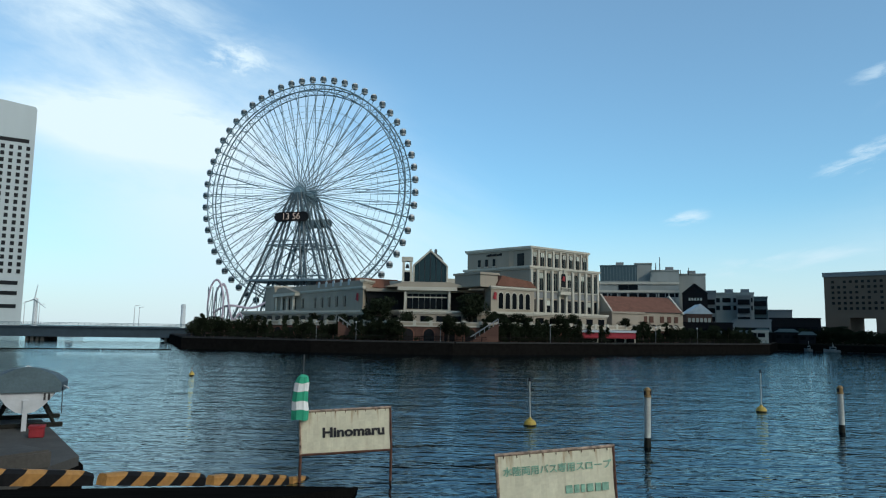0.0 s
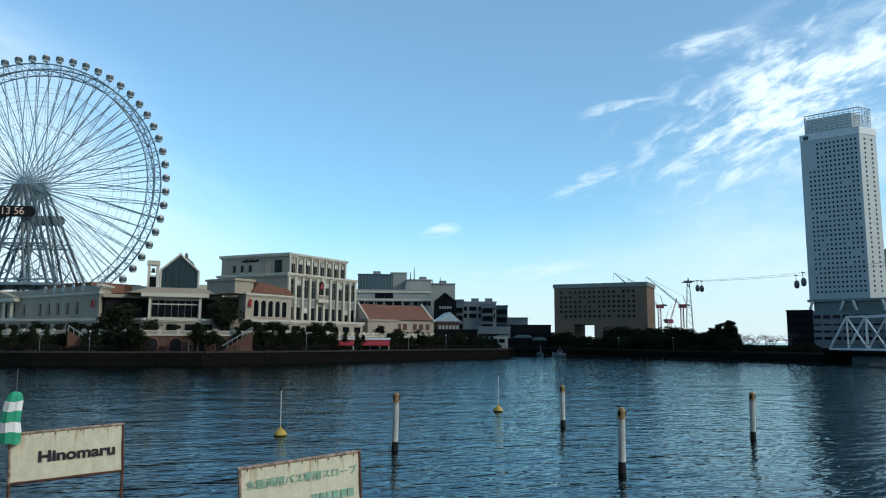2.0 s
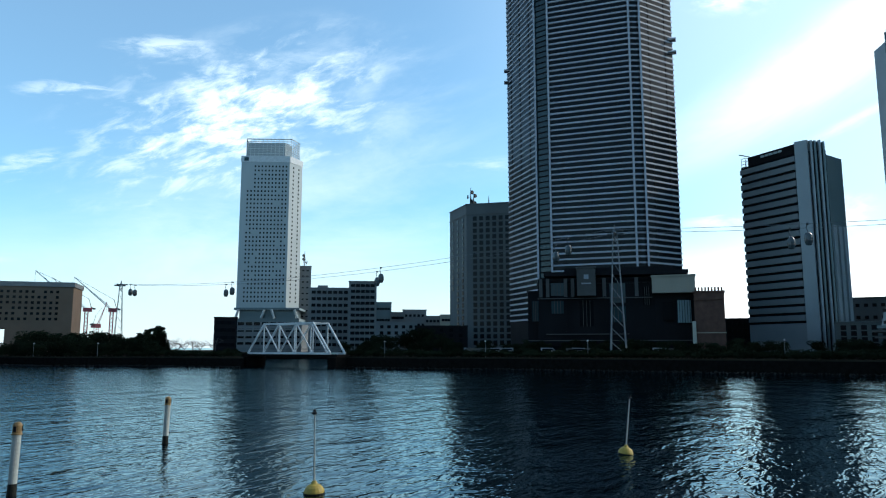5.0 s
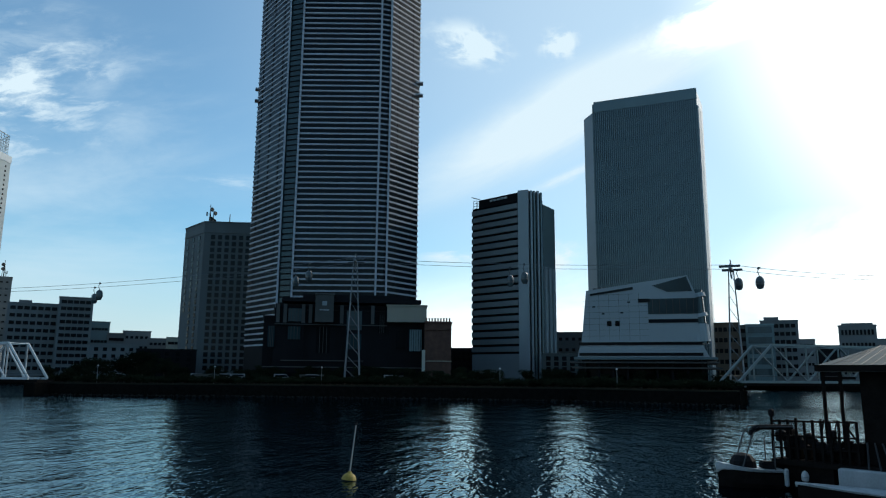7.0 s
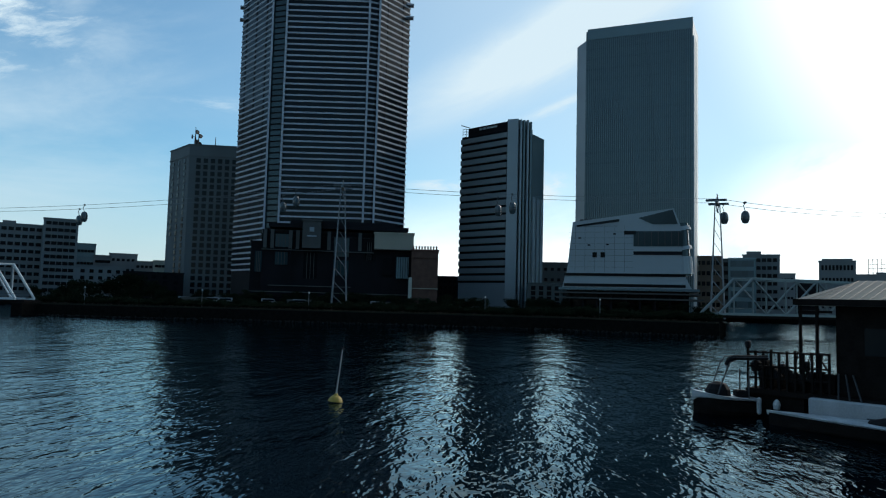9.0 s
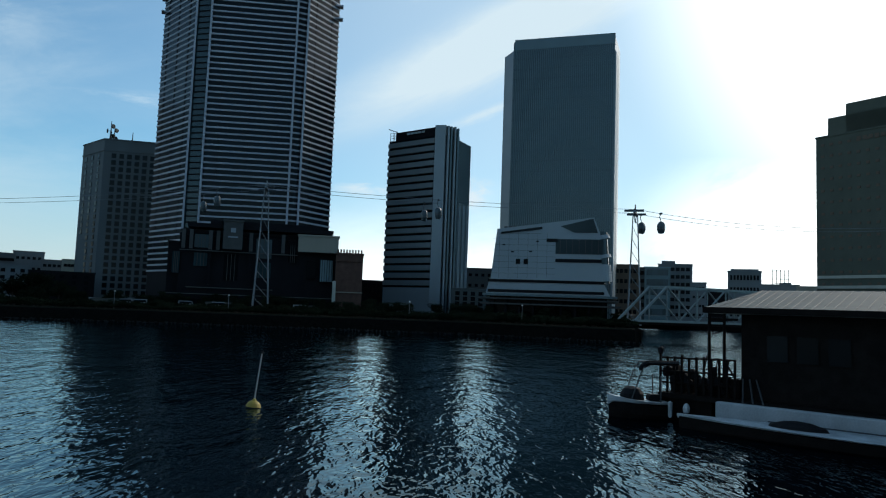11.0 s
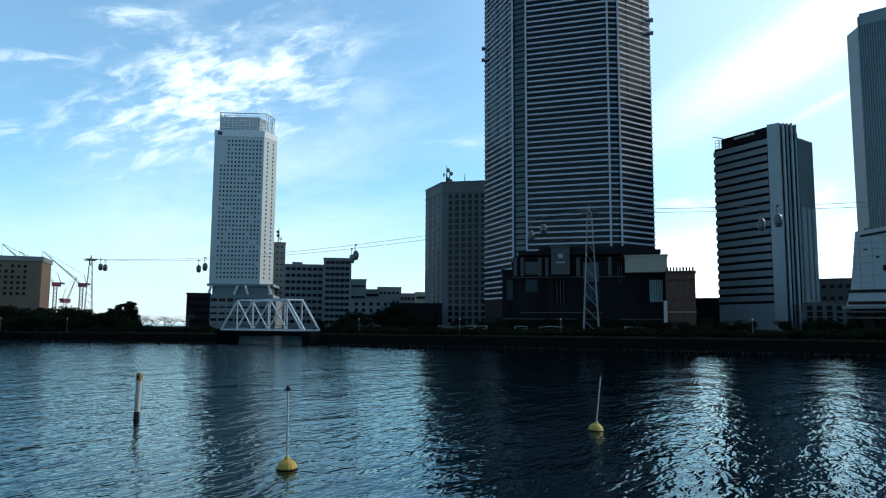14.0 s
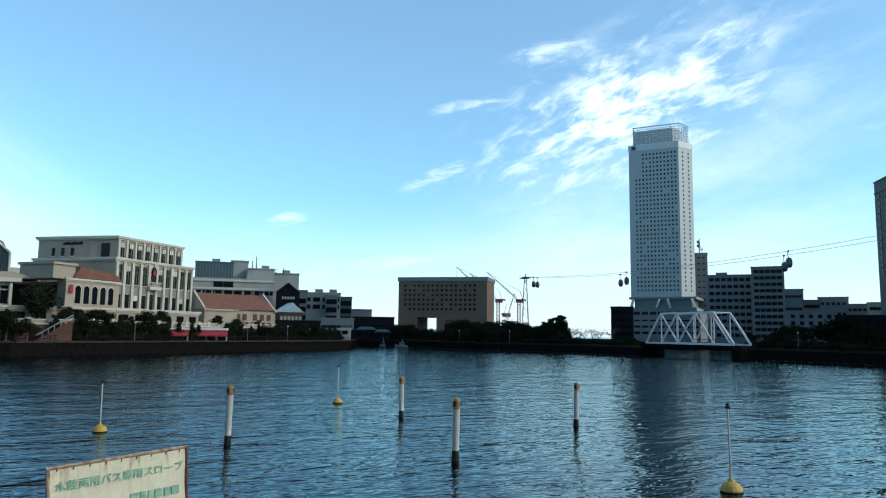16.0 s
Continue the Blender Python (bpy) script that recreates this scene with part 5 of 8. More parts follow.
    part("arched_window", arch_pane(1.7, 4.4, "glass"), None, t, m=m @ at(cell * 4.5, -0.55, 15.7))
    bm = bmesh.new()
    box(bm, cell * 3.75, -1.4, 14.5, cell * 5.25, 0, 15.3, m)
    part("balcony", bm, "trim", t)
    bm = bmesh.new()
    profile(bm, [(-0.5, 0.3), (0.4, 0.1), (0.5, 1.3), (-0.2, 1.5)], -0.1, 0.05)
    part("red_banner", bm, "red", t, "small red banner", m=m @ at(cell * 4.4, -0.9, 17.9))
    part("doorway", unit("doorway", cell * 0.5, 4.0, 0.3, "glass"), None, t, m=m @ at(cell * 4.5, -0.06, 9.4))
    m, w = facing(P(-6.95, 183), P(-11.4, 200))
    n = 8
    cell = w / n
    repeat("pilaster", unit("pilaster", 0.6, 4.7, 0.5, "trim"), [m @ at(min(max(cell * k, 0.3), w - 0.3), -0.1, 21.4) for k in range(n + 1)], t)
    repeat("tall_window", unit("tall_window", cell * 0.46, 3.5, 0.25, "glass"), [m @ at(cell * (k + 0.5), -0.06, 21.8) for k in range(n)], t)
    repeat("window_blind", unit("window_blind", cell * 0.40, 1.1, 0.05, "blind"), [m @ at(cell * (k + 0.5), -0.20, 24.1) for k in range(n)], t)
    repeat("glazing_bar", unit("glazing_bar", 0.09, 3.4, 0.08, "greenframe"), [m @ at(cell * (k + 0.5), -0.22, 21.85) for k in range(n)], t)
    repeat("window_sill", unit("window_sill", cell * 0.6, 0.2, 0.4, "trim"), [m @ at(cell * (k + 0.5), -0.2, 21.55) for k in range(n)], t)
    m, w = facing(P(-1.9, 197), P(-5.2, 187))
    repeat("window", unit("window", 0.8, 1.9, 0.25, "glass"), [m @ at(w * x, -0.06, 22.1) for x in (0.3, 0.48, 0.66)], t)
    repeat("window_sill", unit("window_sill", 1.2, 0.25, 0.5, "trim"), [m @ at(w * x, -0.1, 21.8) for x in (0.3, 0.48, 0.66)], t)
    bm = bmesh.new()
    for k in range(9):
        box(bm, w * 0.48 + k * 0.62, -0.2, 24.75, w * 0.48 + k * 0.62 + 0.45, -0.02, 25.2 + 0.12 * (k % 3), m)
    part("name_sign", bm, "black", t, "row of small dark sign letters as plain bars")
    part("recessed_window", unit("recessed_window", 2.2, 3.2, 0.25, "glass"), None, t, m=facing(P(-5.6, 186.5), P(-6.95, 183))[0] @ at(2.4, -0.06, 21.8))


wedding_hall()


# outer stairs down from the terrace
def stairs(a, b, d, z0, z1, n):
    m, w = facing(P(a, d), P(b, d))
    t = thing("outdoor_stairs", "pale stone stairs descending from the brick terrace", "stairs", m)
    for k in range(n):
        x = w * k / n
        part("step", unit("step", w / n + 0.05, (z1 - z0) * (n - k) / n, 2.2, "brick"), None, t, m=at(x + w / n / 2, 0, z0))
    bm = bmesh.new()
    for y in (-1.2, 1.2):
        bar(bm, (0, y, z1 + 1.0), (w, y, z0 + 1.0), 0.12, 5)
        for k in range(0, n, 3):
            x = w * k / n
            bar(bm, (x, y, z1 - (z1 - z0) * k / n), (x, y, z1 + 1 - (z1 - z0) * k / n), 0.06, 4)
    part("handrail", bm, "stripe", t)


stairs(8.3, 6.2, 155.5, 2.6, 6.4, 18)
stairs(-4.4, -2.2, 149.5, 2.6, 6.4, 18)


def red_roof_hall():
    m, w = facing(P(-13.2, 196), P(-18.5, 208))
    t = thing("tiled_roof_hall", "cream hall with a steep terracotta roof and stepped gables", "building", m)
    bm = bmesh.new()
    box(bm, 0, 0, 5.6, w, 12, 10.6)
    part("wall", bm, "cream", t)
    bm = bmesh.new()
    v = [(0.3, -0.5, 10.6), (w - 0.3, -0.5, 10.6), (w - 0.3, 6, 15.0), (0.3, 6, 15.0), (0.3, 12.5, 10.6), (w - 0.3, 12.5, 10.6)]
    vs = [bm.verts.new(p) for p in v]
    for f in ((0, 1, 2, 3), (3, 2, 5, 4), (0, 3, 4), (1, 5, 2), (0, 4, 5, 1)):
        bm.faces.new([vs[i] for i in f])
    part("roof", bm, "terracotta", t)
    for x in (0, w - 0.5):
        bm = bmesh.new()
        vs0 = [(x, -0.9, 10.2), (x, 6, 15.6), (x, 12.9, 10.2)]
        a = [bm.verts.new(p) for p in vs0]
        b = [bm.verts.new((p[0] + 0.5, p[1], p[2])) for p in vs0]
        for i in range(3):
            bm.faces.new((a[i], a[(i + 1) % 3], b[(i + 1) % 3], b[i]))
        bm.faces.new(a)
        bm.faces.new(b[::-1])
        part("gable_parapet", bm, "trim", t)
    repeat("window", unit("window", 1.2, 1.7, 0.3, "brick"), [at(w * x, -0.05, 7.8) for x in (0.46, 0.55, 0.7, 0.8, 0.9)], t)
    # the arches' inner shade is a black pane too
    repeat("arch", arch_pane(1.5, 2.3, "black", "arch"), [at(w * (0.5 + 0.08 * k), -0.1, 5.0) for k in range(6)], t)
    bm = bmesh.new()
    box(bm, -1.5, -3, 5.6, w * 0.36, 3, 10.0)
    box(bm, -1.8, -3.3, 10.01, w * 0.36 + 0.3, 3, 10.5)
    part("annex", bm, "cream", t)


red_roof_hall()


def awning_shop(a, b, d, label):
    m, w = facing(P(a, d), P(b, d))
    t = thing("kiosk", label, "kiosk", m)
    bm = bmesh.new()
    box(bm, 0, 0, 2.6, w, 4, 5.0)
    part("wall", bm, "trim", t)
    bm = bmesh.new()
    box(bm, -0.2, -0.4, 5.01, w + 0.2, 4, 5.5)
    part("fascia", bm, "whitesteel", t)
    bm = bmesh.new()
    vs = [bm.verts.new(p) for p in ((0, -0.1, 4.9), (w, -0.1, 4.9), (w, -1.9, 3.9), (0, -1.9, 3.9), (0, -0.1, 4.82), (w, -0.1, 4.82), (w, -1.9, 3.6), (0, -1.9, 3.6))]
    for f in ((0, 1, 2, 3), (4, 5, 6, 7), (3, 2, 6, 7), (0, 3, 7, 4), (1, 2, 6, 5), (0, 1, 5, 4)):
        bm.faces.new([vs[i] for i in f])
    part("awning", bm, "red", t, "dark red cloth awning")
    n = 3
    repeat("shop_window", unit("shop_window", w / n - 0.5, 1.9, 0.2, "glass"), [at(w * (k + 0.5) / n, -0.03, 2.7) for k in range(n)], t)


awning_shop(-10.9, -12.2, 168, "small pale kiosk with a red awning on the promenade")
awning_shop(-12.7, -15.0, 172, "pale kiosk with two red awnings on the promenade")


# ---- the white shopping complex and its neighbours ----
def shopping_complex():
    t = thing("shopping_complex", "long white and grey shopping complex with rooftop plant", "building")
    rows = [  # bearing left, right, distance, top elevation, depth, material
        (-12.2, -18.3, 272, 3.9, 30, "plaster"), (-12.4, -15.2, 285, 5.15, 20, "greyglass"), (-15.0, -16.3, 287, 5.3, 20, "plaster"), (-16.2, -18.3, 282, 4.75, 20, "plaster"), (-18.1, -20.2, 290, 4.45, 18, "plaster"),
        (-20.5, -23.5, 262, 3.0, 24, "plaster"), (-23.3, -24.4, 270, 2.7, 20, "greyglass"), (-19.6, -20.9, 258, 3.15, 20, "office"), (-24.4, -26.0, 300, 1.75, 16, "office"), (-22.3, -23.3, 258, 2.8, 20, "office")]
    for a, b, d, e, deep, mat in rows:
        m, w = facing(P(a, d), P(b, d))
        bm = bmesh.new()
        box(bm, 0, 0, 2.6, w, deep, H(e, d), m)
        box(bm, -0.15, -0.3, H(e, d) + 0.01, w + 0.15, deep, H(e, d) + 0.45, m)
        part("wall", bm, mat, t)
    m, w = facing(P(-12.2, 272), P(-18.3, 272))
    bm = bmesh.new()
    for k in range(2):
        box(bm, w * 0.0, -0.35, H(3.1, 272) + k * 3, w, 0, H(3.1, 272) + k * 3 + 0.8, m)
    part("ledge", bm, "trim", t)
    repeat("window", unit("window", 3.0, 1.4, 0.3, "glass"), [m @ at(w * (k + 0.5) / 8, -0.05, H(2.75, 272)) for k in range(8)], t)
    m, w = facing(P(-20.5, 262), P(-23.5, 262))
    repeat("window", unit("window", 2.6, 1.5, 0.3, "glass"), [m @ at(w * (k + 0.5) / 4, -0.05, z) for k in range(4) for z in (13.2, 15.8)], t)
    for a, b, d in ((-19.6, -20.9, 257.8), (-22.3, -23.3, 257.8), (-23.4, -24.4, 269.8)):
        m, w = facing(P(a, d), P(b, d))
        repeat("balcony", unit("balcony", w - 0.8, 1.7, 0.5, "glass"), [m @ at(w / 2, -0.1, 6.2 + 2.9 * k) for k in range(4)], t)
    m, w = facing(P(-12.4, 285), P(-15.2, 285))
    repeat("glazing_rib", unit("glazing_rib", 0.16, 5.6, 0.2, "greytower"), [m @ at(w * (k + 0.5) / 12, -0.1, H(3.95, 285)) for k in range(12)], t)
    m, w = facing(P(-12.2, 272), P(-18.3, 272))
    repeat("dark_bay", unit("dark_bay", 3.4, 3.0, 0.3, "glass"), [m @ at(w * x, -0.06, H(3.3, 272)) for x in (0.32, 0.44)], t)
    repeat("wall_rib", unit("wall_rib", 0.3, 6.0, 0.3, "office"), [m @ at(w * (k + 0.5) / 9, -0.1, H(1.9, 272)) for k in range(9)], t)
    bm = bmesh.new()
    for a, d, z, h in ((-16.9, 280, H(4.8, 280), 5.0), (-16.6, 280, H(4.8, 280), 3.0), (-19.0, 288, H(4.4, 288), 3.0), (-18.4, 288, H(4.4, 288), 2.2)):
        p = P(a, d)
        bar(bm, (p.x, p.y, z), (p.x, p.y, z + h), 0.22, 5, 0.12)
    part("mast", bm, "darksteel", t)
    for a, d, e in ((-13.6, 283, 5.15), (-17.3, 281, 4.75), (-18.9, 288, 4.45), (-21.5, 266, 3.0), (-22.6, 266, 3.0)):
        m, w = facing(P(a, d), P(a - 0.6, d))
        part("roof_unit", unit("roof_unit", w, 1.3, 3, "office"), None, t, m=m @ at(w / 2, 4, H(e, d) + 0.46))


def gabled_house():
    m, w = facing(P(-18.5, 250), P(-20.3, 250))
    t = thing("gabled_shop", "dark gabled brick frontage with a small white-roofed house", "building", m)
    bm = bmesh.new()
    profile(bm, [(0, 2.6), (w, 2.6), (w, H(3.0, 250)), (w / 2, H(3.75, 250)), (0, H(3.0, 250))], 0, 12)
    part("wall", bm, "tower", t)
    bm = bmesh.new()
    for a, b in (((0, 3.0), (0.5, 3.75)), ((0.5, 3.75), (1, 3.0))):
        bar(bm, (w * a[0], -0.2, H(a[1], 250)), (w * b[0], -0.2, H(b[1], 250)), 0.3, 5)
    part("verge", bm, "black", t)
    bm = bmesh.new()
    for k in range(5):
        box(bm, w * 0.25 + k * 0.9, -0.2, H(2.5, 250), w * 0.25 + k * 0.9 + 0.6, 0, H(2.7, 250))
    part("sign_bars", bm, "trim", t)
    m, w = facing(P(-18.7, 236), P(-20.7, 238))
    t = thing("small_house", "small house with a white gable roof and dark lattice windows", "house", m)
    bm = bmesh.new()
    box(bm, 0.4, 0.3, 2.6, w - 0.4, 8, H(1.5, 236))
    part("wall", bm, "brick", t)
    bm = bmesh.new()
    profile(bm, [(0, H(1.5, 236)), (w, H(1.5, 236)), (w * 0.55, H(2.25, 236))], 0, 8)
    part("roof", bm, "whitesteel", t)
    repeat("window", unit("window", 0.8, 1.8, 0.3, "trim"), [at(w * (k + 1) / 7, 0.2, H(0.75, 236)) for k in range(6)], t)


shopping_complex()
gabled_house()
for a, b, d, e, mat in ((-18.4, -22.0, 228, 0.75, "tower"), (-22.0, -24.6, 240, 1.0, "office"), (-24.5, -27.8, 268, 1.15, "tower"), (-20.6, -24.4, 232, 0.2, "trim")):
    plain_block("pier_building", "low dark waterfront building by the basin", a, b, d, e, mat, 8, 6, 1, (2.0, 1.2))


# ---- the sail-shaped hotel and the road bridge ----
def sail_hotel():
    d = 460.0
    m, w = facing(P(36.5, d), P(30.55, d))
    t = thing("sail_hotel", "tall white curved hotel slab with rows of small dark windows", "hotel", m)
    top = H(15.0, d)
    pts = [(-14, -3.0), (w, -3.0), (w - 0.3, top - 2)]
    for k in range(9):
        f = k / 8
        pts.append((w - 1.2 - f * (w + 10), top - 0.5 + 4 * math.sin(f * 1.3)))
    pts.append((-14, 60))
    bm = bmesh.new()
    profile(bm, pts, 0, 18)
    part("wall", bm, "white", t)
    win = unit("window", 1.9, 2.3, 0.4, "glass")
    z0, z1 = H(3.4, d), H(11.9, d)
    places = []
    for j in range(19):
        z = z0 + (z1 - z0) * j / 18
        for i in range(8):
            x = w - 3.2 - i * 4.1
            places.append(at(x, -0.05, z))
    repeat("window", win, places, t)
    for e in (1.0, 1.9, 2.6, 12.4):
        bm = bmesh.new()
        box(bm, -10, -0.15, H(e, d), w - 3, 0.3, H(e, d) + 2.2)
        part("band_window", bm, "glass", t)


def road_bridge():
    m, w = facing(P(42, 268), P(19.6, 232))
    t = thing("road_bridge", "long low blue-grey road bridge on stone piers", "bridge", m)
    bm = bmesh.new()
    box(bm, 0, 0, 1.2, w, 14, 3.9)
    box(bm, 0, -0.5, 3.9, w, 14.5, 4.3)
    part("deck", bm, "steelblue", t)
    bm = bmesh.new()
    for z in (4.65, 5.0, 5.35):
        bar(bm, (0, 0.2, z), (w, 0.2, z), 0.07, 4)
    for k in range(61):
        bar(bm, (w * k / 60, 0.2, 4.5), (w * k / 60, 0.2, 5.35), 0.06, 4)
    part("railing", bm, "steel", t)
    for az in (40, 28.9, 20.5):
        x = w * (42 - az) / 22.4
        bm = bmesh.new()
        for k in range(4):
            box(bm, x - 2.6 + k * 1.4, 1.0, -3, x - 1.8 + k * 1.4, 13, 1.2)
        part("pier", bm, "concrete", t)
    for az, hh in ((30.1, 7.0), (29.2, 6.2), (23.3, 6.4), (23.0, 5.9)):
        x = w * (42 - az) / 22.4
        bm = bmesh.new()
        bar(bm, (x, 7, 4.5), (x, 7, 4.5 + hh), 0.14, 6, 0.08)
        bar(bm, (x, 7, 4.5 + hh), (x + 1.4, 7, 4.7 + hh), 0.07, 5)
        part("light_column", bm, "whitesteel", t)


sail_hotel()
road_bridge()
m, w = facing(P(46, 186), P(20.6, 158))
boom = thing("floating_boom", "thin dark floating boom across the channel", "boom", m)
for k in range(12):
    bm = bmesh.new()
    bar(bm, (w * k / 12, 0, 0.03), (w * (k + 0.97) / 12, 0, 0.03), 0.17, 6)
    part("float", bm, "darkstone", boom)
for az, d, e0, ww in ((29.75, 900, 1.75, 5.0), (20.0, 620, 1.6, 4.2)):
    p = P(az, d)
    t = thing("wind_turbine" if d > 800 else "harbour_tower", "slim white wind turbine far beyond the bridge" if d > 800 else "slim white harbour tower far beyond the bridge", "wind turbine" if d > 800 else "tower", Matrix.Translation((p.x, p.y, 2)))
    bm = bmesh.new()
    bar(bm, (0, 0, 0), (0, 0, H(e0, d) - 2), ww * 0.5, 12, ww * 0.4)
    part("shaft", bm, "whitesteel", t)
    bm = bmesh.new()
    bar(bm, (0, 0, H(e0, d) - 4.5), (0, 0, H(e0, d) - 2.5), ww * 0.46, 12, ww * 0.46)
    part("head", bm, "whitesteel", t)
    if d > 800:
        for k in range(3):
            a = radians(8 + 120 * k)
            bm = bmesh.new()
            bar(bm, (0, -2.5, H(e0, d) - 3), (math.sin(a) * 16, -2.5, H(e0, d) - 3 + math.cos(a) * 16), 0.9, 6, 0.2)
            part("blade", bm, "whitesteel", t)


def coaster():
    c = P(16.9, 232)
    fwd, right = P(16.9, 1), P(16.9 - 90, 1)
    m = Matrix(((right.x, fwd.x, 0, c.x), (right.y, fwd.y, 0, c.y), (0, 0, 1, 2.6), (0, 0, 0, 1)))
    t = thing("roller_coaster", "pale pink tubular roller coaster with tall loops", "roller coaster", m)
    M["coaster"] = material("pale_lilac_paint", (0.36, 0.31, 0.36), 0.5, vary=0.2, scale=1)

    def track(pts):
        bm = bmesh.new()
        for a, b in zip(pts, pts[1:]):
            bar(bm, a, b, 0.32, 5)
            bar(bm, Vector(a) + Vector((0, 1.1, 0.3)), Vector(b) + Vector((0, 1.1, 0.3)), 0.16, 4)
            bar(bm, a, Vector(a) + Vector((0, 1.1, 0.3)), 0.08, 4)
        part("track", bm, "coaster", t)

    track([(-3.2 + 2.6 * math.sin(a) * 0.9, a * 0.5, 8.5 - 8.3 * math.cos(a)) for a in [2 * math.pi * i / 26 for i in range(27)]])
    track([(-1.5 + 2.2 * math.sin(a), 3 + a * 0.5, 8.2 - 7.4 * math.cos(a)) for a in [2 * math.pi * i / 26 for i in range(27)]])
    track([(-2 + 7.5 * f, 2, 14.5 - 13 * f + 3.0 * math.sin(f * 9)) for f in [i / 20 for i in range(21)]])
    track([(-4 + 16 * f, 5, 6.5 + 4 * f + 1.2 * math.sin(f * 6)) for f in [i / 20 for i in range(21)]])
    for x in (-5.5, -4.2, -3.0, -1.6, -0.4, 1.2, 3.0, 5.0, 7.5, 10):
        bm = bmesh.new()
        h = 14.5 if x < -1 else 9 - abs(x) * 0.3
        bar(bm, (x, 2.2, 0), (x, 2.2, h), 0.18, 5)
        bar(bm, (x, 2.2, h * 0.2), (x + 1.2, 2.2, h * 0.9), 0.1, 4)
        part("support", bm, "steel", t)


coaster()


# ---- marks in the water ----
M["pilepaint"] = material("pale_weathered_pile_paint", (0.36, 0.38, 0.35), 0.6, vary=0.3, scale=2.5, streaks=1, bump=0.2)
M["rust"] = material("rusty_iron", (0.085, 0.035, 0.02), 0.9, vary=0.5, scale=5, bump=0.5)
M["ochre"] = material("worn_ochre_paint", (0.20, 0.125, 0.045), 0.7, vary=0.35, scale=6, bump=0.2)
M["yellow"] = material("yellow_buoy_paint", (0.36, 0.25, 0.035), 0.6, vary=0.22, scale=5)
M["weed"] = material("wet_weed_and_mussels", (0.010, 0.011, 0.008), 0.6, vary=0.5, scale=8, bump=0.8, spec=0.2)


def lathe(bm, prof, seg=16):
    rows = [[bm.verts.new((math.cos(2 * math.pi * k / seg) * r, math.sin(2 * math.pi * k / seg) * r, z)) for k in range(seg)] for r, z in prof]
    for a, b in zip(rows, rows[1:]):
        for k in range(seg):
            bm.faces.new((a[k], a[(k + 1) % seg], b[(k + 1) % seg], b[k]))
    bm.faces.new(rows[0][::-1])
    bm.faces.new(rows[-1])


def pile(x, y, h, lean):
    t = thing("mooring_pile", "pale weathered steel pile with an ochre cap standing in the water", "pile", pose(x, y, 0, lean[0], lean[1], 20), "piles in the water")
    bm = bmesh.new()
    lathe(bm, [(0.14, 0.32), (0.14, h - 0.42)])
    part("shaft", bm, "pilepaint", t)
    bm = bmesh.new()
    lathe(bm, [(0.15, -2), (0.165, -0.1), (0.15, 0.2), (0.143, 0.4)])
    part("weed_collar", bm, "weed", t, "dark wet weed at the waterline")
    bm = bmesh.new()
    lathe(bm, [(0.17, h - 0.44), (0.17, h - 0.40), (0.15, h - 0.38), (0.15, h - 0.12), (0.10, h - 0.03), (0.03, h)])
    part("cap", bm, "ochre", t, "ochre lantern cap")
    for k in range(3):
        bm = bmesh.new()
        box(bm, -0.05, -0.165, h - 0.33, 0.05, -0.13, h - 0.15, pose(0, 0, 0, 0, 0, 120 * k + 35))
        part("cap_opening", bm, "black", t)
    return t


for x, y, h, lean in ((9.12, 32.71, 2.6, (0, 1)), (20.95, 38.52, 2.42, (0, -0.5)), (15.95, 24.76, 2.46, (0, 1.2)), (27.76, 30.78, 2.42, (1, 0.5))):
    pile(x, y, h, lean)


def buoy(x, y, h, lean, size=1.0):
    t = thing("spar_buoy", "yellow conical buoy with a tall thin pole afloat", "buoy", pose(x, y, 0, lean[0], lean[1], 0), "buoys in the water")
    bm = bmesh.new()
    lathe(bm, [(0.30 * size, -0.25), (0.37 * size, -0.02), (0.37 * size, 0.05)])
    part("collar", bm, "weed", t)
    bm = bmesh.new()
    lathe(bm, [(0.36 * size, 0.05), (0.35 * size, 0.10), (0.29 * size, 0.22), (0.20 * size, 0.30), (0.12 * size, 0.33), (0.06 * size, 0.44)])
    part("float", bm, "yellow", t)
    bm = bmesh.new()
    bar(bm, (0, 0, 0.44), (0, 0, h - 0.14), 0.035, 8, 0.028)
    part("pole", bm, "pilepaint", t)
    bm = bmesh.new()
    lathe(bm, [(0.04, h - 0.18), (0.10, h - 0.15), (0.10, h - 0.11), (0.05, h - 0.08), (0.05, h)], 10)
    part("top_mark", bm, "black", t)
    return t


for x, y, h, lean, s in ((4.73, 39.32, 2.5, (0, -0.5), 0.95), (20.97, 48.05, 2.7, (0, 0.5), 0.95), (20.97, 15.86, 2.85, (0, -1.5), 1.0), (34.96, 8.44, 2.75, (6, 1), 1.0)):
    buoy(x, y, h, lean, s)
q = P(19.05, 78)
buoy(q.x, q.y, 0.85, (0, 0), 0.75)


# ---- the slipway: ramp, striped kerbs, signs, windsock ----


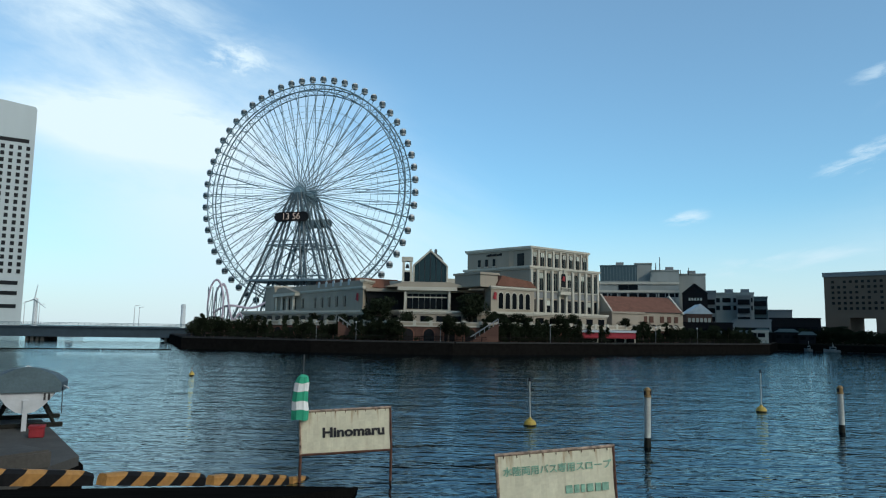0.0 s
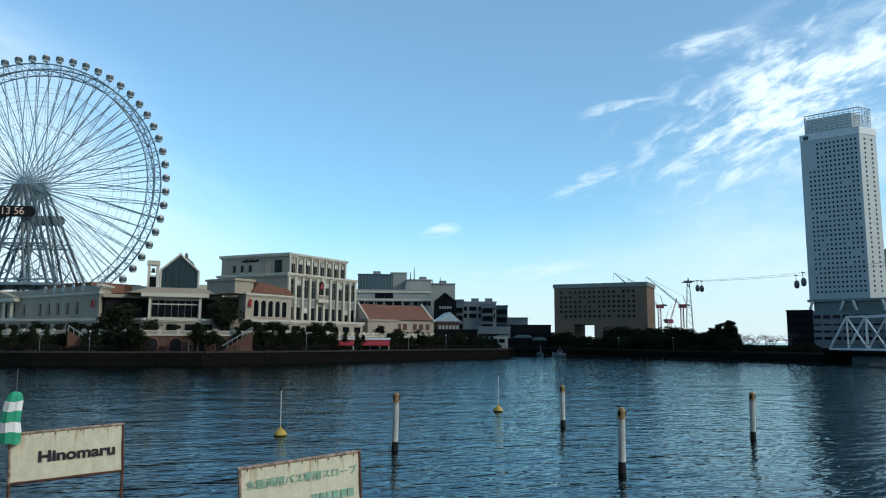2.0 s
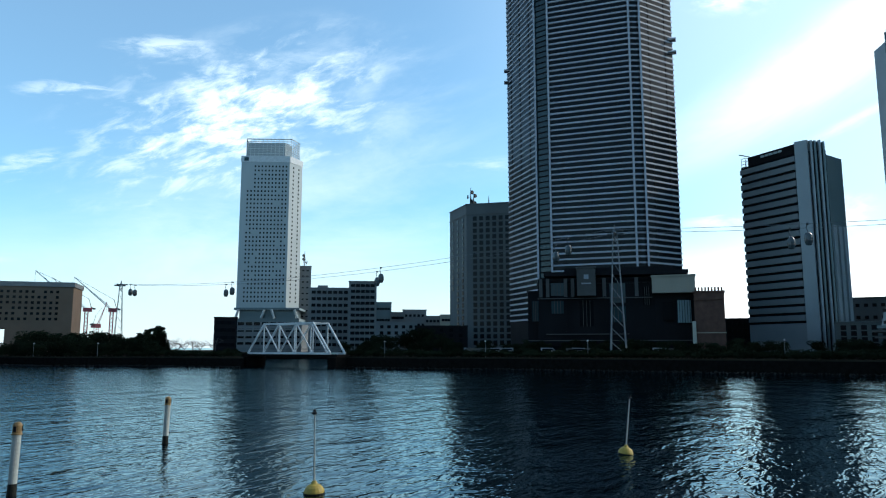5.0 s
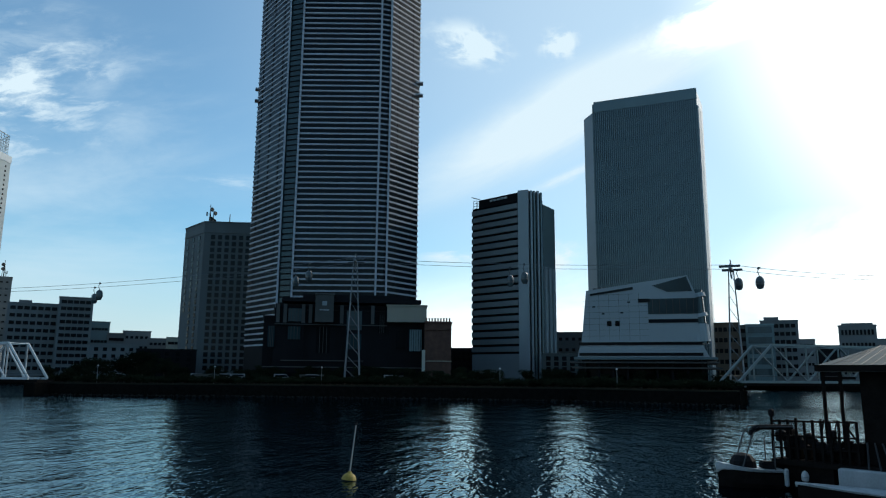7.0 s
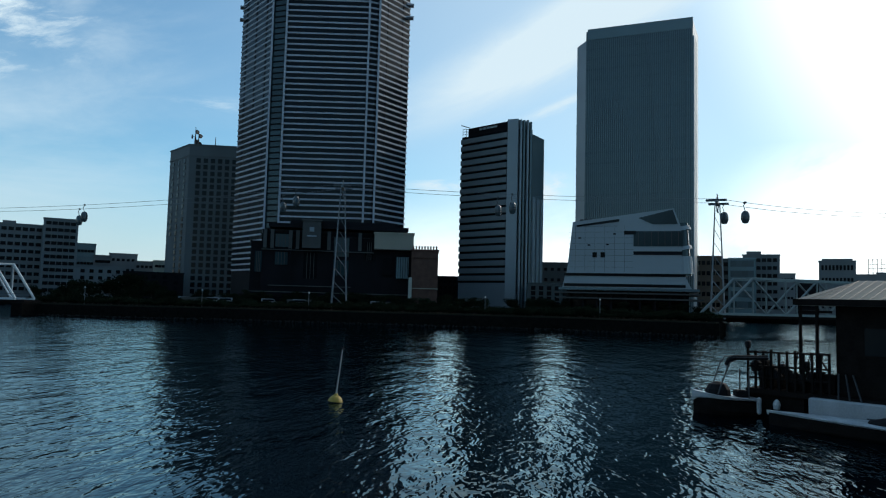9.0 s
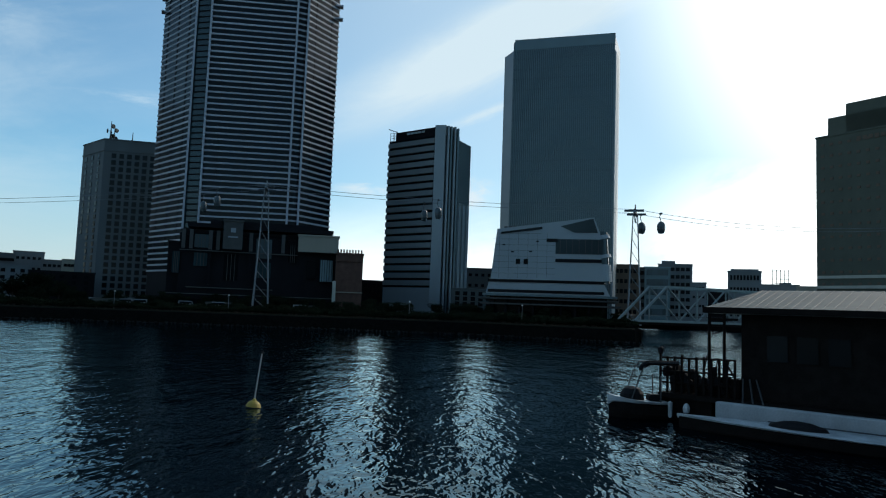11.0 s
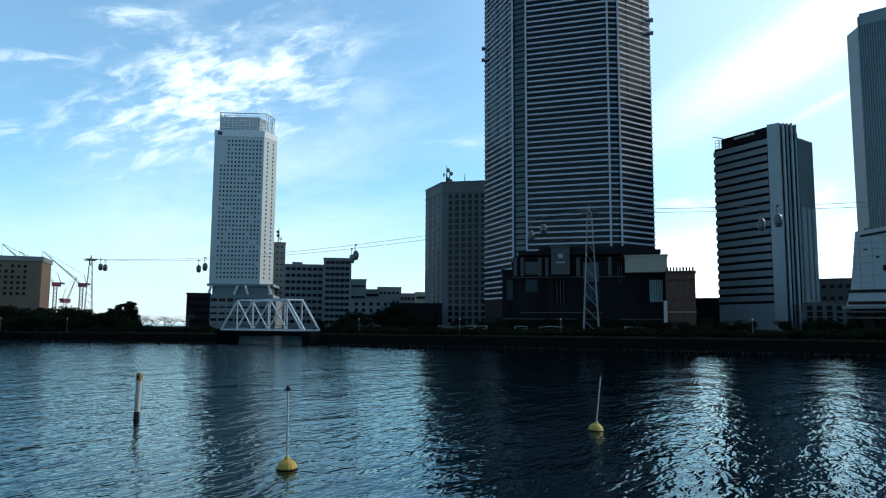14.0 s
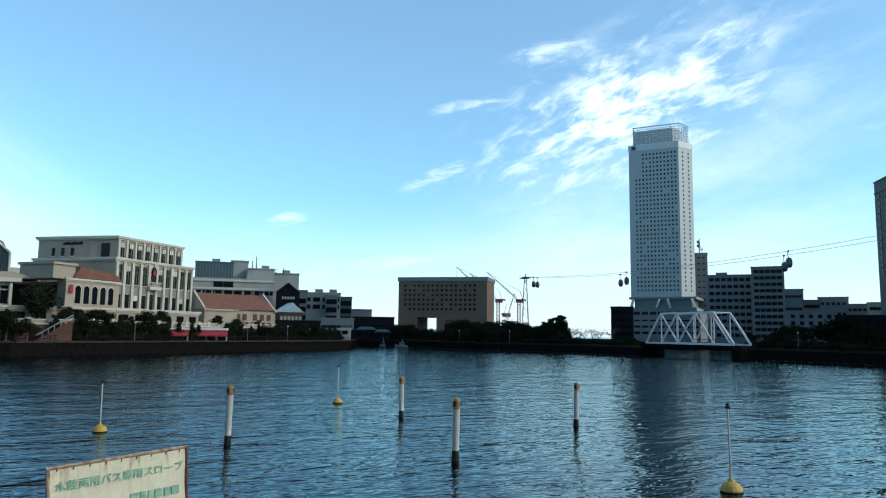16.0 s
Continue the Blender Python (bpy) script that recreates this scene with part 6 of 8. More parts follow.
def sign_material():
    """Faded cream sheet: rust runs from the top, pale damp patches."""
    m = material("faded_cream_sheet", (0.56, 0.54, 0.40), 0.75, vary=0.14, scale=1.6, bump=0.15)
    N, L = m.node_tree.nodes, m.node_tree.links
    b = N["Principled BSDF"]
    old = b.inputs["Base Color"].links[0].from_socket
    tc = N.new("ShaderNodeTexCoord")
    mp = N.new("ShaderNodeMapping")
    mp.inputs["Scale"].default_value = (5.0, 1, 0.45)
    L.new(tc.outputs["Object"], mp.inputs["Vector"])
    n = N.new("ShaderNodeTexNoise")
    n.inputs["Scale"].default_value, n.inputs["Detail"].default_value = 1.6, 7
    L.new(mp.outputs[0], n.inputs["Vector"])
    r = N.new("ShaderNodeMapRange")
    r.inputs[1].default_value, r.inputs[2].default_value = 0.54, 0.72
    L.new(n.outputs["Fac"], r.inputs[0])
    k = N.new("ShaderNodeMath")
    k.operation = "MULTIPLY"
    k.inputs[1].default_value = 0.8
    sep = N.new("ShaderNodeSeparateXYZ")
    L.new(tc.outputs["Object"], sep.inputs[0])
    top = N.new("ShaderNodeMapRange")
    top.interpolation_type = "SMOOTHSTEP"
    for n_, v in enumerate((0.10, 0.68, 0.16, 1.0)):
        top.inputs[n_ + 1].default_value = v
    L.new(sep.outputs[2], top.inputs[0])
    both = N.new("ShaderNodeMath")
    both.operation = "MULTIPLY"
    L.new(r.outputs[0], both.inputs[0])
    L.new(top.outputs[0], both.inputs[1])
    L.new(both.outputs[0], k.inputs[0])
    mix = N.new("ShaderNodeMix")
    mix.data_type = "RGBA"
    L.new(k.outputs[0], mix.inputs["Factor"])
    L.new(old, mix.inputs["A"])
    mix.inputs["B"].default_value = (0.25, 0.135, 0.045, 1)
    L.new(mix.outputs["Result"], b.inputs["Base Color"])
    return m


M["panel"] = sign_material()
M["frame"] = material("flaking_white_frame_paint", (0.26, 0.19, 0.14), 0.85, vary=0.95, scale=7, bump=0.5)
M["signblack"] = material("black_sign_paint", (0.012, 0.012, 0.015), 0.6, vary=0.3, scale=6, bump=0)
M["signgreen"] = material("faded_green_sign_paint", (0.20, 0.38, 0.28), 0.7, vary=0.35, scale=6, bump=0)


def slip_sign(a, b, tilt, label, z, h, legs):
    """A framed sheet between two posts; a and b are the feet."""
    m, w = facing(a, b)
    t = thing("slipway_sign", label, "sign", m)
    c = pose(w / 2, 0, z, 0, -tilt, 0)
    bm = bmesh.new()
    nx, nz = 14, 7
    vs = [[bm.verts.new((-w / 2 + w * i / nx, -0.02 + 0.012 * math.sin(i * 1.7) * math.sin(j * 1.1 + i), -h / 2 + h * j / nz)) for i in range(nx + 1)] for j in range(nz + 1)]
    ws = [[bm.verts.new((v.co.x, 0.02, v.co.z)) for v in row] for row in vs]
    for j in range(nz):
        for i in range(nx):
            bm.faces.new((vs[j][i], vs[j][i + 1], vs[j + 1][i + 1], vs[j + 1][i]))
            bm.faces.new((ws[j][i], ws[j + 1][i], ws[j + 1][i + 1], ws[j][i + 1]))
    sheet = part("sheet", bm, "panel", t, "faded cream sheet with rust runs", m=c)
    for z0, mat in ((h / 2, "frame"), (-h / 2, "rust")):
        bm = bmesh.new()
        bar(bm, (-w / 2 - 0.04, 0, z0), (w / 2 + 0.04, 0, z0), 0.045, 8)
        part("rail", bm, mat, t, m=c)
    for x, mat in ((-w / 2, "frame"), (w / 2, "rust")):
        bm = bmesh.new()
        bar(bm, (x, 0, -h / 2), (x, 0, h / 2), 0.045, 8)
        part("stile", bm, mat, t, m=c)
        p = c @ Vector((x, 0, -h / 2))
        bm = bmesh.new()
        bar(bm, (p.x, 0, p.z + 0.02), (p.x - tilt * 0.002, 0, legs), 0.045, 8)
        part("post", bm, "rust", t)
    bm = bmesh.new()
    for i in range(9):
        x = -w / 2 + w * (i + 0.5) / 9
        bar(bm, (x, -0.05, h / 2 - 0.09), (x + 0.01, 0.0, h / 2 + 0.05), 0.012, 5)
    part("lashing", bm, "rust", t, m=c)
    return t, sheet, w


OFF = Vector((0, 0.5, 0))
s1, sheet1, w1 = slip_sign(P(10.98, 24.2) + OFF, P(4.0, 24.3) + OFF, 2.8, "rust-streaked cream sign on rusty posts at the water's edge", 1.635, 1.38, -1.2)
part("word", text_mesh("Hinomaru", 0.43, "signblack", 0.004, 0.017), None, sheet1, "bold black lettering", m=pose(w1 * 0.085, -0.045, -0.03, 0, 0, 0) @ Matrix.Diagonal((1.17, 1, 1, 1)))
s2, sheet2, w2 = slip_sign(P(-4.45, 18.0) + OFF, P(-13.36, 19.0) + OFF, 3.6, "rust-streaked cream sign with faded green Japanese lettering", 1.36, 1.38, -1.0)
part("word", text_mesh("水陸両用バス専用スロープ", 0.235, "signgreen", 0.004, 0.004), None, sheet2, "faded green lettering", m=at(0.02, -0.045, 0.26))
for i, (x, ww) in enumerate(((0.20, 0.17), (0.42, 0.13), (0.60, 0.10), (0.76, 0.16), (0.98, 0.14), (1.16, 0.17))):
    bm = bmesh.new()
    box(bm, x, -0.05, -0.36, x + ww, -0.03, -0.17)
    part("lettering_bar", bm, "signgreen", sheet2, "faded green bar")

# windsock beside the first sign
M["sockgreen"] = material("green_windsock_cloth", (0.02, 0.30, 0.17), 0.8, vary=0.12, scale=4)
M["sockwhite"] = material("white_windsock_cloth", (0.66, 0.68, 0.66), 0.8, vary=0.1, scale=4)
q = P(10.9, 24.35) + OFF
t = thing("windsock", "limp green and white striped windsock hanging from its pole", "windsock", Matrix.Translation((q.x, q.y, 0)))
bm = bmesh.new()
bar(bm, (-0.04, 0, -1.2), (0.0, 0, 4.1), 0.028, 8, 0.018)
part("pole", bm, "darksteel", t)
bm = bmesh.new()
bar(bm, (0, 0, 3.5), (0.06, -0.12, 3.42), 0.012, 6)
part("swivel", bm, "darksteel", t)
rs = [0.07, 0.17, 0.23, 0.245, 0.26, 0.27, 0.265]
ofs = [0.02, 0.02, 0.0, -0.03, -0.05, -0.03, -0.03]
bands = [(0, 2, "sockgreen"), (2, 3, "sockwhite"), (3, 4, "sockgreen"), (4, 5, "sockwhite"), (5, 6, "sockgreen")]
zz = [3.46, 3.40, 3.20, 2.93, 2.62, 2.34, 2.02]
for i0, i1, mat in bands:
    bm = bmesh.new()
    rows = []
    for i in range(i0, i1 + 1):
        rows.append([bm.verts.new((0.02 + ofs[i] + math.cos(2 * math.pi * k / 20) * rs[i] * (1 + 0.07 * math.sin(k * 2.5 + i)), -0.3 + math.sin(2 * math.pi * k / 20) * rs[i] * 0.6 * (1 + 0.1 * math.sin(k * 1.9)), zz[i] + 0.02 * math.sin(k + i))) for k in range(20)])
    for ra, rb in zip(rows, rows[1:]):
        for k in range(20):
            bm.faces.new((ra[k], ra[(k + 1) % 20], rb[(k + 1) % 20], rb[k]))
    if i0 == 0:
        bm.faces.new(rows[0])
    part("cloth_band", bm, mat, t)

# ramp down into the water
bm = bmesh.new()
vs = [bm.verts.new(p) for p in ((-9.4, 7.25, 3.3), (-2.6, 7.25, 3.3), (-2.6, 27, -0.65), (-3.9, 27, -0.65), (-9.4, 10.0, 2.75), (-9.4, 7.25, -4), (-2.6, 7.25, -4), (-2.6, 27, -4), (-3.9, 27, -4), (-9.4, 10.0, -4))]
bm.faces.new(vs[:5])
bm.faces.new(vs[5:][::-1])
for i in range(5):
    bm.faces.new((vs[i], vs[(i + 1) % 5], vs[5 + (i + 1) % 5], vs[5 + i]))
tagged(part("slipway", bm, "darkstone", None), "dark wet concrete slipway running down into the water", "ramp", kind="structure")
bm = bmesh.new()
prism(bm, [(-14, -30), (0, -30), (3.5, -5), (4.8, -1.5), (4.8, 1.5), (3.8, 4), (-1, 6.6), (-9.4, 7.2), (-14, 7.2)], -4, 3.35)
tagged(part("ground_bank", bm, "concrete", None), "concrete bank above the slipway", "ground", kind="structure")
land("quay", [P(25.5, 22.2), P(28.3, 31.0), P(46, 36), P(75, 26), P(75, 14.2), P(36, 17.0), P(30, 19.0)], 1.5, "rough concrete quay with a weathered broken edge", "darkstone", "concrete", 0.12)


def kerb(f0, f1):
    """A rounded kerb beam in black and yellow oblique stripes, lying along the slipway's edge."""
    a, b = Vector((-8.1, 14.0, 2.02)), Vector((-4.9, 24.0, -0.02))
    p, q = a.lerp(b, f0), a.lerp(b, f1)
    x = (q - p).normalized()
    y = Vector((0, 0, 1)).cross(x).normalized()
    z = x.cross(y)
    m = Matrix(((x.x, y.x, z.x, p.x), (x.y, y.y, z.y, p.y), (x.z, y.z, z.z, p.z), (0, 0, 0, 1)))
    L = (q - p).length
    t = thing("striped_kerb", "black and yellow striped kerb beam at the slipway edge", "kerb", m, "kerb beams of the slipway")
    n = max(2, 2 * round(L / 0.86))
    sec = [(-0.17, 0.0), (-0.17, 0.22), (-0.11, 0.30), (0.11, 0.30), (0.17, 0.22), (0.17, 0.0)]
    slant = 0.30
    for k in range(n):
        bm = bmesh.new()
        rows = []
        for e in (k / n, (k + 1) / n):
            end = e in (0.0, 1.0)
            rows.append([bm.verts.new((max(0, min(L, e * L + (0 if end else (zc - 0.12) * slant / 0.24 + yc * 0.2))), yc * (0.75 if end else 1), zc * (0.82 if end else 1))) for yc, zc in sec])
        for i in range(6):
            bm.faces.new((rows[0][i], rows[0][(i + 1) % 6], rows[1][(i + 1) % 6], rows[1][i]))
        bm.faces.new(rows[0][::-1])
        bm.faces.new(rows[1])
        part("stripe", bm, "kerbyellow" if k % 2 == 0 else "kerbblack", t)


M["kerbyellow"] = material("worn_yellow_kerb_paint", (0.36, 0.18, 0.045), 0.7, vary=0.3, scale=5, bump=0.2)
M["kerbblack"] = material("worn_black_kerb_paint", (0.010, 0.0095, 0.0095), 0.7, vary=0.4, scale=5, bump=0.2, spec=0.15)
kerb(-0.16, 0.20)
kerb(0.235, 0.57)
kerb(0.605, 0.985)
kerb(1.01, 1.13)


def covered_boat():
    """Lifeboat under a canvas cover, stern to the viewer, on a low cradle."""
    c = P(29.9, 27.4) + OFF
    m = Matrix.Translation((c.x, c.y, 1.5)) @ pose(0, 0, 0, 0, 0, 30) @ Matrix.Diagonal((1.05, 1, 1.05, 1))
    t = thing("covered_boat", "white rowing boat under a blue-grey canvas cover on a cradle", "boat", m)
    M["canvas"] = material("blue_grey_canvas", (0.07, 0.11, 0.125), 0.85, vary=0.25, scale=1.5, bump=0.4)
    M["hull"] = material("white_hull_paint", (0.44, 0.47, 0.48), 0.4, vary=0.12, scale=2)

    def loft(rows):
        bm = bmesh.new()
        vr = [[bm.verts.new(p) for p in r] for r in rows]
        for a, b in zip(vr, vr[1:]):
            for i in range(len(a) - 1):
                bm.faces.new((a[i], a[i + 1], b[i + 1], b[i]))
        bm.faces.new(vr[0])
        bm.faces.new(vr[-1][::-1])
        return bm

    rows, cov = [], []
    for j in range(9):
        f = j / 8
        y = 5.2 * f
        half = 1.12 * (0.78 + 0.22 * math.sin(min(1, f * 2.2) * math.pi / 2)) * (1 - max(0, f - 0.55) ** 2 * 3.2)
        half = max(half, 0.12)
        rows.append([(half * x, y, 1.33 - 0.82 * (1 - abs(x) ** 2.2) * (1 - 0.35 * f)) for x in (-1, -0.85, -0.6, -0.3, 0, 0.3, 0.6, 0.85, 1)])
        top = 1.98 - 0.25 * f
        cov.append([(half * 1.09 * x, y - 0.1, 1.30 + (top - 1.30) * zf) for x, zf in ((-1, -0.18), (-1.0, 0.25), (-0.75, 0.62), (-0.35, 0.9), (0, 1.0), (0.35, 0.9), (0.75, 0.62), (1.0, 0.25), (1, -0.18))])
    part("hull", loft(rows), "hull", t)
    part("cover", loft(cov), "canvas", t, "blue-grey canvas cover")
    bm = bmesh.new()
    box(bm, -0.07, -0.12, -0.05, 0.07, 0.0, 0.95)
    part("rudder", bm, "hull", t)
    bm = bmesh.new()
    for x in (0.48, 0.60):
        box(bm, x, -0.03, 0.92, x + 0.06, 0.02, 1.14)
    part("number_bars", bm, "signblack", t, "two short dark bars")
    bm = bmesh.new()
    for y in (0.8, 3.4):
        for s in (-1, 1):
            bar(bm, (s * 0.9, y, 0), (s * 0.5, y, 0.75), 0.06, 6)
        box(bm, -1.1, y - 0.1, 0, 1.1, y + 0.1, 0.14)
    part("cradle", bm, "weed", t)
    for s in (-1, 1):
        bm = bmesh.new()
        bar(bm, (s * 1.0, 0.1, 1.3), (s * 1.02, 0.05, 0.5), 0.015, 5)
        part("rope", bm, "black", t)
    for k in range(3):
        bm = bmesh.new()
        bar(bm, (-1.2, 0.4 + 1.4 * k, 1.25), (0, 0.35 + 1.4 * k, 1.97 - 0.06 * k), 0.015, 4)
        bar(bm, (0, 0.35 + 1.4 * k, 1.97 - 0.06 * k), (1.2, 0.4 + 1.4 * k, 1.25), 0.015, 4)
        part("lashing", bm, "hull", t)


covered_boat()
for a, d, w, h in ((28.55, 26.2, 0.42, 0.36), (31.6, 26.0, 0.4, 0.34)):
    q = P(a, d)
    t = thing("red_crate", "faded red plastic crate on the quay", "crate", Matrix.Translation((q.x, q.y, 1.5)) @ pose(0, 0, 0, 0, 0, 25))
    bm = bmesh.new()
    box(bm, -w / 2, -0.2, 0, w / 2, 0.2, h * 0.8)
    bmesh.ops.bevel(bm, geom=bm.edges[:], offset=0.03, segments=1, affect="EDGES")
    part("body", bm, "red", t)
    bm = bmesh.new()
    box(bm, -w / 2 - 0.02, -0.22, h * 0.8, w / 2 + 0.02, 0.22, h)
    part("rim", bm, "red", t)
m, w = facing(P(40, 18.6), P(27.4, 20.6))
t = thing("concrete_block", "low weathered concrete block on the quay", "block", m)
bm = bmesh.new()
box(bm, 0, 0, 1.5, w, 1.5, 1.95)
bmesh.ops.bevel(bm, geom=bm.edges[:], offset=0.05, segments=2, affect="EDGES")
part("body", bm, "concrete", t)


# ---- the floating boathouse and its boats ----
M["roofmetal"] = material("ribbed_grey_green_roof_metal", (0.066, 0.078, 0.068), 0.6, 0.1, vary=0.2, scale=1.2, streaks=1)
M["bargegrey"] = material("pale_grey_barge_paint", (0.38, 0.40, 0.41), 0.7, vary=0.25, scale=0.8, streaks=1, spec=0.2)
# timber is near black: the boathouse's backlit shade is put into its base colour
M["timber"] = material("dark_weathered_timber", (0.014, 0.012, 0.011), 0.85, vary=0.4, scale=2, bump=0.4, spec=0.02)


def boathouse():
    m, w = facing(P(-110.8, 38.0), P(-126, 35.5))
    t = thing("boathouse", "floating boathouse with backlit shade in its dark colour and a pale ribbed metal roof", "boathouse", m)
    zf, ze, zr = 1.25, 5.55, 6.55
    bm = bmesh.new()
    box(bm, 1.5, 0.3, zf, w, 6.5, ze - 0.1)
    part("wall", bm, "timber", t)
    bm = bmesh.new()
    profile_y = [(-0.5, ze), (-0.5, ze - 0.28), (7, ze - 0.28), (7, ze), (3.4, zr)]
    a = [bm.verts.new((0.0 if z < zr else 1.5, y, z)) for y, z in profile_y]
    b = [bm.verts.new((w + 1, y, z)) for y, z in profile_y]
    for i in range(5):
        bm.faces.new((a[i], a[(i + 1) % 5], b[(i + 1) % 5], b[i]))
    bm.faces.new(a[::-1])
    bm.faces.new(b)
    part("roof", bm, "roofmetal", t)
    for k in range(22):
        bm = bmesh.new()
        x = 0.6 + k * 0.42
        bar(bm, (x, -0.5, ze + 0.004), (max(x, 1.5), 3.4, zr + 0.004), 0.022, 4)
        part("roof_rib", bm, "roofmetal", t)
    bm = bmesh.new()
    box(bm, -0.06, -0.56, ze - 0.26, w + 1, -0.5, ze + 0.02)
    part("fascia", bm, "timber", t)
    for x in (0.12, 0.85):
        bm = bmesh.new()
        box(bm, x - 0.06, -0.2, zf, x + 0.06, -0.08, ze - 0.28)
        part("post", bm, "timber", t)
    bm = bmesh.new()
    box(bm, 0.1, -0.18, ze - 0.62, 1.5, -0.1, ze - 0.5)
    bar(bm, (0.85, -0.14, 3.0), (1.5, -0.14, 2.0), 0.04, 5)
    part("rail", bm, "timber", t)
    for k, x in enumerate((2.7, 4.0, 5.3)):
        bm = bmesh.new()
        box(bm, x, 0.22, 3.1, x + 0.9, 0.3, 4.3)
        part("window", bm, "glass", t)
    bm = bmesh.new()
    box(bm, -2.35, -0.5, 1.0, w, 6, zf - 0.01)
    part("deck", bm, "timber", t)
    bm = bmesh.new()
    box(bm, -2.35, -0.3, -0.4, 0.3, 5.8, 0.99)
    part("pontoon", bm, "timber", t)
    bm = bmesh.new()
    box(bm, 0.7, -0.9, -0.3, w, 5, 1.12)
    bmesh.ops.bevel(bm, geom=bm.edges[:], offset=0.06, segments=1, affect="EDGES")
    part("barge_hull", bm, "bargegrey", t, "pale grey painted hull side")
    for k in range(3):
        bm = bmesh.new()
        bar(bm, (1.9 + k * 0.5, -0.7, 0.95), (1.6 + k * 0.3, 0.25, 2.2), 0.04, 5)
        part("brace", bm, "darksteel", t)
    # rail, bits and hung gear along the deck
    random.seed(9)
    for k in range(11):
        bm = bmesh.new()
        x = -2.25 + k * 0.37
        hgt = (2.2, 1.75, 1.8)[min(k, 2)] + 0.12 * random.random()
        box(bm, x - 0.05, -0.45, zf, x + 0.05, -0.36, zf + hgt)
        part("rail_post", bm, "timber", t)
    for z in (0.5, 1.05, 1.72):
        bm = bmesh.new()
        bar(bm, (-2.25, -0.4, zf + z), (1.5, -0.4, zf + z + 0.1), 0.045, 5)
        part("rail_bar", bm, "timber", t)
    for k in range(15):
        bm = bmesh.new()
        x, z = -2.1 + k * 0.2 + 0.1 * random.random(), zf + 0.15 + 0.9 * random.random()
        lathe(bm, [(0.08, 0), (0.15, 0.06), (0.16, 0.42), (0.07, 0.5)], 8)
        bmesh.ops.transform(bm, matrix=Matrix.Translation((x, -0.2, z)), verts=bm.verts[:])
        part("hung_fender", bm, "black", t)
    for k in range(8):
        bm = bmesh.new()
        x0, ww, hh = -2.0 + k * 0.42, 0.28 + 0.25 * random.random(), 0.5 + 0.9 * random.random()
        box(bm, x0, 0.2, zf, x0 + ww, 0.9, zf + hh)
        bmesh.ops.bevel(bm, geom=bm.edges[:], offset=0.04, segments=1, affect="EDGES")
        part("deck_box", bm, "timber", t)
    bm = bmesh.new()
    lathe(bm, [(0.09, zf + 1.9), (0.14, zf + 1.95), (0.14, zf + 2.2), (0.08, zf + 2.26)], 8)
    bmesh.ops.transform(bm, matrix=Matrix.Translation((-2.25, -0.4, 0)), verts=bm.verts[:])
    part("mooring_bitt", bm, "black", t)
    for k in range(3):
        bm = bmesh.new()
        bar(bm, (-0.2 + k * 0.5, -0.38, zf + 0.3), (0.1 + k * 0.55, -0.38, zf + 1.9), 0.03, 5)
        part("boat_hook", bm, "timber", t)
    bm = bmesh.new()
    lathe(bm, [(0.04, -0.26), (0.14, -0.2), (0.17, 0), (0.12, 0.16), (0.03, 0.24)], 12)
    bmesh.ops.transform(bm, matrix=Matrix.Translation((-0.75, -0.75, 0.62)), verts=bm.verts[:])
    part("white_fender", bm, "whitesteel", t, "white round fender")
    return m


BH = boathouse()


def hull_mesh(L, half, z0, z1, sheer, stern=0.85):
    bm = bmesh.new()
    rows = []
    for j in range(11):
        f = j / 10
        h = half * (stern + (1 - stern) * min(1, f * 2)) * (1 - max(0, f - 0.4) ** 2.2 * 3.05)
        h = max(h, 0.03)
        zt = z1 + sheer * f * f
        rows.append([bm.verts.new(p) for p in ((-h, L * f, zt), (-h * 0.92, L * f, z0 + 0.5 * (zt - z0)), (-h * 0.6, L * f, z0 + 0.1), (0, L * f - 0.02, z0), (h * 0.6, L * f, z0 + 0.1), (h * 0.92, L * f, z0 + 0.5 * (zt - z0)), (h, L * f, zt))])
    for a, b in zip(rows, rows[1:]):
        for i in range(6):
            bm.faces.new((a[i], a[i + 1], b[i + 1], b[i]))
        bm.faces.new((a[6], a[0], b[0], b[6]))
    bm.faces.new(rows[0])
    bm.faces.new(rows[-1][::-1])
    return bm


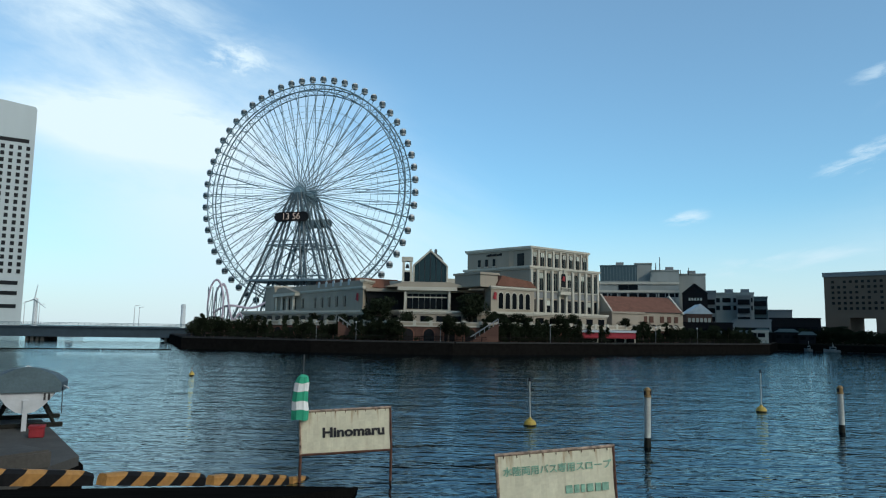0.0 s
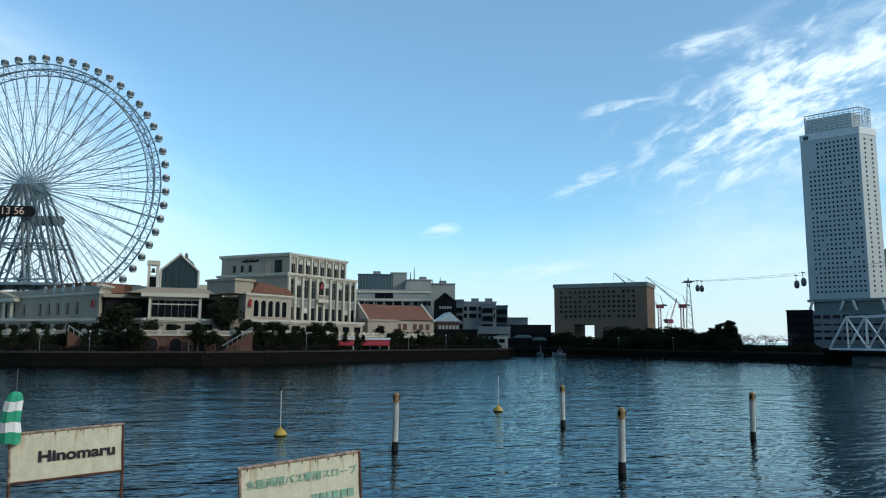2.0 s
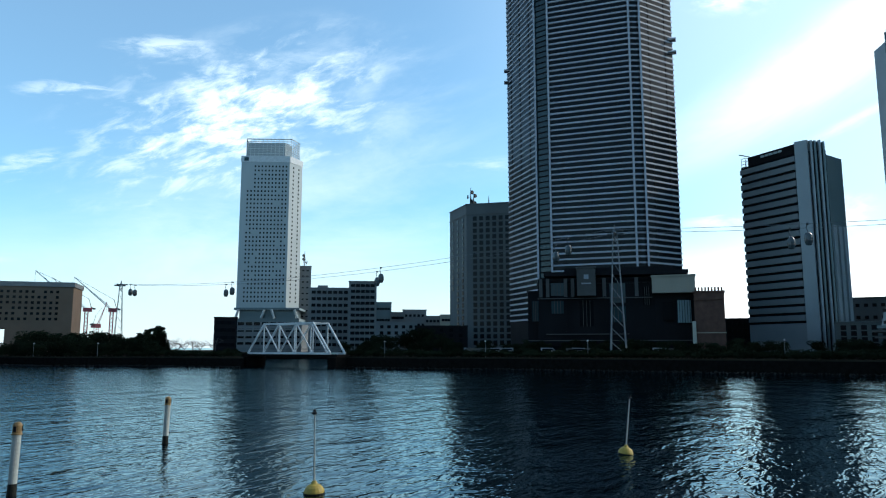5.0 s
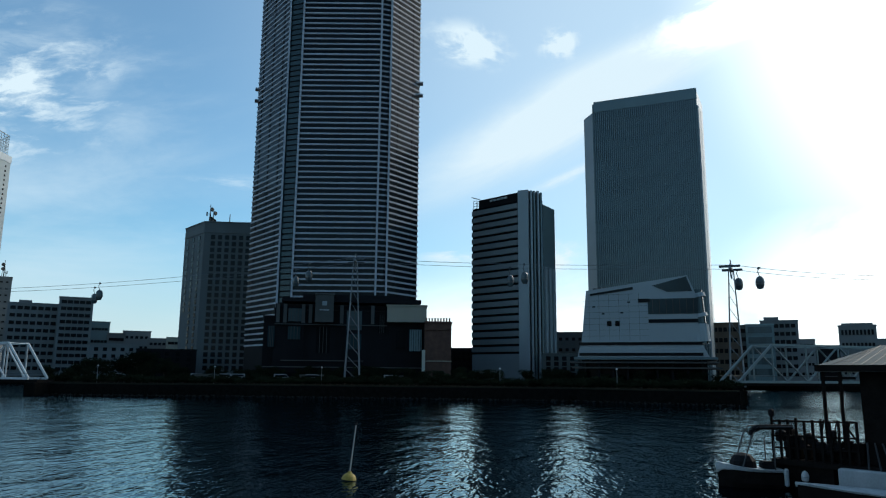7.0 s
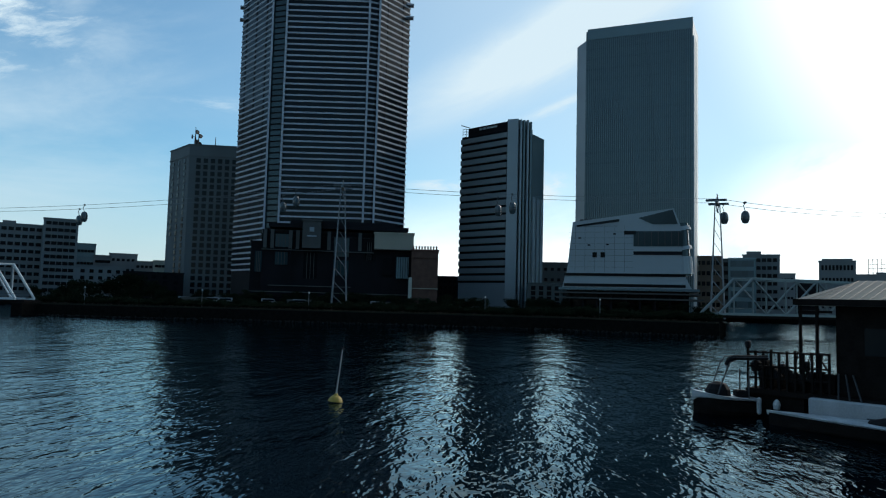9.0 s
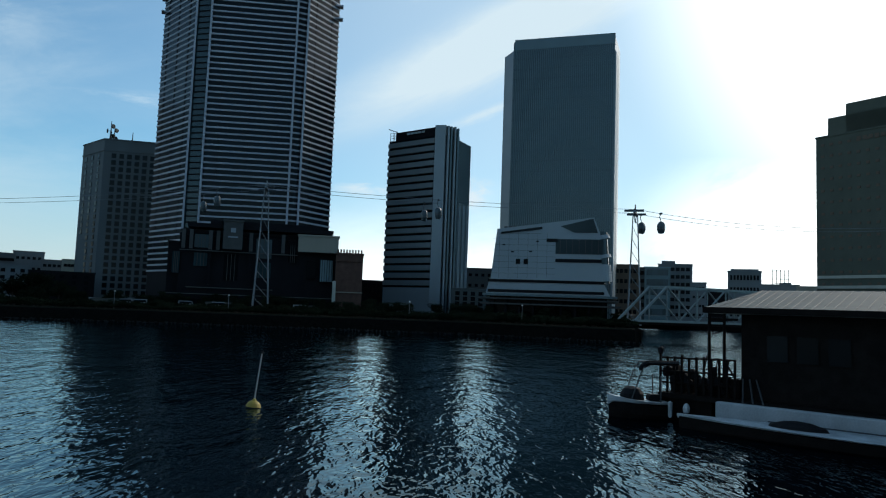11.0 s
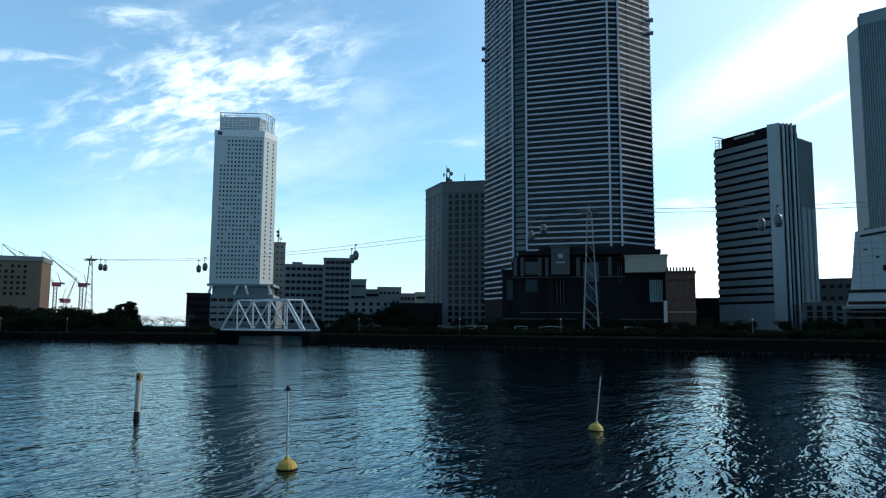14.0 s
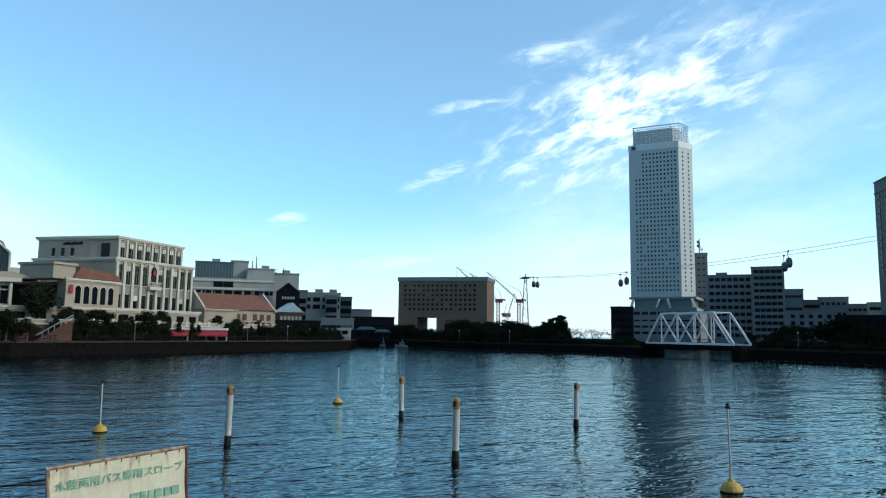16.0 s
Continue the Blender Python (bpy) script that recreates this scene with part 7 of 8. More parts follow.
def motorboat():
    c = P(-107.9, 38.3)
    t = thing("motorboat", "small open motorboat with dark hull, white gunwale and rolled awning", "boat", Matrix.Translation((c.x, c.y, 0)) @ pose(0, 0, 0, 0, 0, 2))
    part("hull", hull_mesh(2.9, 0.8, -0.3, 0.62, 0.30), "timber", t)
    part("gunwale", hull_mesh(2.98, 0.86, 0.62, 0.80, 0.30), "hull", t, "white gunwale")
    bm = bmesh.new()
    lathe(bm, [(0.62, 0), (0.58, 0.3), (0.40, 0.55), (0.12, 0.66)], 12)
    bmesh.ops.transform(bm, matrix=Matrix.Translation((0, 1.75, 0.86)) @ Matrix.Diagonal((0.9, 1.0, 1, 1)), verts=bm.verts[:])
    part("dodger", bm, "black", t)
    bm = bmesh.new()
    box(bm, -0.3, 0.35, 0.8, 0.3, 0.95, 1.15)
    bmesh.ops.bevel(bm, geom=bm.edges[:], offset=0.06, segments=2, affect="EDGES")
    part("engine_box", bm, "black", t)
    for x in (-0.6, 0.6):
        for a, b in (((x, 1.95, 0.9), (x, 1.45, 2.35)), ((x, 0.5, 0.8), (x, 0.5, 2.1)), ((x, 1.45, 2.35), (x, 1.2, 2.72)), ((x, 1.2, 2.72), (x, -0.4, 2.76))):
            bm = bmesh.new()
            bar(bm, a, b, 0.035, 5)
            part("awning_pole", bm, "darksteel", t)
    bm = bmesh.new()
    for p, q, r in (((0, -0.4, 2.74), (0, 1.1, 2.72), 0.12), ((0, 1.1, 2.72), (0, 1.4, 2.56), 0.14), ((0, 1.4, 2.56), (0, 1.5, 2.34), 0.12)):
        bar(bm, p, q, r, 9)
    bmesh.ops.transform(bm, matrix=Matrix.Translation((-0.5, 0, 0)), verts=bm.verts[:])
    part("rolled_awning", bm, "black", t)
    bm = bmesh.new()
    lathe(bm, [(0.03, -0.42), (0.1, -0.36), (0.11, 0.3), (0.03, 0.38)], 10)
    bmesh.ops.transform(bm, matrix=Matrix.Translation((-0.92, 0.15, 0.55)), verts=bm.verts[:])
    part("side_fender", bm, "deckgrey", t)


M["deckgrey"] = material("weathered_pale_deck_paint", (0.42, 0.45, 0.45), 0.7, vary=0.4, scale=1.2, bump=0.3, spec=0.2)


def launch():
    m = BH @ pose(12.4, -2.4, 0, 0, 0, 92)
    t = thing("launch", "long low white-decked boat moored beside the boathouse", "boat", m)
    part("hull", hull_mesh(12.6, 1.15, -0.3, 0.42, 0.1), "timber", t)
    part("deck_cover", hull_mesh(12.7, 1.2, 0.425, 0.52, 0.1), "deckgrey", t, "pale deck cover")
    bm = bmesh.new()
    lathe(bm, [(0.55, 0), (0.5, 0.18), (0.25, 0.34), (0.06, 0.38)], 12)
    bmesh.ops.transform(bm, matrix=Matrix.Translation((0.1, 7.6, 0.5)) @ Matrix.Diagonal((0.9, 2.2, 1, 1)), verts=bm.verts[:])
    part("tarpaulin", bm, "black", t)
    bm = bmesh.new()
    bar(bm, (0.9, 0.5, 0.62), (0.9, 9.0, 0.62), 0.03, 5)
    part("rub_rail", bm, "darksteel", t)


motorboat()
launch()


# ---- railway truss bridges ----
def truss_bridge(a, b, z0, z1, depth, n, label, mat):
    m, w = facing(a, b)
    t = thing("truss_bridge", label, "bridge", m)
    step = w / n
    for y in (0, depth):
        for z, i0, i1 in ((z0, 0, n), (z1, 1, n - 1)):
            bm = bmesh.new()
            box(bm, step * i0, y - 0.2, z - 0.22, step * i1, y + 0.2, z + 0.22)
            part("chord", bm, mat, t)
        for i in (0, n):
            bm = bmesh.new()
            k = 1 if i == 0 else n - 1
            bar(bm, (step * i, y, z0), (step * k, y, z1), 0.28, 6)
            part("end_post", bm, mat, t)
        for i in range(1, n):
            bm = bmesh.new()
            bar(bm, (step * i, y, z0 + 0.2), (step * i, y, z1 - 0.2), 0.17, 6)
            part("upright", bm, mat, t)
        for i in range(1, n - 1):
            bm = bmesh.new()
            if i % 2:
                bar(bm, (step * i, y, z1), (step * (i + 1), y, z0), 0.2, 6)
            else:
                bar(bm, (step * i, y, z0), (step * (i + 1), y, z1), 0.2, 6)
            part("diagonal", bm, mat, t)
    for i in range(1, n):
        bm = bmesh.new()
        bar(bm, (step * i, 0, z1), (step * i, depth, z1), 0.12, 5)
        if i < n - 1:
            bar(bm, (step * i, 0, z1), (step * (i + 1), depth, z1), 0.08, 4)
        part("top_strut", bm, mat, t)
    bm = bmesh.new()
    box(bm, -2, 0.3, z0 - 0.75, w + 2, depth - 0.3, z0 - 0.25)
    part("deck", bm, "timber", t)
    bm = bmesh.new()
    for y in (-0.15, depth + 0.15):
        bar(bm, (0, y, z0 + 1.1), (w, y, z0 + 1.1), 0.05, 4)
    part("handrail", bm, "darksteel", t)
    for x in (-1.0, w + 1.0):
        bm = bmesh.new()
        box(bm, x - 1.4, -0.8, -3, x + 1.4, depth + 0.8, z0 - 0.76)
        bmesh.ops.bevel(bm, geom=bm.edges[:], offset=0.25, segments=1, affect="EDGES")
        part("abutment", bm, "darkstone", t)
    return t


M["dimsteel"] = material("grey_green_bridge_paint", (0.16, 0.19, 0.18), 0.55, 0.2, vary=0.2, scale=0.8)
truss_bridge(P(-47.5, 200), P(-53.75, 178), 3.4, 11.0, 5.2, 5, "white steel truss bridge on the railway causeway", "whitesteel")
truss_bridge(P(-105.7, 148), P(-119, 190), 4.1, 11.2, 5.2, 7, "grey steel truss bridge at the causeway's end", "dimsteel")


# ---- ropeway: pylons, cabins, cables ----
def pylon(az, d, z0, z1, base, turn, label):
    p = P(az, d)
    t = thing("ropeway_pylon", label, "pylon", Matrix.Translation((p.x, p.y, z0)) @ pose(0, 0, 0, 0, 0, turn), "ropeway pylons")
    h = z1 - z0
    top = 0.5
    for sx in (-1, 1):
        for sy in (-1, 1):
            bm = bmesh.new()
            bar(bm, (sx * base, sy * base, 0), (sx * top, sy * top, h - 2.0), 0.12, 6, 0.09)
            part("leg", bm, "pylon", t)
    k = 9
    for i in range(k):
        f, g = i / k, (i + 1) / k
        ra, rb = base * (1 - f) + top * f, base * (1 - g) + top * g
        bm = bmesh.new()
        for s in (-1, 1):
            bar(bm, (-ra, s * ra, f * (h - 2)), (rb, s * rb, g * (h - 2)), 0.042, 4)
            bar(bm, (ra, s * ra, f * (h - 2)), (-rb, s * rb, g * (h - 2)), 0.042, 4)
            bar(bm, (s * ra, -ra, f * (h - 2)), (s * rb, rb, g * (h - 2)), 0.042, 4)
            bar(bm, (-rb, s * rb, g * (h - 2)), (rb, s * rb, g * (h - 2)), 0.042, 4)
        part("lattice", bm, "pylon", t)
    bm = bmesh.new()
    box(bm, -3.6, -0.3, h - 2.1, 3.6, 0.3, h - 1.6)
    for s in (-1, 1):
        bar(bm, (s * 3.6, 0, h - 1.8), (0, 0, h - 0.2), 0.12, 5)
        bar(bm, (s * 0.8, 0, h - 4), (s * 3.3, 0, h - 2), 0.12, 5)
    part("cross_arm", bm, "pylon", t)
    for s in (-1, 1):
        bm = bmesh.new()
        box(bm, s * 3.2 - 0.35, -2.2, h - 1.9, s * 3.2 + 0.35, 2.2, h - 1.45)
        part("roller_battery", bm, "darksteel", t)
    bm = bmesh.new()
    for s in (-0.6, 0.6):
        bar(bm, (s, 0, h - 1.6), (s, 0, h), 0.1, 5)
    bar(bm, (-1.2, 0, h), (1.2, 0, h), 0.12, 5)
    part("top_frame", bm, "pylon", t)
    return t


M["pylon"] = material("pale_grey_galvanised_steel", (0.15, 0.17, 0.18), 0.5, 0.2, vary=0.15, scale=1)
PYLONS = [(-38.26, 330, 2.4, H(4.8, 330), 1.7, 60), (-76.35, 183, 2.8, H(9.4, 183), 1.9, 10), (-105.63, 172, 2.8, H(8.55, 172), 1.5, -20)]
for row in PYLONS:
    pylon(*row, "tall slim latticed steel ropeway pylon with cross arms")


def ropeway_cabin(p, turn):
    t = thing("ropeway_cabin", "small dark ropeway cabin hanging from its cable", "cable car", Matrix.Translation(p) @ pose(0, 0, 0, 0, 0, turn), "ropeway cabins")
    bm = bmesh.new()
    prof = [(0.25, -1.55), (0.62, -1.42), (0.86, -0.75), (0.92, 0.0), (0.82, 0.65), (0.55, 1.1), (0.15, 1.3)]
    lathe(bm, prof, 10)
    part("body", bm, "cabin", t)
    bm = bmesh.new()
    lathe(bm, [(0.88, -0.62), (0.93, -0.5), (0.91, -0.38)], 10)
    part("waistband", bm, "darksteel", t)
    bm = bmesh.new()
    bar(bm, (0, 0, 1.1), (0, 0.35, 2.3), 0.09, 5)
    bar(bm, (0, 0.35, 2.3), (0, 0.1, 3.0), 0.09, 5)
    part("hanger", bm, "darksteel", t)
    bm = bmesh.new()
    box(bm, -0.55, -0.15, 2.9, 0.55, 0.3, 3.25)
    part("grip", bm, "darksteel", t)


M["cable"] = material("grey_steel_cable", (0.16, 0.17, 0.18), 0.5, 0.5, vary=0.1)
ends = [(P(az, d, z1 - 1.4)) for az, d, z0, z1, b, tn in PYLONS] + [P(-125, 190, 27)]
SPANS = []
for i in range(3):
    a, b = ends[i], ends[i + 1]
    side = Vector((b.y - a.y, a.x - b.x, 0)).normalized()
    for s in (-3.2, 3.2):
        n = 40
        sag = (4.5, 0.8, 2.2)[i]
        pts = [a.lerp(b, k / n) + side * s - Vector((0, 0, sag * 4 * (k / n) * (1 - k / n))) for k in range(n + 1)]
        SPANS.append(pts)
        bm = bmesh.new()
        for p, q in zip(pts, pts[1:]):
            bar(bm, p, q, 0.05, 4)
        ob = part("ropeway_cable", bm, "cable", None)
        tagged(ob, "thin steel ropeway cable between pylons", "cable", "ropeway cables")


def on_cable(span, az):
    """Where a cable crosses a bearing."""
    pts = SPANS[span]
    for p, q in zip(pts, pts[1:]):
        a0, a1 = (math.degrees(math.atan2(-v.x, v.y)) for v in (p, q))
        if a0 >= az >= a1:
            return p.lerp(q, (a0 - az) / (a0 - a1))
    return pts[0] if az > -60 else pts[-1]


for span, az, turn in ((0, -39.2, 0), (1, -38.9, 0), (0, -45.65, 10), (1, -46.1, 10), (0, -57.3, 30), (1, -57.6, 30), (0, -71.66, 10), (1, -72.65, 10), (2, -88.83, 0), (3, -89.97, 0), (4, -106.05, 0), (5, -107.5, 0)):
    p = on_cable(span, az)
    ropeway_cabin(p - Vector((0, 0.2, 3.1)), turn)


# ---- red tower cranes behind the hotel ----
def tower_crane(az, d, h, jib, lift, turn):
    p = P(az, d)
    t = thing("tower_crane", "red and white luffing tower crane on a far building site", "crane", Matrix.Translation((p.x, p.y, 2.4)) @ pose(0, 0, 0, 0, 0, turn), "tower cranes")
    bm = bmesh.new()
    for sx in (-0.8, 0.8):
        for sy in (-0.8, 0.8):
            bar(bm, (sx, sy, 0), (sx, sy, h), 0.18, 4)
    for k in range(10):
        z = h * k / 10
        bar(bm, (-0.8, -0.8, z), (0.8, -0.8, z + h / 10), 0.1, 4)
        bar(bm, (0.8, 0.8, z), (-0.8, 0.8, z + h / 10), 0.1, 4)
    part("mast", bm, "pinkred", t)
    bm = bmesh.new()
    box(bm, -1.8, -1.4, h, 2.6, 1.4, h + 2.2)
    part("cab", bm, "pinkred", t)
    bm = bmesh.new()
    e = Vector((-jib * math.cos(radians(lift)), 0, h + 2 + jib * math.sin(radians(lift))))
    for y in (-0.5, 0.5):
        bar(bm, (-1, y, h + 1.8), e, 0.17, 4)
    bar(bm, (-1, 0, h + 3.0), e, 0.14, 4)
    for k in range(12):
        f = k / 12
        q = Vector((-1, 0, h + 1.8)).lerp(e, f)
        bar(bm, q + Vector((0, 0, 1.0 * (1 - f))), Vector((-1, 0, h + 1.8)).lerp(e, f + 1 / 12), 0.1, 4)
    part("jib", bm, "whitesteel" if lift < 50 else "pinkred", t)
    bm = bmesh.new()
    bar(bm, (2.4, 0, h + 2), (0.8, 0, h + 7), 0.16, 4)
    bar(bm, (0.8, 0, h + 7), e, 0.07, 4)
    bar(bm, (2.4, 0, h + 2), (4.4, 0, h + 1.6), 0.5, 5)
    part("a_frame", bm, "darksteel", t)
    bm = bmesh.new()
    bar(bm, e, e - Vector((0, 0, 6)), 0.06, 4)
    part("hoist_rope", bm, "darksteel", t)


for row in ((-36.1, 440, 22, 24, 42, -30), (-36.8, 430, 13, 14, 62, 190), (-37.75, 440, 22, 26, 40, -30), (-34.6, 420, 28, 18, 40, -25)):
    tower_crane(*row)


# ---- trees and shrubs ----
M["leafdark"] = material("dark_evergreen_leaf", (0.017, 0.023, 0.013), 0.8, vary=0.5, scale=0.7, bump=0, spec=0.0, piece=0.35)
M["twig"] = material("bare_winter_twig", (0.09, 0.075, 0.065), 0.9, vary=0.3, scale=2, bump=0)


def leaves(bm, rng, centre, radius, count, size):
    """Small folded leaves scattered through an uneven clump."""
    for _ in range(count):
        d = Vector((rng.gauss(0, 1), rng.gauss(0, 1), rng.gauss(0, 1))).normalized() * radius * (0.35 + 0.65 * rng.random() ** 0.5)
        c = centre + Vector((d.x, d.y, d.z * 0.8))
        u = Vector((rng.gauss(0, 1), rng.gauss(0, 1), rng.gauss(0, 1))).normalized()
        v = u.cross(Vector((rng.gauss(0, 1), rng.gauss(0, 1), rng.gauss(0, 1)))).normalized()
        s = size * (0.6 + 0.8 * rng.random())
        n = u.cross(v) * s * 0.35
        a, b, c2, e = c - u * s, c - v * s * 0.6 + n, c + u * s, c + v * s * 0.6 + n
        q = [bm.verts.new(p) for p in (a, b, c2, e)]
        bm.faces.new((q[0], q[1], q[2]))
        bm.faces.new((q[0], q[2], q[3]))


def make_tree(kind, seed):
    """A tree one metre high to be scaled: trunk with limbs, and a crown of clumps with gaps."""
    rng = random.Random(seed)
    label = {"round": "dark evergreen tree with a broad uneven crown", "cone": "dark narrow conical evergreen tree", "shrub": "dense dark evergreen shrub", "bare": "bare winter tree with spreading twigs"}[kind]
    t = thing("tree" if kind != "shrub" else "shrub", label, "tree" if kind != "shrub" else "shrub", None, "trees on the shores" if kind != "shrub" else "shrubs on the shores")
    tr = bmesh.new()
    if kind == "bare":
        def branch(p, d, l, r, depth):
            q = p + d * l
            bar(tr, p, q, r, 5 if depth < 2 else 3, r * 0.62)
            if depth < 5:
                for _ in range(3 if depth < 3 else 2):
                    e = (d + Vector((rng.gauss(0, 0.75), rng.gauss(0, 0.75), rng.gauss(0.05, 0.3)))).normalized()
                    branch(q, e, l * (0.62 + 0.2 * rng.random()), r * 0.6, depth + 1)
        branch(Vector((0, 0, -0.02)), Vector((0, 0, 1)), 0.26, 0.022, 0)
        part("trunk", tr, "twig", t)
        return t
    cr = bmesh.new()
    if kind == "round":
        bar(tr, (0, 0, -0.03), (0.01, 0, 0.5), 0.035, 7, 0.02)
        for k in range(16):
            a, h = rng.random() * 6.28, 0.32 + 0.6 * rng.random()
            rr = (0.10 + 0.24 * rng.random()) * (1.25 - abs(h - 0.55) * 1.4)
            c = Vector((math.cos(a) * rr, math.sin(a) * rr, h))
            bar(tr, (0.01, 0, 0.2 + 0.3 * h), c, 0.012, 4, 0.004)
            leaves(cr, rng, c, 0.15 + 0.07 * rng.random(), 80, 0.034)
        leaves(cr, rng, Vector((0, 0, 0.58)), 0.30, 320, 0.042)
    elif kind == "cone":
        bar(tr, (0, 0, -0.03), (0, 0, 0.85), 0.022, 6, 0.006)
        for k in range(18):
            h = 0.12 + 0.85 * k / 18
            rr = 0.17 * (1.05 - h) ** 0.7 * (0.6 + 0.6 * rng.random())
            a = rng.random() * 6.28
            c = Vector((math.cos(a) * rr, math.sin(a) * rr, h))
            bar(tr, (0, 0, h - 0.03), c, 0.006, 3, 0.002)
            leaves(cr, rng, c, 0.06 + 0.11 * (1.05 - h), 60, 0.032)
    else:
        for k in range(9):
            a = rng.random() * 6.28
            rr = 0.5 * rng.random() ** 0.7
            h = 0.25 + 0.5 * rng.random() * (1 - rr)
            c = Vector((math.cos(a) * rr, math.sin(a) * rr, h))
            bar(tr, (0, 0, -0.03), c, 0.015, 4, 0.006)
            leaves(cr, rng, c, 0.28, 70, 0.065)
    part("trunk", tr, "bark", t)
    part("crown", cr, "leafdark", t)
    return t


PROTO = {k: [make_tree(k, s + i * 17) for i in range(n)] for k, n, s in (("round", 4, 1), ("cone", 3, 50), ("shrub", 3, 90), ("bare", 3, 130))}
USED = set()
rng = random.Random(77)


def grow(kind, az, d, z, h, wide=1.0):
    proto = rng.choice(PROTO[kind])
    p = P(az, d, z)
    s = Matrix.Diagonal((h * wide, h * wide, h, 1))
    m = Matrix.Translation(p) @ pose(0, 0, 0, 0, 0, rng.random() * 360)
    if proto.name not in USED:
        USED.add(proto.name)
        ob = proto
        ob.matrix_world = m @ s
    else:
        ob = copy_thing(proto, m)
        ob.scale = (h * wide, h * wide, h)
    return ob


def between(table, a):
    for (a0, d0), (a1, d1) in zip(table, table[1:]):
        if a0 >= a >= a1:
            return d0 + (d1 - d0) * (a0 - a) / (a0 - a1)
    return table[0][1] if a > table[0][0] else table[-1][1]


SHORE = [(20, 170), (10.4, 152), (-0.8, 146), (-6, 154), (-14, 172), (-24.4, 217)]
WALL = [(19, 194), (16, 184), (6.3, 158), (3.6, 150), (-3.0, 150), (-7, 156), (-12.9, 172), (-18.5, 198)]
a = 19.0
while a > -23.5:
    lo, hi = between(SHORE, a) + 1.0, between(WALL, a) - 1.2 if a > -18 else between(SHORE, a) + 8
    d = lo + (max(hi, lo + 0.5) - lo) * rng.random()
    clear = -14.8 < a < -10.7
    arches = -3.2 < a < 3.4
    if not (clear and rng.random() < 0.7) and not (arches and rng.random() < 0.85):
        kind = rng.choice(("round", "round", "cone", "cone", "shrub"))
        h = {"round": 3.0 + 2.2 * rng.random(), "cone": 3.4 + 2.0 * rng.random(), "shrub": 1.6 + 0.8 * rng.random()}[kind]
        grow(kind, a, d, 2.6, h, 1.15 if kind != "shrub" else 1.0)
    if rng.random() < (0.25 if arches else 0.8):
        grow("shrub", a - 0.2, lo + 0.4, 2.6, 0.9 + 0.7 * rng.random(), 1.2)
    a -= 0.27 + 0.22 * rng.random()
# the tip of the island, by the coaster
for a, d, h in ((19.3, 176, 3.2), (18.6, 182, 4.4), (18.0, 180, 3.0), (19.0, 190, 4.8), (17.3, 186, 3.6)):
    grow("round", a, d, 2.6, h, 1.1)
# planting on the terrace and upper terrace
for a, d, z, h, k in ((5.0, 158, 5.65, 6.8, "round"), (-2.3, 156.2, 5.65, 7.2, "round"), (6.0, 160.5, 5.65, 3.6, "round"), (3.0, 155, 5.65, 3.4, "round"), (1.2, 154.6, 5.65, 2.2, "round"), (-0.4, 154.5, 5.65, 2.8, "cone"),
                      (-3.9, 156, 5.65, 3.4, "round"), (-4.6, 157, 5.65, 3.0, "round"), (-5.8, 158.5, 5.65, 3.4, "round"), (-6.6, 159.5, 5.65, 3.0, "round"), (-9.3, 166, 5.65, 3.4, "round"), (-10.2, 168, 5.65, 3.3, "round"),
                      (8.0, 166, 5.65, 2.6, "round"), (8.9, 168, 5.65, 2.4, "round"), (10.2, 171, 5.65, 2.8, "round"), (11.6, 175, 5.65, 2.2, "round"), (12.4, 178, 5.65, 2.4, "round"), (7.2, 164, 5.65, 2.0, "round"),
                      (-14.2, 180, 5.65, 3.0, "round"), (-15.6, 186, 5.65, 2.4, "round"), (-17.2, 194, 5.65, 2.2, "round")):
    grow(k, a, d, z, h, 1.25)
# the wooded far bank
BANK = [(-24.8, 266), (-30.3, 254), (-34.4, 226), (-40, 216), (-44.8, 199), (-47, 190)]
a = -25.2
while a > -46.8:
    lo = between(BANK, a)
    if a > -41.3:
        if not -32.3 < a < -29.4:
            grow("round", a, lo + 14 + 26 * rng.random(), 2.4, 5.4 + 2.8 * rng.random(), 1.3)
        elif rng.random() < 0.5:
            grow("round", a, lo + 14, 2.4, 3.0 + rng.random(), 1.2)
        grow("round", a - 0.15, lo + 6 + 4 * rng.random(), 2.4, 3.4 + 1.8 * rng.random(), 1.4)
    elif a > -45.3 and rng.random() < 0.85:
        grow("bare", a, lo + 14 + 18 * rng.random(), 2.4, 6.6 + 1.8 * rng.random(), 1.35)
    grow("shrub", a - 0.1, lo + 2.5 + 2 * rng.random(), 2.4, 1.3 + 1.0 * rng.random(), 1.4)
    grow("shrub", a + 0.12, lo + 9, 2.4, 2.0 + 1.0 * rng.random(), 1.4)
    a -= 0.42 + 0.2 * rng.random()
for a, h in ((-39.8, 7.0), (-40.35, 8.2), (-40.8, 8.8), (-41.1, 9.2), (-41.35, 6.8)):
    grow("cone", a, 232, 2.4, h, 1.5)
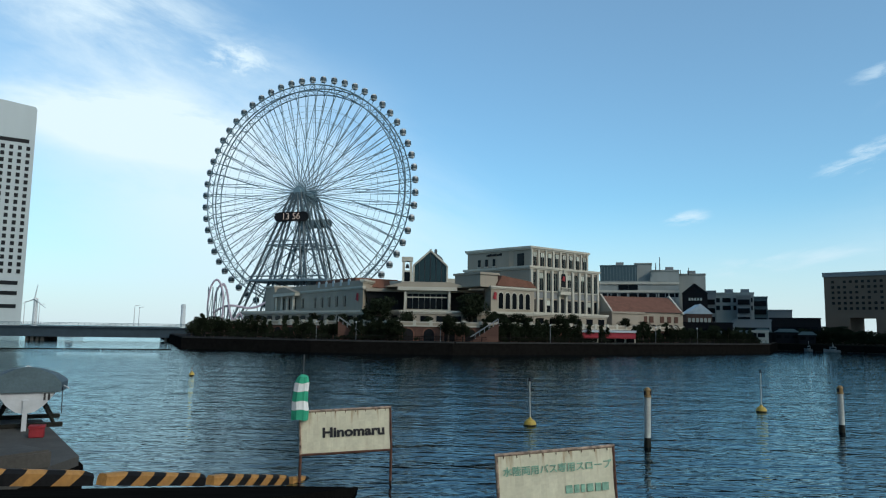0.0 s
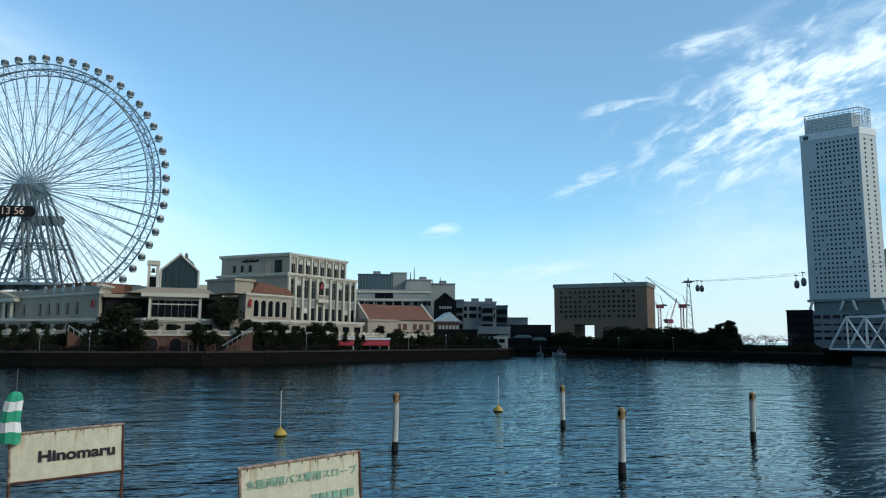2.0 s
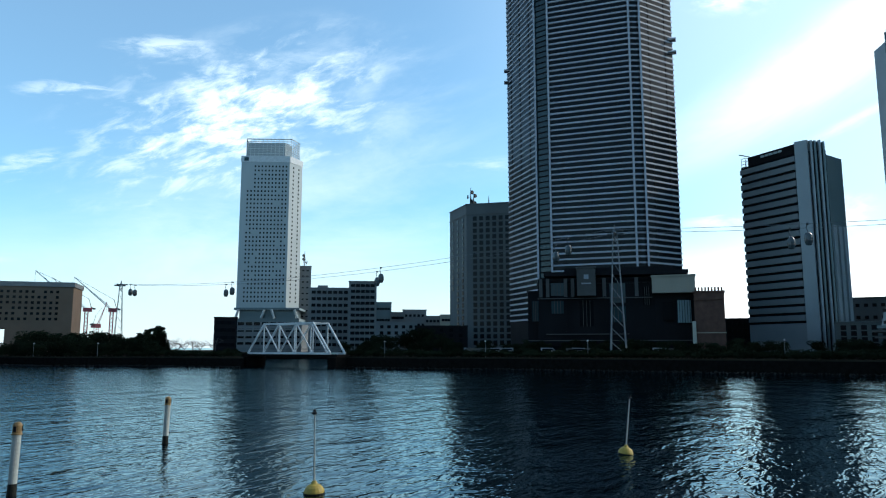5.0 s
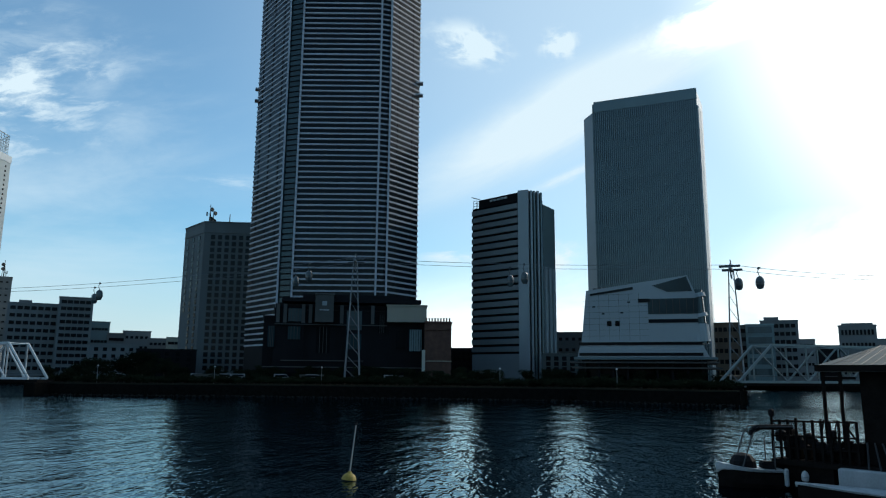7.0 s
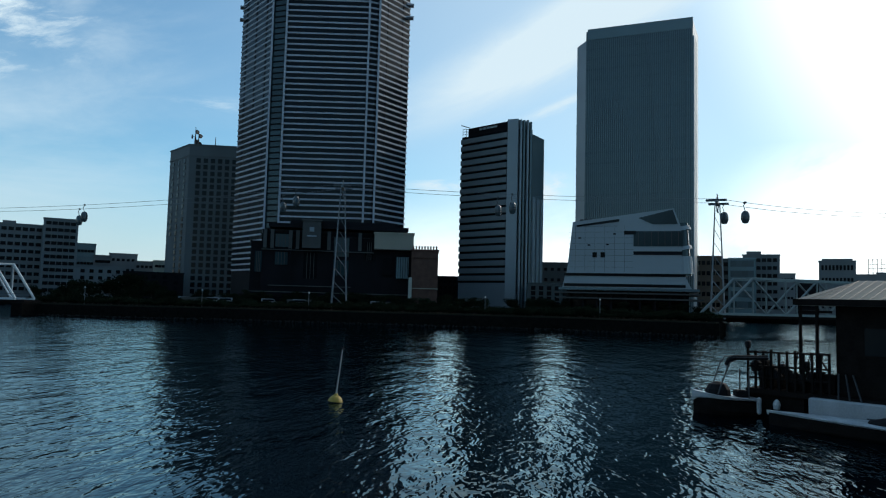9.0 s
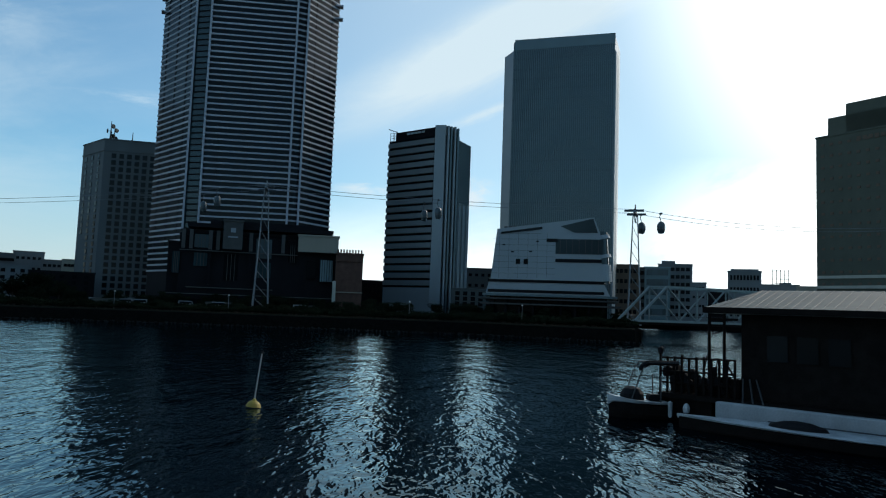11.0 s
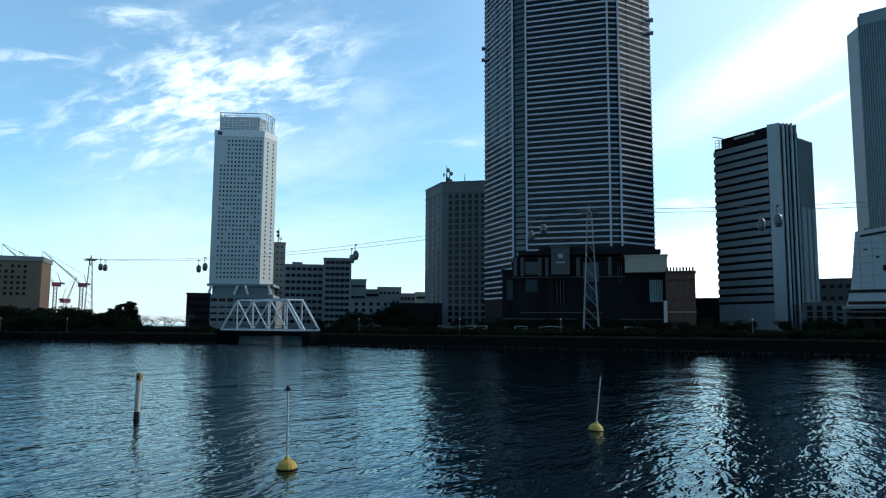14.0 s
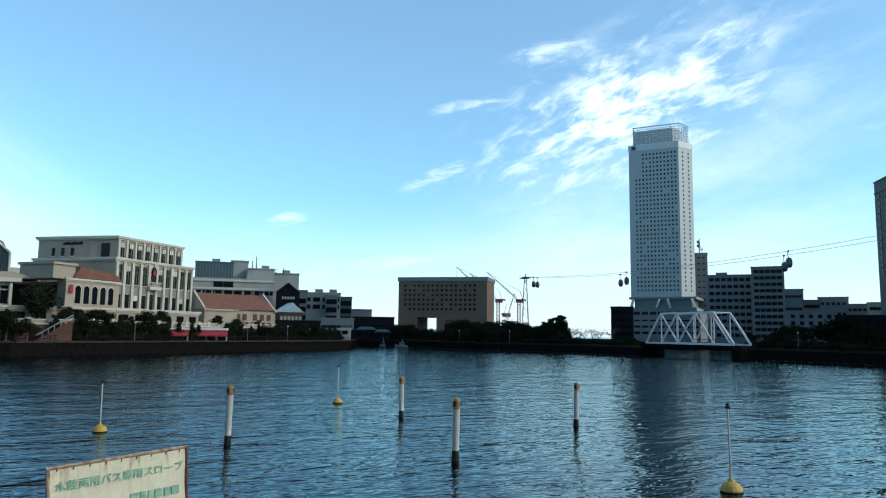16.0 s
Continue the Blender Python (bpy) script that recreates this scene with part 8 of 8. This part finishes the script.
# causeway edge and the street trees behind it
CAUSE = [(-54.4, 184), (-60.6, 170), (-67.8, 165), (-80.7, 153), (-93.9, 150), (-98.7, 143.5), (-105.4, 142.5)]
a = -54.9
while a > -105.2:
    lo = between(CAUSE, a)
    grow("shrub", a, lo + 1.0 + 1.5 * rng.random(), 2.6, 1.2 + 0.9 * rng.random(), 1.5)
    grow("shrub", a - 0.25, lo + 5, 2.6, 1.8 + 0.9 * rng.random(), 1.6)
    if rng.random() < 0.62:
        grow("round", a, (199 if a > -75 else 187 if a > -94 else 180) + 4 * rng.random() + (12 if a > -66 else 0), 2.8, 2.6 + 1.6 * rng.random(), 1.3)
    a -= 0.50 + 0.15 * rng.random()
for a, d, h in ((-60.6, 236, 9.0), (-61.3, 238, 8.0), (-59.6, 232, 7.0), (-58.3, 230, 6.2), (-62.4, 236, 6.4), (-57.4, 226, 6.5), (-63.2, 232, 5.0), (-56.6, 222, 4.6), (-85.0, 195, 4.2), (-84.6, 193, 3.8)):
    grow("round", a, d, 2.8, h, 1.1)


# ---- small things along the shores ----
def lamp_post(az, d, z, h):
    p = P(az, d, z)
    t = thing("street_lamp", "slim pale lamp post on the shore", "street lamp", Matrix.Translation(p) @ pose(0, 0, 0, 0, 0, az), "street lamps")
    bm = bmesh.new()
    bar(bm, (0, 0, 0), (0, 0, h), 0.07, 6, 0.045)
    part("post", bm, "pylon", t)
    bm = bmesh.new()
    lathe(bm, [(0.05, h - 0.05), (0.17, h), (0.2, h + 0.14), (0.06, h + 0.3)], 8)
    part("lantern", bm, "whitesteel", t)


for az, d, z in ((10.0, 155, 2.6), (6.9, 151, 2.6), (0.2, 147, 2.6), (-4.3, 152, 2.6), (-8.5, 158, 2.6), (-16.5, 182, 2.6), (-19.5, 196, 2.6), (-33.0, 238, 2.4), (-37.0, 224, 2.4), (-58.0, 178, 2.6), (-66, 168, 2.6), (-74, 162, 2.6), (-88, 154, 2.6), (-97, 148, 2.6)):
    lamp_post(az, d, z, 3.6)


def moored_boat(az, d, turn, label, L=6.5, paint="greyhull"):
    p = P(az, d)
    t = thing("moored_boat", label, "boat", Matrix.Translation(p) @ pose(0, 0, 0, 0, 0, turn), "boats by the far bank")
    part("hull", hull_mesh(L, 1.1, -0.3, 0.7, 0.4), paint, t)
    bm = bmesh.new()
    profile(bm, [(-0.9, 0.7), (0.9, 0.7), (0.7, 1.7), (-0.7, 1.7)], L * 0.25, L * 0.6)
    part("cabin", bm, paint, t)
    for s in (-1, 1):
        bm = bmesh.new()
        box(bm, s * 0.82 - 0.06, L * 0.28, 1.05, s * 0.82 + 0.06, L * 0.57, 1.5)
        part("cabin_window", bm, "glass", t)
    bm = bmesh.new()
    bar(bm, (0, L * 0.4, 1.7), (0, L * 0.42, 3.2), 0.04, 5)
    part("mast", bm, "whitesteel", t)


M["greyhull"] = material("weathered_grey_hull_paint", (0.13, 0.15, 0.155), 0.6, vary=0.3, scale=1.5, spec=0.2)
moored_boat(-28.9, 251.5, 75, "pale grey cabin boat moored by the far bank", 4.6)
moored_boat(28.2, 318, -60, "white cabin boat afloat beyond the road bridge", 9.0, "whitesteel")
moored_boat(-27.2, 255, 60, "small grey boat moored by the far bank", 2.4)

# parked cars and low walls of the promenade before the dark tower
M["paintwhite"] = material("grey_car_paint", (0.28, 0.29, 0.30), 0.3, vary=0.05)


def parked_van(az, d, z, turn):
    p = P(az, d, z)
    t = thing("parked_van", "small grey van parked on the quay road", "van", Matrix.Translation(p) @ pose(0, 0, 0, 0, 0, az + turn), "parked vans")
    bm = bmesh.new()
    profile(bm, [(-2.1, 0.35), (2.1, 0.35), (2.15, 1.0), (1.5, 1.25), (1.0, 1.9), (-2.05, 1.95)], -0.8, 0.8)
    part("body", bm, "paintwhite", t)
    bm = bmesh.new()
    profile(bm, [(-1.8, 1.25), (1.3, 1.25), (0.95, 1.75), (-1.8, 1.75)], -0.83, 0.83)
    part("side_glass", bm, "glass", t)
    for x in (-1.3, 1.3):
        for y in (-0.75, 0.75):
            bm = bmesh.new()
            bar(bm, (x, y - 0.1, 0.32), (x, y + 0.1, 0.32), 0.32, 12)
            part("wheel", bm, "black", t)


for az, d in ((-66.6, 194), (-67.6, 194), (-73.4, 187), (-79.5, 184), (-71.0, 190), (-64.9, 200)):
    parked_van(az, d, 2.8, rng.choice((0, 180)))


def jetty_shed(az, d, w, h, label):
    p = P(az, d, 2.4 if az < -25 else 2.6)
    t = thing("jetty_shed", label, "shed", Matrix.Translation(p) @ pose(0, 0, 0, 0, 0, az), "sheds by the basin")
    bm = bmesh.new()
    box(bm, -w / 2, 0, 0, w / 2, 4, h)
    part("wall", bm, "tower", t)
    bm = bmesh.new()
    profile(bm, [(-w / 2 - 0.4, h), (w / 2 + 0.4, h), (w / 2 * 0.6, h + 1.1), (-w / 2 * 0.6, h + 1.1)], -0.5, 4.4)
    part("roof", bm, "greytower", t)
    n = max(2, int(w / 1.8))
    repeat("window", unit("window", w / n * 0.6, 1.0, 0.2, "glass"), [at(-w / 2 + w * (k + 0.5) / n, -0.04, h * 0.45) for k in range(n)], t)


for az, d, w, h in ((-22.6, 231, 6, 2.6), (-24.0, 236, 5, 3.2), (-25.6, 263, 7, 3.6), (-26.9, 260, 5, 2.8), (-20.9, 214, 4, 2.2)):
    jetty_shed(az, d, w, h, "low dark shed with a hipped roof by the basin")

# promenade railing along the island's quay and bollards
for i, (a0, d0, a1, d1) in enumerate(((19.6, 169.5, 10.4, 150.5), (10.4, 150.5, -0.8, 144.5), (-0.8, 144.5, -6, 152.5), (-6, 152.5, -14, 170.5), (-14, 170.5, -24.2, 214))):
    m, w = facing(P(a0, d0), P(a1, d1))
    t = thing("quay_railing", "low dark metal railing along the quay edge", "railing", m, "railings of the quay")
    bm = bmesh.new()
    bar(bm, (0, 0, 3.6), (w, 0, 3.6), 0.05, 4)
    part("top_rail", bm, "timber", t)
    bm = bmesh.new()
    bar(bm, (0, 0, 3.1), (w, 0, 3.1), 0.035, 4)
    part("middle_rail", bm, "timber", t)
    n = int(w / 2.2)
    repeat("post", unit("post", 0.09, 1.0, 0.09, "timber"), [at(w * k / n, 0, 2.6) for k in range(n + 1)], t)
    bm = bmesh.new()
    box(bm, 0, -1.4, 2.36, w, -0.9, 2.66)
    part("edge_stone", bm, "asphalt", t)


# ---- rough stones at the waterline ----
def riprap(line, label, out, seed):
    """Uneven stones heaped against a sea wall, too many to count."""
    r = random.Random(seed)
    vs, fs = [], []
    pts = [P(a, d) for a, d in line]
    for p, q in zip(pts, pts[1:]):
        m, w = facing(p, q)
        x = 0.0
        while x < w:
            for k in range(3):
                s = 0.10 + 0.18 * r.random() ** 2
                c = m @ Vector((x + r.uniform(-0.4, 0.4), -out * (1 - k / 3) - 0.1 + r.uniform(-0.2, 0.2), -0.02 + 0.11 * k + r.uniform(-0.06, 0.04)))
                n = len(vs)
                for ax in ((1, 0, 0), (-1, 0, 0), (0, 1, 0), (0, -1, 0), (0, 0, 1), (0, 0, -1)):
                    vs.append(c + Vector(ax) * s * r.uniform(0.6, 1.15) + Vector((r.uniform(-0.15, 0.15), r.uniform(-0.15, 0.15), 0)))
                for a in (0, 1):
                    for b in (2, 3):
                        for e in (4, 5):
                            fs.append((n + a, n + b, n + e))
            x += 0.42 + 0.25 * r.random()
    me = bpy.data.meshes.new("shore_rocks")
    me.from_pydata(vs, [], fs)
    me.materials.append(M["rock"])
    ob = new("shore_rocks", me)
    tagged(ob, label, "rocks", kind="stuff")


riprap([(-54.2, 181), (-60.6, 167), (-67.8, 162), (-80.7, 150), (-93.9, 147), (-98.7, 140), (-105.7, 139)], "rough grey stones along the foot of the causeway", 1.3, 5)
riprap([(-24.6, 262), (-30.3, 250), (-34.4, 222), (-40, 212), (-44.8, 195), (-47.2, 186)], "rough grey stones along the wooded bank", 1.2, 6)
